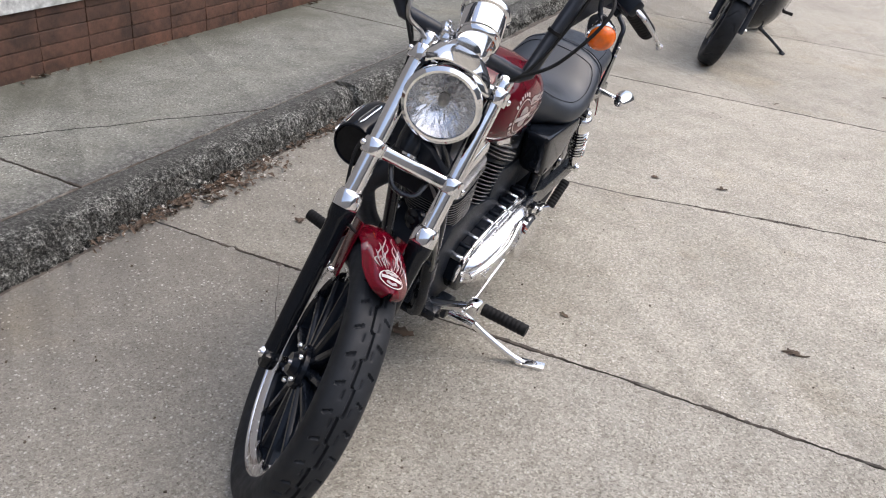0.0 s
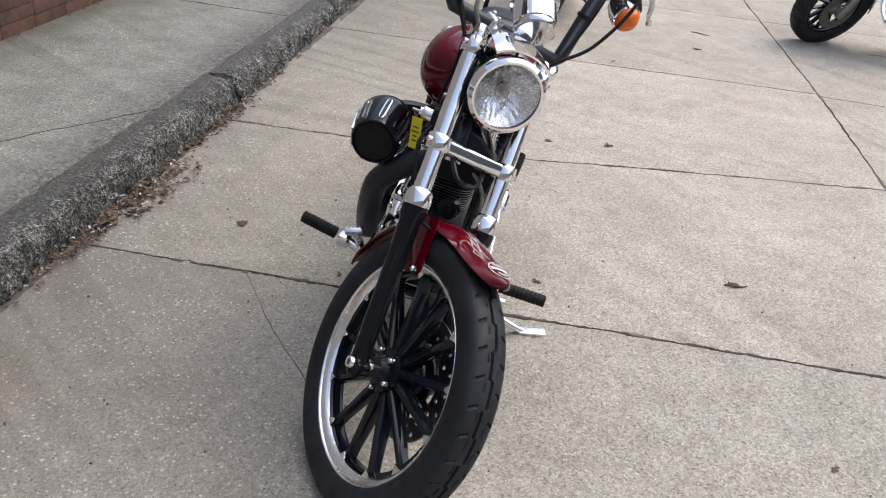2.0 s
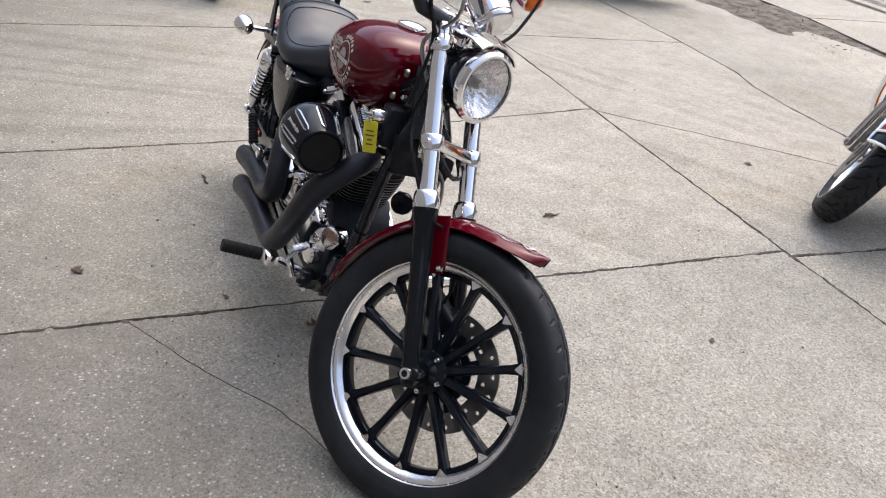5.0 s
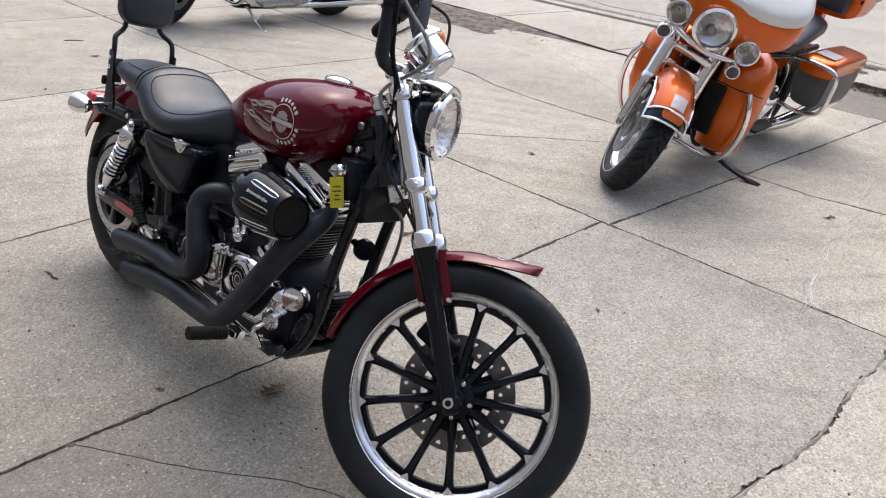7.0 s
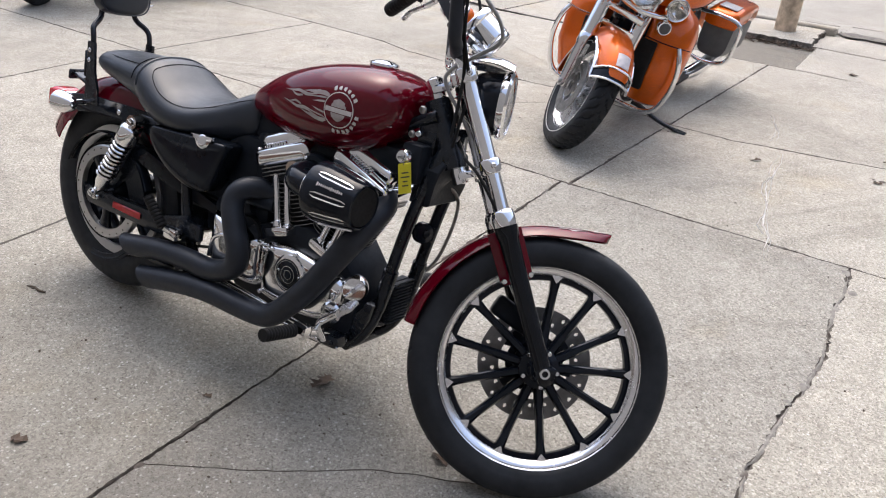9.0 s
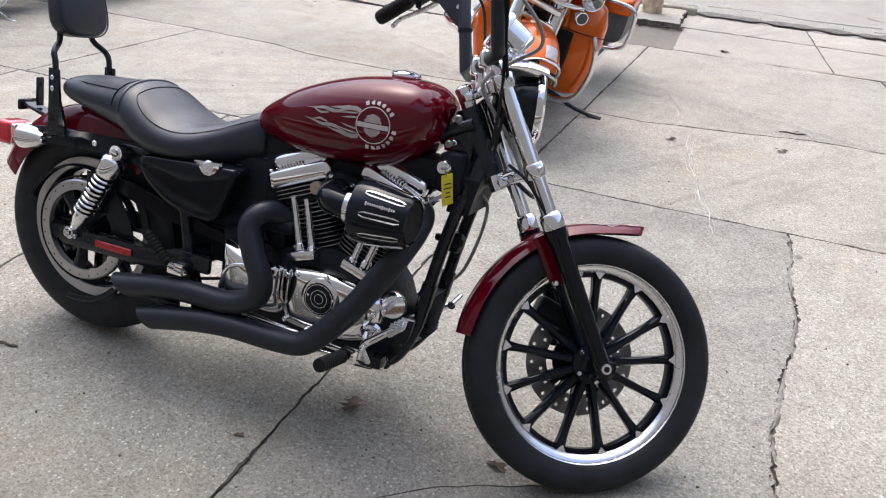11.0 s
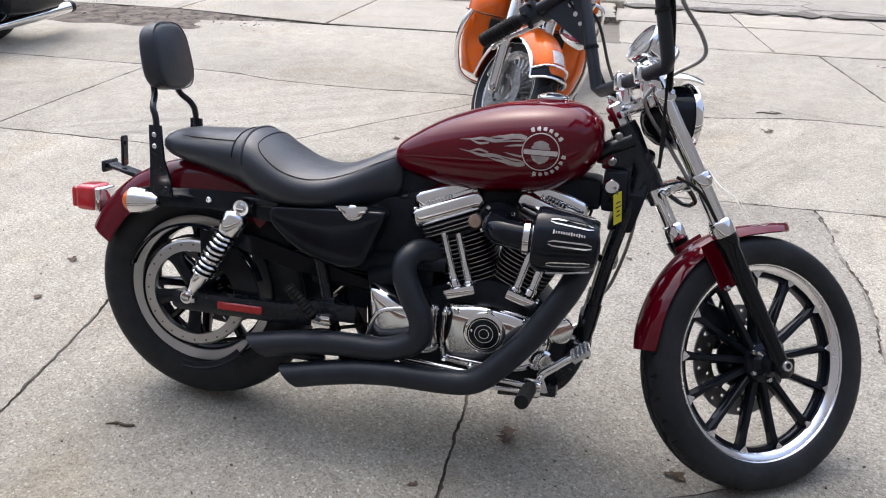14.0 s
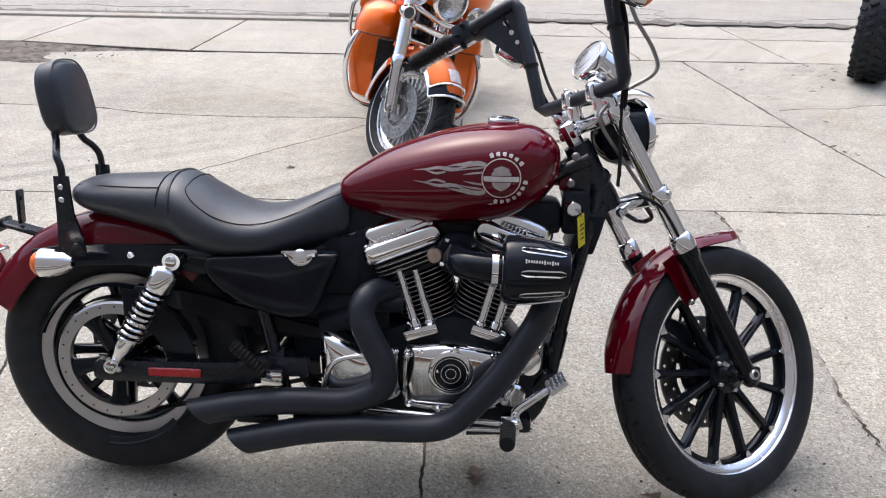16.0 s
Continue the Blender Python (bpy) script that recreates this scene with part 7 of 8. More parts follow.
part("shift_linkage", add(rod((0.72, 0.19, 0.30), (0.98, 0.20, 0.25), 0.005, 10), box(0.05, 0.02, 0.025, (0.70, 0.175, 0.30), 0.005, 1)), M_CHROME, bike, "chrome gear linkage")
# dark filler blocks added so no ground shows through the engine gaps
part("gearbox_clutter", add(add(rod((0.50, -0.08, 0.44), (0.62, -0.07, 0.47), 0.028, 14), box(0.24, 0.15, 0.17, (0.55, 0, 0.43), 0.02, 2)), rod((0.60, -0.09, 0.50), (0.70, -0.08, 0.50), 0.022, 12)), M_WRINKLE, bike)
part("under_tank_filler", add(add(box(0.40, 0.10, 0.05, (0.87, 0, 0.70), 0.015, 2), box(0.14, 0.12, 0.07, (1.0, 0, 0.72), 0.02, 2)), box(0.10, 0.11, 0.06, (0.815, 0, 0.665), 0.02, 2)), M_WRINKLE, bike)
part("under_seat_filler", add(box(0.26, 0.13, 0.16, (0.47, 0, 0.58), 0.02, 2), box(0.14, 0.09, 0.09, (0.62, 0, 0.685), 0.02, 2)), M_WRINKLE, bike)
part("cylinder_gap_filler", box(0.09, 0.12, 0.16, (0.622, 0, 0.60), 0.02, 2), M_WRINKLE, bike)
part("starter_motor", rod((0.50, 0.03, 0.475), (0.72, 0.03, 0.475), 0.035, 18), M_GLOSS, bike)

# air cleaner
thr = add(lathe([(0, 0), (0.052, 0), (0.052, 0.012), (0.046, 0.02), (0, 0.02)], 30, axis_m((0.828, -0.085, 0.632), (0, -1, 0))), rod((0.828, 0, 0.632), (0.828, -0.09, 0.632), 0.035, 20))
ac = part("air_cleaner", thr, M_WRINKLE, bike, "black cone air cleaner with ribbed bright slots")
part("intake_elbow", sweep([(0.828, -0.10, 0.632), (0.83, -0.15, 0.631), (0.85, -0.182, 0.628), (0.885, -0.194, 0.625), (0.93, -0.196, 0.622)], [0.034, 0.034, 0.034, 0.0335, 0.034], 24, 5), M_GLOSS, ac, "gloss black intake elbow")
AC = axis_m((0.914, -0.196, 0.625), (1, 0.0, -0.02)) @ Matrix.Diagonal((1.14, 1.14, 1.02, 1))
part("clamp", lathe([(0.034, -0.002), (0.0365, -0.002), (0.0365, 0.012), (0.034, 0.012)], 30, Matrix.Translation((-0.006, 0, 0)) @ AC, True), M_CHROME, ac, "bright hose clamp")
can = [(0, 0.012), (0.036, 0.012), (0.056, 0.014), (0.0655, 0.020), (0.068, 0.03), (0.067, 0.06), (0.0625, 0.10), (0.0565, 0.135), (0.053, 0.150), (0.050, 0.158), (0.046, 0.160), (0.044, 0.153), (0, 0.153)]
part("canister", lathe(can, 48, AC), M_GLOSS, ac, "gloss black canister")
part("filter_end", lathe([(0, 0.1545), (0.043, 0.1545), (0.043, 0.158), (0, 0.158)], 30, AC), M_RUBBER, ac)
for k in range(9):
    a = 2 * math.pi * (k + 0.28) / 9
    rings = []
    for q in range(9):
        u = q / 8
        h = 0.052 + 0.096 * u
        r = 0.0672 + (0.0545 - 0.0672) * ((h - 0.05) / 0.1) ** 1.25 + 0.0009
        w = 0.0066 * (0.45 if q in (0, 8) else 1.0)
        rings.append((h, r, w))
    bm = bmesh.new()
    prev = None
    for h, r, w in rings:
        row = []
        for off, dr in ((-w * 1.05, -0.0015), (-w, 0.0012), (-w * 0.55, 0.0014), (-w * 0.45, -0.003), (w * 0.45, -0.003), (w * 0.55, 0.0014), (w, 0.0012), (w * 1.05, -0.0015)):
            row.append(bm.verts.new(((r + dr) * math.cos(a + off / r), (r + dr) * math.sin(a + off / r), h)))
        if prev:
            for j in range(7):
                bm.faces.new((prev[j], prev[j + 1], row[j + 1], row[j]))
        prev = row
    part("slot_trim", bm, M_CHROME, ac, "bright slot surround", AC)
# unreadable script on the canister, as slanting bars between two slots
best = max(range(9), key=lambda k: (AC.to_3x3() @ Vector((math.cos(2 * math.pi * (k + 0.78) / 9), math.sin(2 * math.pi * (k + 0.78) / 9), 0))).dot(Vector((0, -0.9, 0.42))))
a_mid = 2 * math.pi * (best + 0.78) / 9
scr = bmesh.new()
for k in range(13):
    h = 0.062 + 0.0056 * k
    r = 0.0672 + (0.0545 - 0.0672) * max(0.0, (h - 0.05) / 0.1) ** 1.25 + 0.0008
    tall = 0.0042 if k in (0, 7, 10) else 0.0026
    add(scr, box(0.0012, tall * 2, 0.0034, (r, 0, h), 0.0004, 1, Matrix.Rotation(a_mid, 4, "Z")))
scr.transform(AC)
part("script_bars", scr, M_PALEINK, ac, "")
part("breather_bolt", lathe([(0, 0), (0.0165, 0), (0.018, 0.004), (0.018, 0.010), (0.015, 0.014), (0, 0.015)], 24, axis_m((0.775, -0.118, 0.632), (0, -1, 0.1))), M_BRONZE, ac, "round bronze bolt cover")
for a in (0.6, 2.2, 3.7, 5.2):
    part("throttle_bolt", bolt((0.828 + 0.043 * math.cos(a), -0.105, 0.632 + 0.043 * math.sin(a)), (0, -1, 0), 0.006, 0.006), M_CHROME, ac)

# exhausts
ex1 = sweep([(0.705, -0.03, 0.500), (0.668, -0.070, 0.525), (0.638, -0.106, 0.537), (0.615, -0.137, 0.524), (0.609, -0.153, 0.488), (0.634, -0.164, 0.432), (0.664, -0.170, 0.372), (0.654, -0.170, 0.318), (0.575, -0.168, 0.282), (0.48, -0.168, 0.279), (0.40, -0.168, 0.274), (0.30, -0.168, 0.258), (0.225, -0.168, 0.242), (0.120, -0.168, 0.222)], [0.027, 0.029, 0.030, 0.031, 0.032, 0.032, 0.032, 0.032, 0.032, 0.032, 0.0325, 0.033, 0.0335, 0.034], 22, 6, False)
ex2 = sweep([(0.995, -0.030, 0.640), (1.045, -0.060, 0.615), (1.050, -0.110, 0.575), (1.030, -0.155, 0.517), (1.000, -0.172, 0.462), (0.935, -0.178, 0.362), (0.870, -0.178, 0.285), (0.83, -0.178, 0.247), (0.785, -0.178, 0.227), (0.70, -0.178, 0.222), (0.60, -0.178, 0.222), (0.50, -0.178, 0.212), (0.40, -0.178, 0.192), (0.315, -0.178, 0.172), (0.215, -0.178, 0.150)], [0.027, 0.029, 0.031, 0.032, 0.032, 0.032, 0.032, 0.032, 0.032, 0.032, 0.0325, 0.033, 0.0335, 0.034, 0.034], 22, 6, False)


def slash(bm, x0, z0):
    """Cuts the pipe's end on a slant and gives it a wall."""
    geo = bm.verts[:] + bm.edges[:] + bm.faces[:]
    bmesh.ops.bisect_plane(bm, geom=geo, plane_co=(x0, 0, z0), plane_no=(-0.66, 0, -0.75), clear_outer=True)
    bmesh.ops.solidify(bm, geom=bm.faces[:], thickness=0.002)
    return bm


part("rear_exhaust_pipe", slash(ex1, 0.222, 0.243), M_SATIN, bike, "satin black curved exhaust pipe, rear cylinder")
part("front_exhaust_pipe", slash(ex2, 0.322, 0.173), M_SATIN, bike, "satin black curved exhaust pipe, front cylinder")
part("exhaust_bracket", add(box(0.05, 0.02, 0.09, (0.47, -0.15, 0.245), 0.004, 1), box(0.10, 0.015, 0.02, (0.36, -0.16, 0.225), 0.004, 1)), M_FRAME, bike)

# side covers
for side in (RIGHT, LEFT):
    cover_line = [(0.246, 0.614), (0.262, 0.619), (0.33, 0.624), (0.41, 0.629), (0.50, 0.633), (0.540, 0.633), (0.551, 0.624), (0.545, 0.600), (0.531, 0.565), (0.514, 0.525), (0.500, 0.495), (0.482, 0.480), (0.452, 0.476), (0.415, 0.478), (0.366, 0.490), (0.318, 0.511), (0.272, 0.543), (0.243, 0.576), (0.238, 0.600)]
    line = [(p.x, p.y) for p in smooth_path([(x, z, 0) for x, z in cover_line + cover_line[:1]], 4)][:-1]
    cx, cz = 0.40, 0.572
    shell = [[(cx + (x - cx) * s, y * side, cz + (z - cz) * s) for x, z in line] for s, y in ((0.92, 0.07), (1.0, 0.09), (1.0, 0.138), (0.99, 0.1445), (0.965, 0.149), (0.93, 0.1518), (0.86, 0.1535), (0.7, 0.155), (0.4, 0.156), (0.05, 0.1562))]
    sc = loft(shell)
    cover = part("oil_tank" if side == RIGHT else "battery_cover", sc, M_GLOSS, bike, "gloss black oil tank" if side == RIGHT else "gloss black battery cover", None, 70)
    rim = sweep([(0.252, 0.143 * side, 0.606), (0.30, 0.147 * side, 0.612), (0.42, 0.147 * side, 0.622), (0.55, 0.143 * side, 0.629)], 0.004, 8, 4)
    part("cover_edge", rim, M_GLOSS, cover)
    if side == RIGHT:
        lip = [(0.424, 0.640), (0.507, 0.645), (0.508, 0.636)] + [(0.468 + 0.030 * math.cos(a), 0.634 + 0.030 * math.sin(a)) for a in [-0.05 - (math.pi - 0.1) * k / 14 for k in range(15)]] + [(0.424, 0.632)]
        part("cap_trim", plate(lip[::-1], 0.012, Matrix.Translation((0, -0.151, 0)) @ Matrix.Rotation(radians(90), 4, "X"), 0.005), M_CHROME, cover, "chrome oil filler trim")
        part("dipstick_cap", lathe([(0, 0), (0.017, 0), (0.017, 0.002), (0.013, 0.004), (0, 0.005)], 28, axis_m((0.468, -0.156, 0.628), (0, -1, 0.3))), M_CHROME, cover)

# foot controls
for side in (RIGHT, LEFT):
    br_ = rod((0.975, 0.10 * side, 0.225), (0.958, 0.225 * side, 0.262 if side == RIGHT else 0.280), 0.0135, 14)
    add(br_, box(0.045, 0.035, 0.035, (0.96, 0.215 * side, 0.258 if side == RIGHT else 0.277), 0.008, 2))
    pg = part("foot_peg", br_, M_CHROME, bike, "forward foot peg with a ribbed rubber sleeve")
    part("peg_bracket", add(box(0.07, 0.05, 0.036, (0.982, 0.110 * side, 0.218), 0.012, 2), bolt((1.0, 0.136 * side, 0.218), (0, side, 0), 0.007, 0.006)), M_FRAME, pg, "black peg bracket")
    gp = [(0, 0)]
    for k in range(10):
        h = 0.002 + 0.0098 * k
        gp += [(0.0165, h), (0.0178, h + 0.002), (0.0178, h + 0.006), (0.0165, h + 0.0085)]
    gp += [(0.0175, 0.102), (0.0165, 0.108), (0, 0.108)]
    seat_at = axis_m((0.956, -0.240, 0.264), (-0.06, -1, 0.11)) if side == RIGHT else axis_m((0.962, 0.240, 0.286), (-0.02, 1, 0.02)) @ Matrix.Diagonal((1, 1, 1.24, 1))
    part("rubber_sleeve", lathe(gp, 20, seat_at), M_RUBBER, pg, "black ribbed rubber sleeve")
pl = part("brake_pedal", sweep([(0.985, -0.150, 0.225), (0.975, -0.168, 0.27), (1.01, -0.175, 0.305), (1.055, -0.18, 0.342)], [0.012, 0.012, 0.010, 0.009], 14, 5, True, 0.7), M_CHROME, bike, "chrome rear brake pedal")
pd2 = box(0.05, 0.045, 0.014, (1.066, -0.182, 0.352), 0.004, 2, None)
for i in range(4):
    for j in range(4):
        add(pd2, box(0.006, 0.006, 0.004, (1.049 + 0.0115 * i, -0.198 + 0.0108 * j, 0.3605), 0.001, 1))
part("pedal_pad", pd2, M_ALU, pl, "knurled metal pad", Matrix.Translation((1.066, -0.182, 0.352)) @ pose(0, 0, 0, 18, -40, 0) @ Matrix.Translation((-1.066, 0.182, -0.352)))
part("shift_pedal", add(sweep([(0.985, 0.19, 0.25), (1.03, 0.20, 0.28), (1.075, 0.205, 0.305)], 0.008, 10, 4), rod((1.075, 0.19, 0.305), (1.075, 0.26, 0.31), 0.012, 14)), M_CHROME, bike, "chrome gear pedal")
for side in (RIGHT, LEFT):
    pp = part("passenger_peg", add(box(0.05, 0.03, 0.035, (0.40, 0.165 * side, 0.335), 0.006, 2), rod((0.40, 0.165 * side, 0.335), (0.385, 0.19 * side, 0.352), 0.010, 12)), M_CHROME, bike, "folded passenger foot peg")
    gp = [(0, 0)]
    for k in range(9):
        h = 0.002 + 0.0105 * k
        gp += [(0.0135, h), (0.0155, h + 0.002), (0.0155, h + 0.0065), (0.0135, h + 0.009)]
    gp += [(0.014, 0.10), (0, 0.102)]
    part("rubber_sleeve", lathe(gp, 18, axis_m((0.385, 0.19 * side, 0.352), (-0.68, 0.06 * side, 0.73))), M_RUBBER, pp, "black ribbed rubber sleeve")
    part("peg_mount", add(rod((0.40, 0.11 * side, 0.34), (0.40, 0.165 * side, 0.335), 0.014, 12), box(0.10, 0.02, 0.05, (0.43, 0.13 * side, 0.35), 0.008, 2)), M_FRAME, bike)

# side stand, its foot on the ground
ks = sweep([(0.915, 0.13, 0.205), (0.885, 0.18, 0.176), (0.856, 0.26, 0.128), (0.834, 0.34, 0.092), (0.824, 0.368, 0.084)], [0.015, 0.0125, 0.011, 0.0115, 0.010], 14, 5)
stand = part("side_stand", ks, M_CHROME, bike, "chrome side stand carrying the leaning bike")
part("stand_foot", box(0.032, 0.085, 0.012, (0.818, 0.398, 0.0872), 0.004, 2, None), M_CHROME, stand, "flat chrome foot", Matrix.Translation((0.818, 0.398, 0.0872)) @ pose(0, 0, 0, 11.5, 0, 10) @ Matrix.Translation((-0.818, -0.398, -0.0872)))
part("stand_pivot", add(box(0.06, 0.05, 0.05, (0.925, 0.12, 0.205), 0.01, 2), rod((0.94, 0.10, 0.21), (0.99, 0.09, 0.22), 0.012, 12)), M_FRAME, stand)


# ---- the orange touring motorcycle ----
def touring_tread(y, along):
    """Curved rain grooves of a touring tyre."""
    g = 0.0
    q = (along + 2.2 * abs(y) + 0.02 * math.sin(abs(y) * 90)) / 0.062 + (0.5 if y > 0 else 0.0)
    f = q - math.floor(q)
    if 0.006 < abs(y) < 0.060 and f < 0.2:
        g = 0.008
    return g


ORANGE = pose(3.19, 2.555, 0.0, -11, 0, 182.5)
om = thing("touring_motorcycle", ORANGE, "orange and white touring motorcycle with chrome guards, leaning on its stand", "motorcycle")
OHUB, OSTEER = Vector((1.64, 0, 0.305)), 36.0
OUP = Vector((-math.sin(radians(26)), 0, math.cos(radians(26))))
OFW = Vector((math.cos(radians(26)), 0, math.sin(radians(26))))
OPIV = OHUB - OFW * 0.03
OS = Matrix.Translation(OPIV) @ Matrix.Rotation(radians(OSTEER), 4, OUP) @ Matrix.Translation(-OPIV)
OW = OS @ Matrix.Translation(OHUB)


def many_spoke_wheel(parent, R, rimr, width, m, tread, spokes, name, label, spoke_mat, rim_mat, lip=0.026):
    w = part(name, rim_mesh(rimr - 0.003, width * 0.6), spoke_mat, parent, label, m)
    for side in (RIGHT, LEFT):
        part("rim_lip", lip_ring(rimr - lip, rimr, width * 0.31, side), rim_mat, w, "", m)
    part("tyre", tyre(R, width, rimr - 0.003, tread, 300, 0.6, 36), M_TYRE, w, "black road tyre", m)
    for k in range(spokes):
        part("spoke", spoke_bar(0.04, rimr - lip + 0.004, 0.0075, 0.005, 0.024, 0.016), spoke_mat, w, "", m @ Matrix.Rotation(2 * math.pi * k / spokes, 4, "Y"))
    part("hub", lathe([(0, -0.07), (0.03, -0.07), (0.045, -0.05), (0.05, 0), (0.045, 0.05), (0.03, 0.07), (0, 0.07)], 26, XM), rim_mat, w, "", m)
    return w


ofw = many_spoke_wheel(om, 0.315, 0.222, 0.126, OW, touring_tread, 28, "front_wheel", "cast front wheel with many thin spokes", M_ALU, M_RIM)
for side in (RIGHT, LEFT):
    part("brake_disc", disc_mesh(0.085, 0.148, 0.005, 24, 0.005), M_DULL, ofw, "drilled steel brake disc", OW @ Matrix.Translation((0, 0.075 * side, 0)))
    part("disc_carrier", lathe([(0.03, -0.003), (0.062, -0.003), (0.062, 0.003), (0.03, 0.003)], 36, XM, True), M_DULL, ofw, "", OW @ Matrix.Translation((0, 0.076 * side, 0)))
    part("brake_caliper", box(0.06, 0.045, 0.10, (-0.135, 0.08 * side, 0.05), 0.012, 2), M_CHROME, ofw, "chrome brake caliper", OW)
    y = 0.118 * side
    a, b = OHUB + Vector((0, y, -0.03)), OHUB + OUP * 0.60 + Vector((0, y, 0))
    f = part("fork_leg", add(lathe([(0, 0), (0.026, 0), (0.034, 0.02), (0.036, 0.24), (0.041, 0.25), (0.041, 0.29), (0.038, 0.30), (0, 0.30)], 24, axis_m(a, OUP)), rod(a + OUP * 0.29, b, 0.038, 24)), M_CHROME, om, "chrome fork leg with a broad cover", OS)
    part("axle_nut", lathe([(0, 0), (0.016, 0), (0.016, 0.018), (0.008, 0.022), (0, 0.022)], 8, axis_m(OHUB + Vector((0, 0.13 * side, 0)), (0, side, 0))), M_DULL, f, "", OS)
    part("reflector", box(0.022, 0.006, 0.05, tuple(OHUB + OUP * 0.33 + Vector((-0.03, 0.145 * side, 0))), 0.002, 1), M_AMBER, f, "", OS)
    part("tyre_line", lathe([(0.2515, -0.001), (0.2515, 0.0015), (0.2555, 0.0015), (0.2555, -0.001)], 80, OW @ Matrix.Translation((0, 0.0632 * side, 0)) @ Matrix.Rotation(radians(-90 * side), 4, "X"), True), M_WHITEP, ofw, "thin white line on the tyre wall")
# fender with trim
off_ = part("front_fender", fender(OHUB.x, OHUB.z, 0.362, 40, 192, 0.098, 0.085, 50, 0.004, 0.10, 0.1, 3.2, 18), M_ORANGE, om, "deep orange front mudguard edged in chrome", OS)
part("fender_skirt", fender(OHUB.x, OHUB.z, 0.358, 36.5, 46, 0.1045, 0.09, 14, 0.012, 0.0, 0, 3.2, 18), M_GLOSS, off_, "black mudguard tip band", OS)


part("fender_tail", fender(OHUB.x, OHUB.z, 0.3655, 148, 193, 0.1005, 0.088, 24, 0.004, 0, 0.1, 3.2, 18), M_WHITEP, off_, "pale silver tail of the mudguard", OS)


def fender_rail(r, hw, a_tip, a_end, depth=0.088):
    """A bright rail that runs along both edges of the mudguard and across its tip."""
    pts = []
    for q, a in [(-1, a_end - (a_end - a_tip) * k / 8) for k in range(9)] + [(-1 + k / 5, a_tip) for k in range(1, 10)] + [(1, a_tip + (a_end - a_tip) * k / 8) for k in range(9)]:
        rr = r - depth * abs(q) ** 3.2
        pts.append((OHUB.x + rr * math.cos(radians(a)), q * hw, OHUB.z + rr * math.sin(radians(a))))
    return sweep(pts, 0.0075, 8)


part("fender_rail", fender_rail(0.364, 0.106, 47, 96), M_CHROME, off_, "chrome mudguard rail", OS)
part("fender_rail", fender_rail(0.356, 0.108, 37, 88), M_CHROME, off_, "chrome mudguard rail", OS)
part("fender_lamp", fender(OHUB.x, OHUB.z, 0.3665, 50, 62, 0.036, 0.008, 10, 0.006), M_PALEINK, off_, "pale plate on the mudguard tip", OS)
# head lamps on their bar
HLO = Matrix.Translation((1.548, -0.012, 0.90)) @ Matrix.Rotation(radians(90), 4, "Y")
oh = part("headlight", lathe([(0, -0.10), (0.06, -0.09), (0.085, -0.05), (0.092, 0.0), (0.092, 0.012), (0.086, 0.012), (0.084, -0.002), (0.06, -0.035), (0, -0.05)], 40), M_CHROME, om, "large round headlight in a chrome ring", OS @ HLO)
part("bezel", lathe([(0.086, 0.006), (0.094, 0.004), (0.103, 0.01), (0.103, 0.024), (0.095, 0.032), (0.087, 0.03)], 44, None, True), M_CHROME, oh, "", OS @ HLO)
refl = bmesh.new()
rv = [[refl.verts.new((r * math.cos(2 * math.pi * k / 48), r * math.sin(2 * math.pi * k / 48), -0.034 + 5.0 * r * r + 0.002 * ((k // 4 + i) % 2))) for k in range(48)] for i, r in enumerate([0.004, 0.02, 0.035, 0.05, 0.065, 0.078, 0.086])]
for i in range(6):
    for k in range(48):
        refl.faces.new((rv[i][k], rv[i][(k + 1) % 48], rv[i + 1][(k + 1) % 48], rv[i + 1][k]))
part("reflector", refl, M_LAMPBOWL, oh, "", OS @ HLO, 12)
part("bulb_bowl", lathe([(0, 0.012), (0.012, 0.010), (0.022, 0.0), (0.022, -0.02), (0, -0.02)], 24, Matrix.Translation((0.02, 0.0, 0))), M_DULL, oh, "", OS @ HLO)
ln = part("lens", lathe([(0, 0.034), (0.05, 0.031), (0.0875, 0.024), (0.0875, 0.021), (0.05, 0.028), (0, 0.031)], 36), M_GLASS, oh, "", OS @ HLO)
ln.visible_shadow = False
for side in (RIGHT, LEFT):
    LM = Matrix.Translation((1.53, 0.195 * side, 0.875)) @ Matrix.Rotation(radians(90), 4, "Y")
    pl_ = part("passing_lamp", lathe([(0, -0.075), (0.03, -0.065), (0.05, -0.03), (0.058, 0.0), (0.062, 0.004), (0.062, 0.014), (0.056, 0.018), (0.052, 0.014), (0.05, 0.004), (0.03, -0.02), (0, -0.03)], 32), M_CHROME, om, "small round chrome passing lamp", OS @ LM)
    part("bulb", lathe([(0, 0.01), (0.01, 0.006), (0.012, -0.02), (0, -0.02)], 16), M_DULL, pl_, "", OS @ LM)
    gl = part("lens", lathe([(0, 0.02), (0.03, 0.0185), (0.053, 0.014), (0.053, 0.012), (0.03, 0.0165), (0, 0.018)], 28), M_GLASS, pl_, "", OS @ LM)
    gl.visible_shadow = False
    SM = Matrix.Translation((1.52, 0.20 * side, 0.765)) @ Matrix.Rotation(radians(90), 4, "Y")
    ts = part("turn_signal", lathe([(0, -0.05), (0.02, -0.045), (0.034, -0.02), (0.038, 0.012), (0.034, 0.02), (0, 0.02)], 26), M_CHROME, om, "chrome turn signal with a smoked lens", OS @ SM)
    part("lens", lathe([(0, 0.026), (0.02, 0.0245), (0.032, 0.019), (0, 0.019)], 24), M_GREY, ts, "smoked lens", OS @ SM)
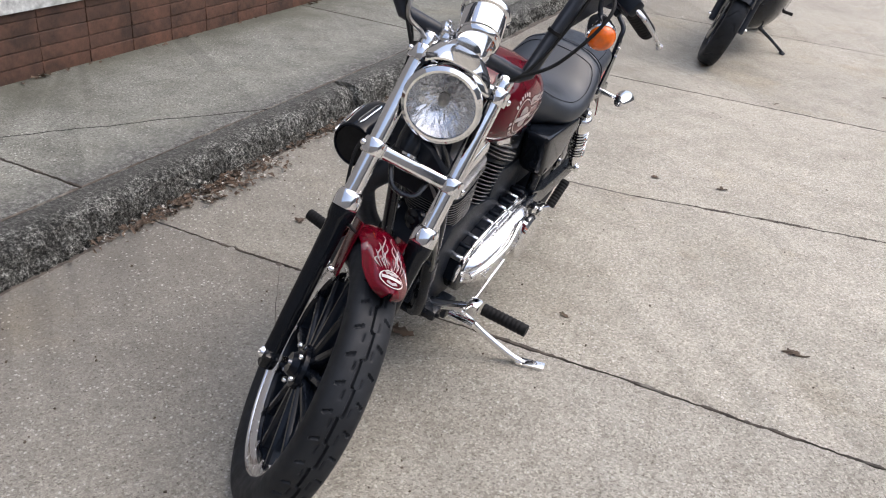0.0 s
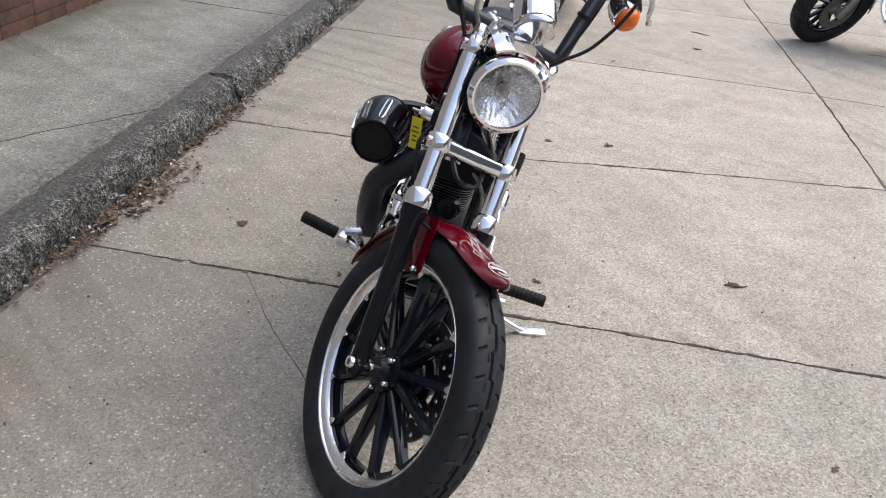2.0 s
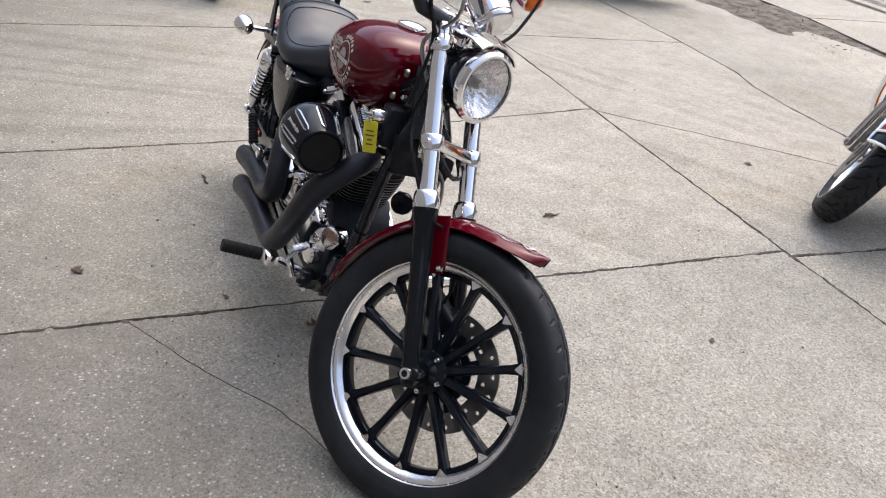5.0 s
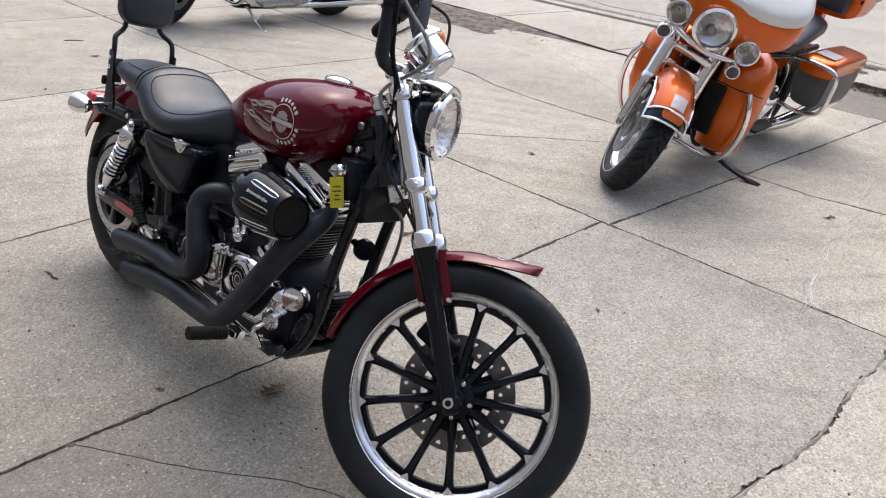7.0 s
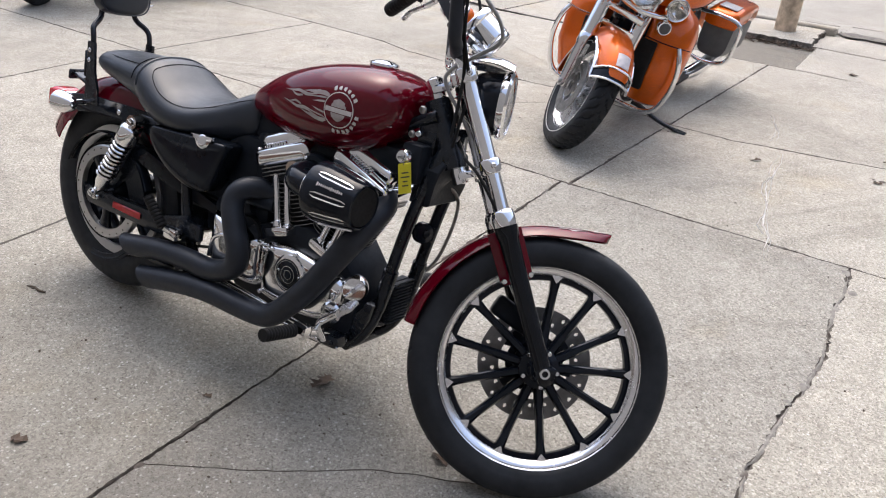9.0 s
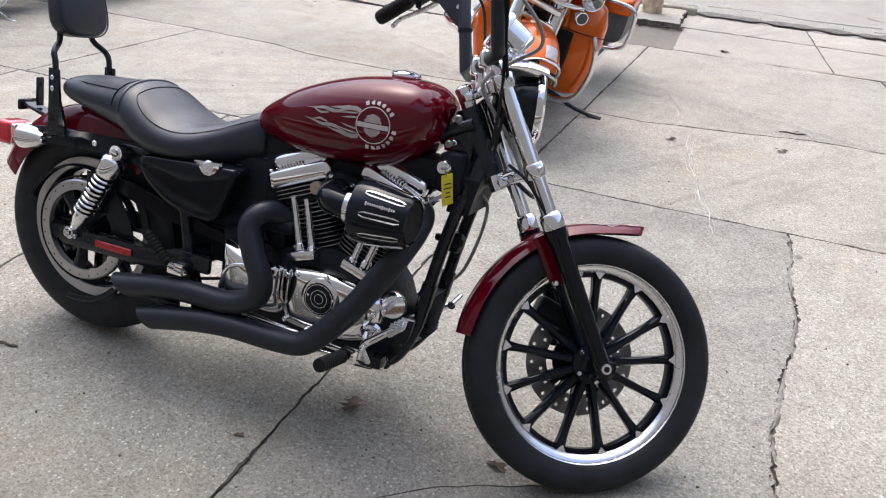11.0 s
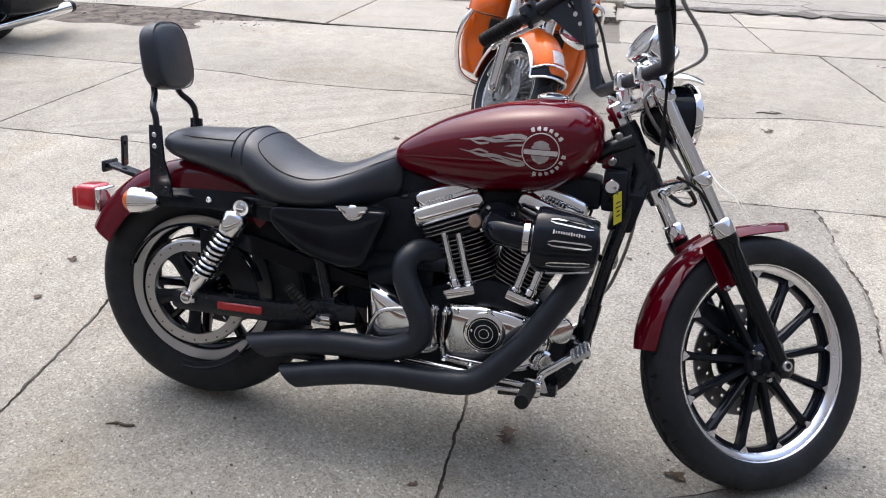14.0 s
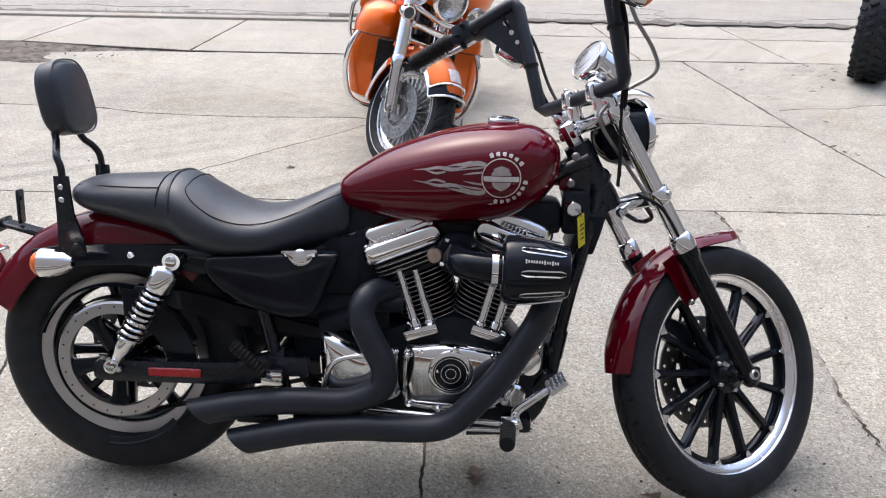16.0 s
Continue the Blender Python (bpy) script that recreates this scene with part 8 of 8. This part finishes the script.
    part("stem", rod((1.50, 0.19 * side, 0.79), (1.50, 0.185 * side, 0.83), 0.012, 10), M_CHROME, ts, "", OS)
part("lamp_bar", sweep([(1.50, -0.20, 0.82), (1.54, -0.12, 0.80), (1.56, 0, 0.785), (1.54, 0.12, 0.80), (1.50, 0.20, 0.82)], 0.014, 12, 5), M_CHROME, om, "curved chrome lamp bar", OS)
part("fork_cover", add(box(0.04, 0.22, 0.035, (1.47, 0, 0.72), 0.012, 3), box(0.03, 0.20, 0.03, (1.50, 0, 0.64), 0.012, 2)), M_CHROME, om, "chrome cover between the fork legs", OS)
# batwing fairing, white above orange
rings = []
for k in range(15):
    u = k / 14
    x = 1.515 - 0.32 * u ** 1.2
    hw = 0.10 + 0.33 * math.sin(min(1.0, u * 1.25) * math.pi / 2) ** 0.8
    zt = 1.03 + 0.15 * u
    zb = 0.83 + 0.07 * u
    rings.append(superring(x, hw, zt, zb, 3.2, 40))
fa = part("fairing", loft(rings), M_ORANGE, om, "orange batwing fairing with a white upper panel", OS)
rings = []
for k in range(13):
    u = k / 12
    x = 1.51 - 0.30 * u ** 1.2
    hw = 0.09 + 0.335 * math.sin(min(1.0, u * 1.25) * math.pi / 2) ** 0.8
    rings.append(superring(x, hw * 0.98, 1.06 + 0.17 * u, 0.995 + 0.05 * u, 3.0, 36))
part("fairing_panel", loft(rings), M_WHITEP, fa, "white lacquered fairing panel", OS)
# tank, seats, luggage
otank = [(0.62, 0.06, 0.80, 0.72), (0.70, 0.13, 0.86, 0.69), (0.85, 0.17, 0.93, 0.68), (1.0, 0.18, 0.965, 0.69), (1.12, 0.165, 0.965, 0.71), (1.20, 0.11, 0.94, 0.75), (1.22, 0.04, 0.90, 0.79)]
ot = part("fuel_tank", loft([superring(*r, 2.6, 36) for r in otank]), M_ORANGE, om, "orange and white fuel tank")
part("tank_panel", loft([superring(x, hw * 0.98, zt + 0.006, zt - 0.055, 2.4, 32) for x, hw, zt, zb in otank[1:-1]]), M_WHITEP, ot, "white lacquered tank top")
part("seat", loft([superring(x, hw, zt, zb, 3.0, 36) for x, hw, zt, zb in ((-0.12, 0.12, 0.80, 0.72), (-0.05, 0.17, 0.83, 0.70), (0.15, 0.19, 0.83, 0.68), (0.24, 0.19, 0.80, 0.66), (0.40, 0.19, 0.74, 0.65), (0.58, 0.14, 0.77, 0.66), (0.66, 0.08, 0.79, 0.70))]), M_LEATHER, om, "black touring seat")
tp = part("top_case", add(loft([superring(x, hw, zt, zb, 4.0, 36) for x, hw, zt, zb in ((-0.56, 0.20, 1.06, 0.86), (-0.54, 0.25, 1.08, 0.84), (-0.30, 0.29, 1.10, 0.83), (-0.14, 0.28, 1.09, 0.83), (-0.12, 0.24, 1.07, 0.85))]), box(0.10, 0.10, 0.16, (-0.30, 0, 0.76), 0.01, 2)), M_ORANGE, om, "orange top case")
part("top_case_band", box(0.40, 0.55, 0.03, (-0.33, 0, 0.965), 0.01, 2), M_GLOSS, tp, "")
part("backrest_pad", box(0.07, 0.44, 0.16, (-0.09, 0, 0.95), 0.03, 3), M_LEATHER, tp, "black vinyl backrest")
for side in (RIGHT, LEFT):
    bag = part("saddlebag", loft([[(x, side * (0.20 + (0.5 + 0.5 * c) * w), zc + hz * s) for c, s in [(math.copysign(abs(math.cos(a)) ** 0.55, math.cos(a)), math.copysign(abs(math.sin(a)) ** 0.55, math.sin(a))) for a in [2 * math.pi * k / 32 for k in range(32)]]] for x, w, zc, hz in ((0.22, 0.15, 0.51, 0.10), (0.20, 0.19, 0.50, 0.14), (0.0, 0.20, 0.49, 0.155), (-0.30, 0.20, 0.48, 0.15), (-0.42, 0.18, 0.47, 0.13), (-0.45, 0.14, 0.47, 0.10))]), M_GREY, om, "hard saddlebag, silver-grey below an orange lid")
    part("lid", loft([[(x, side * (0.195 + (0.5 + 0.5 * c) * w), zc + hz * s) for c, s in [(math.copysign(abs(math.cos(a)) ** 0.5, math.cos(a)), math.copysign(abs(math.sin(a)) ** 0.5, math.sin(a))) for a in [2 * math.pi * k / 32 for k in range(32)]]] for x, w, zc, hz in ((0.24, 0.16, 0.60, 0.045), (0.21, 0.205, 0.605, 0.058), (0.0, 0.21, 0.61, 0.062), (-0.35, 0.21, 0.60, 0.06), (-0.44, 0.18, 0.59, 0.05))]), M_ORANGE, bag, "orange lid")
    part("lid_plate", box(0.16, 0.12, 0.006, (0.10, 0.30 * side, 0.672), 0.002, 1), M_WHITEP, bag, "")
    part("bag_guard", sweep([(0.25, 0.16 * side, 0.62), (0.27, 0.30 * side, 0.635), (0.26, 0.42 * side, 0.61), (0.255, 0.44 * side, 0.50), (0.25, 0.42 * side, 0.37), (0.25, 0.30 * side, 0.33), (0.25, 0.16 * side, 0.34)], 0.0125, 12, 5), M_CHROME, om, "chrome saddlebag guard rail")
    # leg shield with a black opening
    rings = []
    for z, x0, y0, y1, dx in ((0.225, 1.10, 0.15, 0.30, 0.05), (0.25, 1.12, 0.13, 0.33, 0.08), (0.40, 1.15, 0.125, 0.36, 0.10), (0.53, 1.13, 0.12, 0.365, 0.11), (0.64, 1.10, 0.115, 0.36, 0.11), (0.72, 1.07, 0.11, 0.325, 0.10), (0.76, 1.05, 0.12, 0.26, 0.06)):
        ring = []
        for k in range(24):
            a = 2 * math.pi * k / 24
            c, s = math.cos(a), math.sin(a)
            yy = (y0 + y1) / 2 + (y1 - y0) / 2 * math.copysign(abs(c) ** 0.6, c)
            xx = x0 + dx * math.copysign(abs(s) ** 0.6, s) - 0.09 * max(0.0, (yy - y0) / (y1 - y0) - 0.35) ** 1.5 + 0.06
            ring.append((xx, yy * side, z))
        rings.append(ring)
    ls = part("leg_shield", loft(rings), M_ORANGE, om, "orange lower fairing with a black vent")
    part("vent", box(0.03, 0.10, 0.27, (1.30, 0.165 * side, 0.46), 0.014, 3, None), M_RUBBER, ls, "black vent opening")
    part("shield_seam", sweep([(1.296, 0.14 * side, 0.605), (1.285, 0.26 * side, 0.60), (1.20, 0.37 * side, 0.59)], 0.003, 8, 5), M_GLOSS, ls)
    part("engine_guard", sweep([(1.27, 0.325 * side, 0.60), (1.285, 0.350 * side, 0.55), (1.285, 0.368 * side, 0.47), (1.28, 0.365 * side, 0.37), (1.27, 0.325 * side, 0.25), (1.265, 0.25 * side, 0.205), (1.24, 0.12 * side, 0.195), (1.22, 0.0, 0.195)], 0.0145, 14, 6), M_CHROME, om, "chrome engine guard tube")
    part("exhaust_pipe", sweep([(0.75, 0.16 * side, 0.20), (0.45, 0.22 * side, 0.22), (0.1, 0.26 * side, 0.24), (-0.55, 0.27 * side, 0.27)], [0.03, 0.035, 0.045, 0.047], 20, 5), M_CHROME, om, "long chrome silencer")
    part("floorboard", box(0.25, 0.08, 0.018, (0.76, 0.28 * side, 0.31), 0.008, 2), M_RUBBER, om, "black rider floorboard")
many_spoke_wheel(om, 0.315, 0.21, 0.16, Matrix.Translation((0, 0, 0.315)), touring_tread, 28, "rear_wheel", "cast rear wheel with many thin spokes", M_GLOSS, M_RIM)
part("rear_fender", fender(0, 0.315, 0.37, 40, 165, 0.11, 0.07, 36), M_ORANGE, om, "orange rear mudguard")
oe = add(box(0.42, 0.26, 0.30, (0.82, 0, 0.34), 0.04, 3), rod((0.82, -0.19, 0.33), (0.82, 0.19, 0.33), 0.10, 28))
part("engine", oe, M_WRINKLE, om, "black and chrome V-twin engine")
for sx in (-1, 1):
    M = Matrix.Translation((0.82, 0, 0.34)) @ Matrix.Rotation(radians(22.5) * sx, 4, "Y")
    cy = box(0.14, 0.15, 0.02, (0, 0, 0.14), 0.006, 1)
    for k in range(10):
        add(cy, box(0.15, 0.16, 0.005, (0, 0, 0.155 + 0.014 * k), 0.001, 1))
    part("cylinder", cy, M_WRINKLE, om, "black finned cylinder", M)
    part("rocker_box", box(0.15, 0.16, 0.06, (0, 0, 0.33), 0.015, 3), M_CHROME, om, "chrome rocker box", M)
# added dark block, hides the ground seen between the lower fairings
part("gap_block", box(0.05, 0.25, 0.46, (1.13, 0, 0.45), 0.02, 2), M_WRINKLE, om, "black block between the lower fairings, added to close the gap")
part("primary_cover", plate([(0.40, 0.24), (0.40, 0.40), (0.52, 0.46), (0.80, 0.45), (1.02, 0.42), (1.05, 0.28), (0.95, 0.22), (0.6, 0.2)], 0.07, Matrix.Translation((0, 0.19, 0)) @ Matrix.Rotation(radians(90), 4, "X"), 0.02), M_CHROME, om, "chrome primary cover")
of = bmesh.new()
for side in (RIGHT, LEFT):
    add(of, sweep([(1.30, 0.03 * side, 0.80), (1.24, 0.06 * side, 0.55), (1.14, 0.09 * side, 0.24), (1.02, 0.12 * side, 0.175), (0.5, 0.12 * side, 0.17), (0.1, 0.1 * side, 0.33)], 0.02, 12, 5))
    add(of, sweep([(1.30, 0.03 * side, 0.85), (0.8, 0.06 * side, 0.68), (0.3, 0.12 * side, 0.62), (-0.2, 0.12 * side, 0.62)], 0.02, 12, 5))
add(of, box(0.10, 0.16, 0.26, (1.20, 0, 0.42), 0.02, 2))
add(of, rod(OPIV + OUP * 0.42, OPIV + OUP * 0.66, 0.036, 18))
part("frame", of, M_FRAME, om, "black steel frame")
obm = bmesh.new()
for side in (RIGHT, LEFT):
    add(obm, sweep([(1.24, 0.05 * side, 1.0), (1.22, 0.18 * side, 1.10), (1.14, 0.32 * side, 1.14), (0.98, 0.42 * side, 1.10)], 0.0135, 12, 5))
part("handlebar", obm, M_CHROME, om, "chrome handlebar", OS)
ost = sweep([(1.04, 0.14, 0.165), (1.03, 0.20, 0.15), (1.015, 0.32, 0.11), (1.0, 0.44, 0.094)], [0.018, 0.014, 0.012, 0.011], 12, 4)
add(ost, box(0.05, 0.085, 0.012, (0.995, 0.455, 0.094), 0.004, 1))
part("side_stand", ost, M_FRAME, om, "black side stand carrying the leaning bike")
part("tail_light", box(0.03, 0.09, 0.06, (-0.375, 0, 0.56), 0.01, 2), M_REDLENS, om, "red tail light")

# ---- the black touring motorcycle beyond ----
BLACK = pose(3.07, 6.83, 0.0, -10, 0, 178)
bm_ = thing("black_touring_motorcycle", BLACK, "black touring motorcycle with chrome engine covers, parked across the lot", "motorcycle")
BHUB = Vector((1.62, 0, 0.31))
BPIV = BHUB - OFW * 0.03
BS = Matrix.Translation(BPIV) @ Matrix.Rotation(radians(30), 4, OUP) @ Matrix.Translation(-BPIV)
bfw = many_spoke_wheel(bm_, 0.32, 0.225, 0.13, BS @ Matrix.Translation(BHUB), touring_tread, 14, "front_wheel", "black cast front wheel with bright spokes", M_GLOSS, M_DULL)
part("brake_disc", disc_mesh(0.085, 0.148, 0.005, 20, 0.005), M_STEEL, bfw, "", BS @ Matrix.Translation(BHUB + Vector((0, 0.078, 0))))
many_spoke_wheel(bm_, 0.315, 0.21, 0.16, Matrix.Translation((0, 0, 0.315)), touring_tread, 14, "rear_wheel", "black cast rear wheel", M_GLOSS, M_DULL)
for side in (RIGHT, LEFT):
    p = BHUB + Vector((0, 0.115 * side, 0))
    part("fork_leg", lathe([(0, -0.03), (0.022, -0.03), (0.028, 0.0), (0.030, 0.26), (0.034, 0.27), (0.034, 0.30), (0.022, 0.31), (0.022, 0.62), (0, 0.62)], 22, axis_m(p, OUP)), M_DULL, bm_, "silver-grey fork leg", BS)
    part("exhaust_pipe", sweep([(0.80, 0.15 * side, 0.19), (0.50, 0.20 * side, 0.185), (0.22, 0.25 * side, 0.205), (0.0, 0.265 * side, 0.215), (-0.60, 0.27 * side, 0.225)], [0.026, 0.028, 0.034, 0.043, 0.046], 20, 5), M_CHROME, bm_, "long chrome silencer")
    part("silencer_tip", lathe([(0.034, 0), (0.048, 0), (0.049, 0.045), (0.040, 0.05), (0.034, 0.04)], 22, axis_m((-0.59, 0.27 * side, 0.225), (-1, 0, 0.02)), True), M_GLOSS, bm_, "")
    bag = part("saddlebag", loft([[(x, side * (0.19 + (0.5 + 0.5 * c) * w), zc + hz * s) for c, s in [(math.copysign(abs(math.cos(a)) ** 0.55, math.cos(a)), math.copysign(abs(math.sin(a)) ** 0.55, math.sin(a))) for a in [2 * math.pi * k / 32 for k in range(32)]]] for x, w, zc, hz in ((0.26, 0.15, 0.53, 0.15), (0.22, 0.19, 0.51, 0.20), (0.0, 0.20, 0.50, 0.22), (-0.35, 0.20, 0.49, 0.21), (-0.50, 0.16, 0.48, 0.17))]), M_GLOSS, bm_, "gloss black hard saddlebag")
    part("floorboard", add(box(0.34, 0.10, 0.02, (0.78, 0.28 * side, 0.235), 0.008, 2), box(0.30, 0.012, 0.03, (0.78, 0.225 * side, 0.225), 0.004, 1)), M_DULL, bm_, "rider floorboard with a bright edge")
    part("engine_guard", sweep([(1.16, 0.05 * side, 0.72), (1.18, 0.26 * side, 0.66), (1.16, 0.38 * side, 0.52), (1.16, 0.38 * side, 0.38), (1.17, 0.26 * side, 0.25), (1.18, 0.05 * side, 0.22)], 0.016, 12, 6), M_CHROME, bm_, "chrome engine guard tube")
part("front_fender", fender(BHUB.x, BHUB.z, 0.36, 30, 190, 0.085, 0.07, 40), M_GLOSS, bm_, "gloss black front mudguard", BS)
part("rear_fender", fender(0, 0.315, 0.37, 30, 170, 0.11, 0.06, 36), M_GLOSS, bm_, "gloss black rear mudguard")
be = add(box(0.44, 0.26, 0.34, (0.82, 0, 0.37), 0.04, 3), box(0.30, 0.18, 0.26, (0.82, 0, 0.62), 0.03, 3))
part("engine", be, M_WRINKLE, bm_, "black V-twin engine")
part("primary_cover", plate([(0.36, 0.23), (0.35, 0.36), (0.42, 0.44), (0.56, 0.45), (0.80, 0.42), (1.0, 0.41), (1.08, 0.36), (1.08, 0.26), (1.0, 0.20), (0.8, 0.19), (0.5, 0.18)], 0.09, Matrix.Translation((0, 0.185, 0)) @ Matrix.Rotation(radians(90), 4, "X"), 0.025), M_CHROME, bm_, "chrome primary cover")
part("clutch_cover", lathe([(0, 0), (0.092, 0), (0.092, 0.012), (0.082, 0.02), (0, 0.022)], 36, axis_m((0.475, 0.23, 0.305), (0, 1, 0))), M_RIM, bm_, "round polished clutch cover")
wbm = bmesh.new()
for k in range(4):
    add(wbm, box(0.012, 0.003, 0.022, (0.505 - 0.019 * k, 0.2525, 0.31), 0.002, 1))
part("cover_writing", wbm, M_INK, bm_, "")
part("frame", add(sweep([(1.32, 0, 0.82), (1.22, 0.06, 0.55), (1.14, 0.09, 0.24), (1.0, 0.11, 0.165), (0.4, 0.11, 0.165), (0.1, 0.1, 0.32)], 0.02, 12, 5), sweep([(1.32, 0, 0.82), (1.22, -0.06, 0.55), (1.14, -0.09, 0.24), (1.0, -0.11, 0.165), (0.4, -0.11, 0.165), (0.1, -0.1, 0.32)], 0.02, 12, 5)), M_FRAME, bm_, "black steel frame")
part("fuel_tank", loft([superring(*r, 2.6, 32) for r in otank]), M_GLOSS, bm_, "gloss black fuel tank")
part("seat", loft([superring(x, hw, zt, zb, 3.0, 32) for x, hw, zt, zb in ((-0.20, 0.12, 0.80, 0.72), (0.15, 0.18, 0.81, 0.68), (0.40, 0.19, 0.73, 0.64), (0.58, 0.14, 0.76, 0.66), (0.66, 0.08, 0.78, 0.70))]), M_LEATHER, bm_, "black touring seat")
part("fairing", loft([superring(x, hw, zt, zb, 3.0, 32) for x, hw, zt, zb in ((1.62, 0.12, 0.98, 0.80), (1.55, 0.30, 1.08, 0.78), (1.42, 0.42, 1.15, 0.80), (1.30, 0.40, 1.18, 0.86))]), M_GLOSS, bm_, "gloss black fairing", BS)
bst = sweep([(1.0, 0.13, 0.17), (1.0, 0.2, 0.155), (1.015, 0.33, 0.105), (1.02, 0.44, 0.082)], [0.018, 0.014, 0.012, 0.011], 12, 4)
add(bst, sweep([(1.01, 0.31, 0.11), (0.97, 0.34, 0.16), (0.955, 0.35, 0.17)], 0.009, 8, 4))
add(bst, box(0.05, 0.08, 0.012, (1.02, 0.455, 0.086), 0.004, 1))
part("side_stand", bst, M_CHROME, bm_, "bright side stand carrying the leaning bike")

# ---- the dark motorcycle seen head-on ----
DARK = pose(-0.62, 7.62, 0.0, -12, 0, -94)
dk = thing("dark_motorcycle", DARK, "all-black motorcycle facing the lot, leaning on its stand", "motorcycle")
DHUB = Vector((1.52, 0, 0.30))
DPIV = DHUB - OFW * 0.03
DS = Matrix.Translation(DPIV) @ Matrix.Rotation(radians(14), 4, OUP) @ Matrix.Translation(-DPIV)


def slick_tread(y, along):
    q = (along + 1.6 * abs(y)) / 0.16 + (0.5 if y > 0 else 0.0)
    f = q - math.floor(q)
    return 0.005 if (f < 0.1 and 0.004 < abs(y) < 0.05) else 0.0


dfw = many_spoke_wheel(dk, 0.305, 0.215, 0.12, DS @ Matrix.Translation(DHUB), slick_tread, 10, "front_wheel", "black cast front wheel", M_GLOSS, M_GLOSS)
many_spoke_wheel(dk, 0.31, 0.215, 0.17, Matrix.Translation((0, 0, 0.31)), slick_tread, 10, "rear_wheel", "black cast rear wheel", M_GLOSS, M_GLOSS)
for side in (RIGHT, LEFT):
    part("brake_disc", disc_mesh(0.085, 0.15, 0.005, 20, 0.005), M_STEEL, dfw, "", DS @ Matrix.Translation(DHUB + Vector((0, 0.07 * side, 0))))
    p = DHUB + Vector((0, 0.105 * side, 0))
    fl = part("fork_leg", lathe([(0, -0.03), (0.02, -0.03), (0.024, 0.0), (0.024, 0.20), (0.030, 0.21), (0.030, 0.62), (0, 0.62)], 20, axis_m(p, OUP)), M_SATIN, dk, "black fork leg", DS)
    part("axle_nut", lathe([(0, 0), (0.012, 0), (0.012, 0.014), (0, 0.016)], 12, axis_m(p + Vector((0, 0.02 * side, 0)), (0, side, 0))), M_CHROME, fl, "", DS)
part("front_fender", fender(DHUB.x, DHUB.z, 0.335, 40, 170, 0.07, 0.05, 34), M_GLOSS, dk, "gloss black front mudguard", DS)
part("fairing", loft([superring(x, hw, zt, zb, 2.6, 32) for x, hw, zt, zb in ((1.22, 0.10, 0.72, 0.30), (1.12, 0.20, 0.82, 0.22), (0.9, 0.24, 0.84, 0.17), (0.6, 0.24, 0.80, 0.17), (0.4, 0.18, 0.74, 0.30), (0.2, 0.12, 0.74, 0.48))]), M_GLOSS, dk, "gloss black body panels")
part("headlight_cowl", loft([superring(x, hw, zt, zb, 2.6, 28) for x, hw, zt, zb in ((1.55, 0.06, 0.92, 0.82), (1.48, 0.16, 1.0, 0.76), (1.34, 0.22, 1.08, 0.74), (1.2, 0.2, 1.06, 0.8))]), M_GLOSS, dk, "gloss black headlight cowl")
part("seat", loft([superring(x, hw, zt, zb, 2.8, 28) for x, hw, zt, zb in ((-0.25, 0.08, 0.90, 0.82), (0.0, 0.13, 0.86, 0.74), (0.3, 0.15, 0.80, 0.70), (0.5, 0.11, 0.82, 0.72))]), M_LEATHER, dk, "black seat")
part("swing_arm", add(rod((0.0, 0.12, 0.31), (0.5, 0.1, 0.36), 0.03, 12), rod((0.0, -0.12, 0.31), (0.5, -0.1, 0.36), 0.03, 12)), M_SATIN, dk, "black swing arm")
dst = sweep([(0.85, 0.14, 0.20), (0.83, 0.24, 0.155), (0.81, 0.36, 0.095)], [0.014, 0.011, 0.010], 10, 4)
add(dst, box(0.06, 0.04, 0.012, (0.81, 0.365, 0.088), 0.003, 1))
part("side_stand", dst, M_FRAME, dk, "black side stand")
for side in (RIGHT, LEFT):
    part("foot_peg", rod((0.62, 0.18 * side, 0.32), (0.62, 0.29 * side, 0.325), 0.012, 12), M_RUBBER, dk, "black foot peg")
    part("grip", rod((1.16, 0.22 * side, 0.98), (1.08, 0.37 * side, 0.96), 0.017, 12), M_RUBBER, dk, "black rubber grip", DS)

# ---- the wheel of a truck at the lot's edge ----
tw = thing("truck_wheel", pose(3.90, -1.03, 0.41, 0, 0, -27), "big knobbly off-road wheel of a parked truck", "wheel")
part("tyre", tyre(0.40, 0.27, 0.225, lambda y, a: 0.0, 160, 0.45), M_TYRE, tw, "deeply lugged mud tyre")
lug = bmesh.new()
for k in range(34):
    a = 2 * math.pi * k / 34
    for row, (yy, ln_, wd, skew) in enumerate(((-0.112, 0.05, 0.032, 0.3), (-0.045, 0.06, 0.03, -0.5), (0.045, 0.06, 0.03, 0.5), (0.112, 0.05, 0.032, -0.3))):
        aa = a + (0.5 if row % 2 else 0.0) * 2 * math.pi / 34
        M = Matrix.Rotation(aa, 4, "Y") @ Matrix.Translation((0.403 - (0.022 if abs(yy) > 0.1 else 0), yy, 0)) @ Matrix.Rotation(skew, 4, "X") @ Matrix.Rotation(0.25 * (1 if yy > 0 else -1) * (abs(yy) > 0.1), 4, "Z")
        add(lug, box(0.026, ln_, wd, (0, 0, 0), 0.005, 1, M))
part("lugs", lug, M_TYRE, tw, "rows of tread blocks", None, 38, "stuff")
part("rim", lathe([(0, 0.06), (0.06, 0.06), (0.07, 0.075), (0.13, 0.06), (0.19, 0.08), (0.225, 0.12), (0.232, 0.125), (0.232, -0.125), (0.22, -0.12), (0.2, 0.03), (0, 0.03)], 40, XM), M_GLOSS, tw, "black wheel rim")
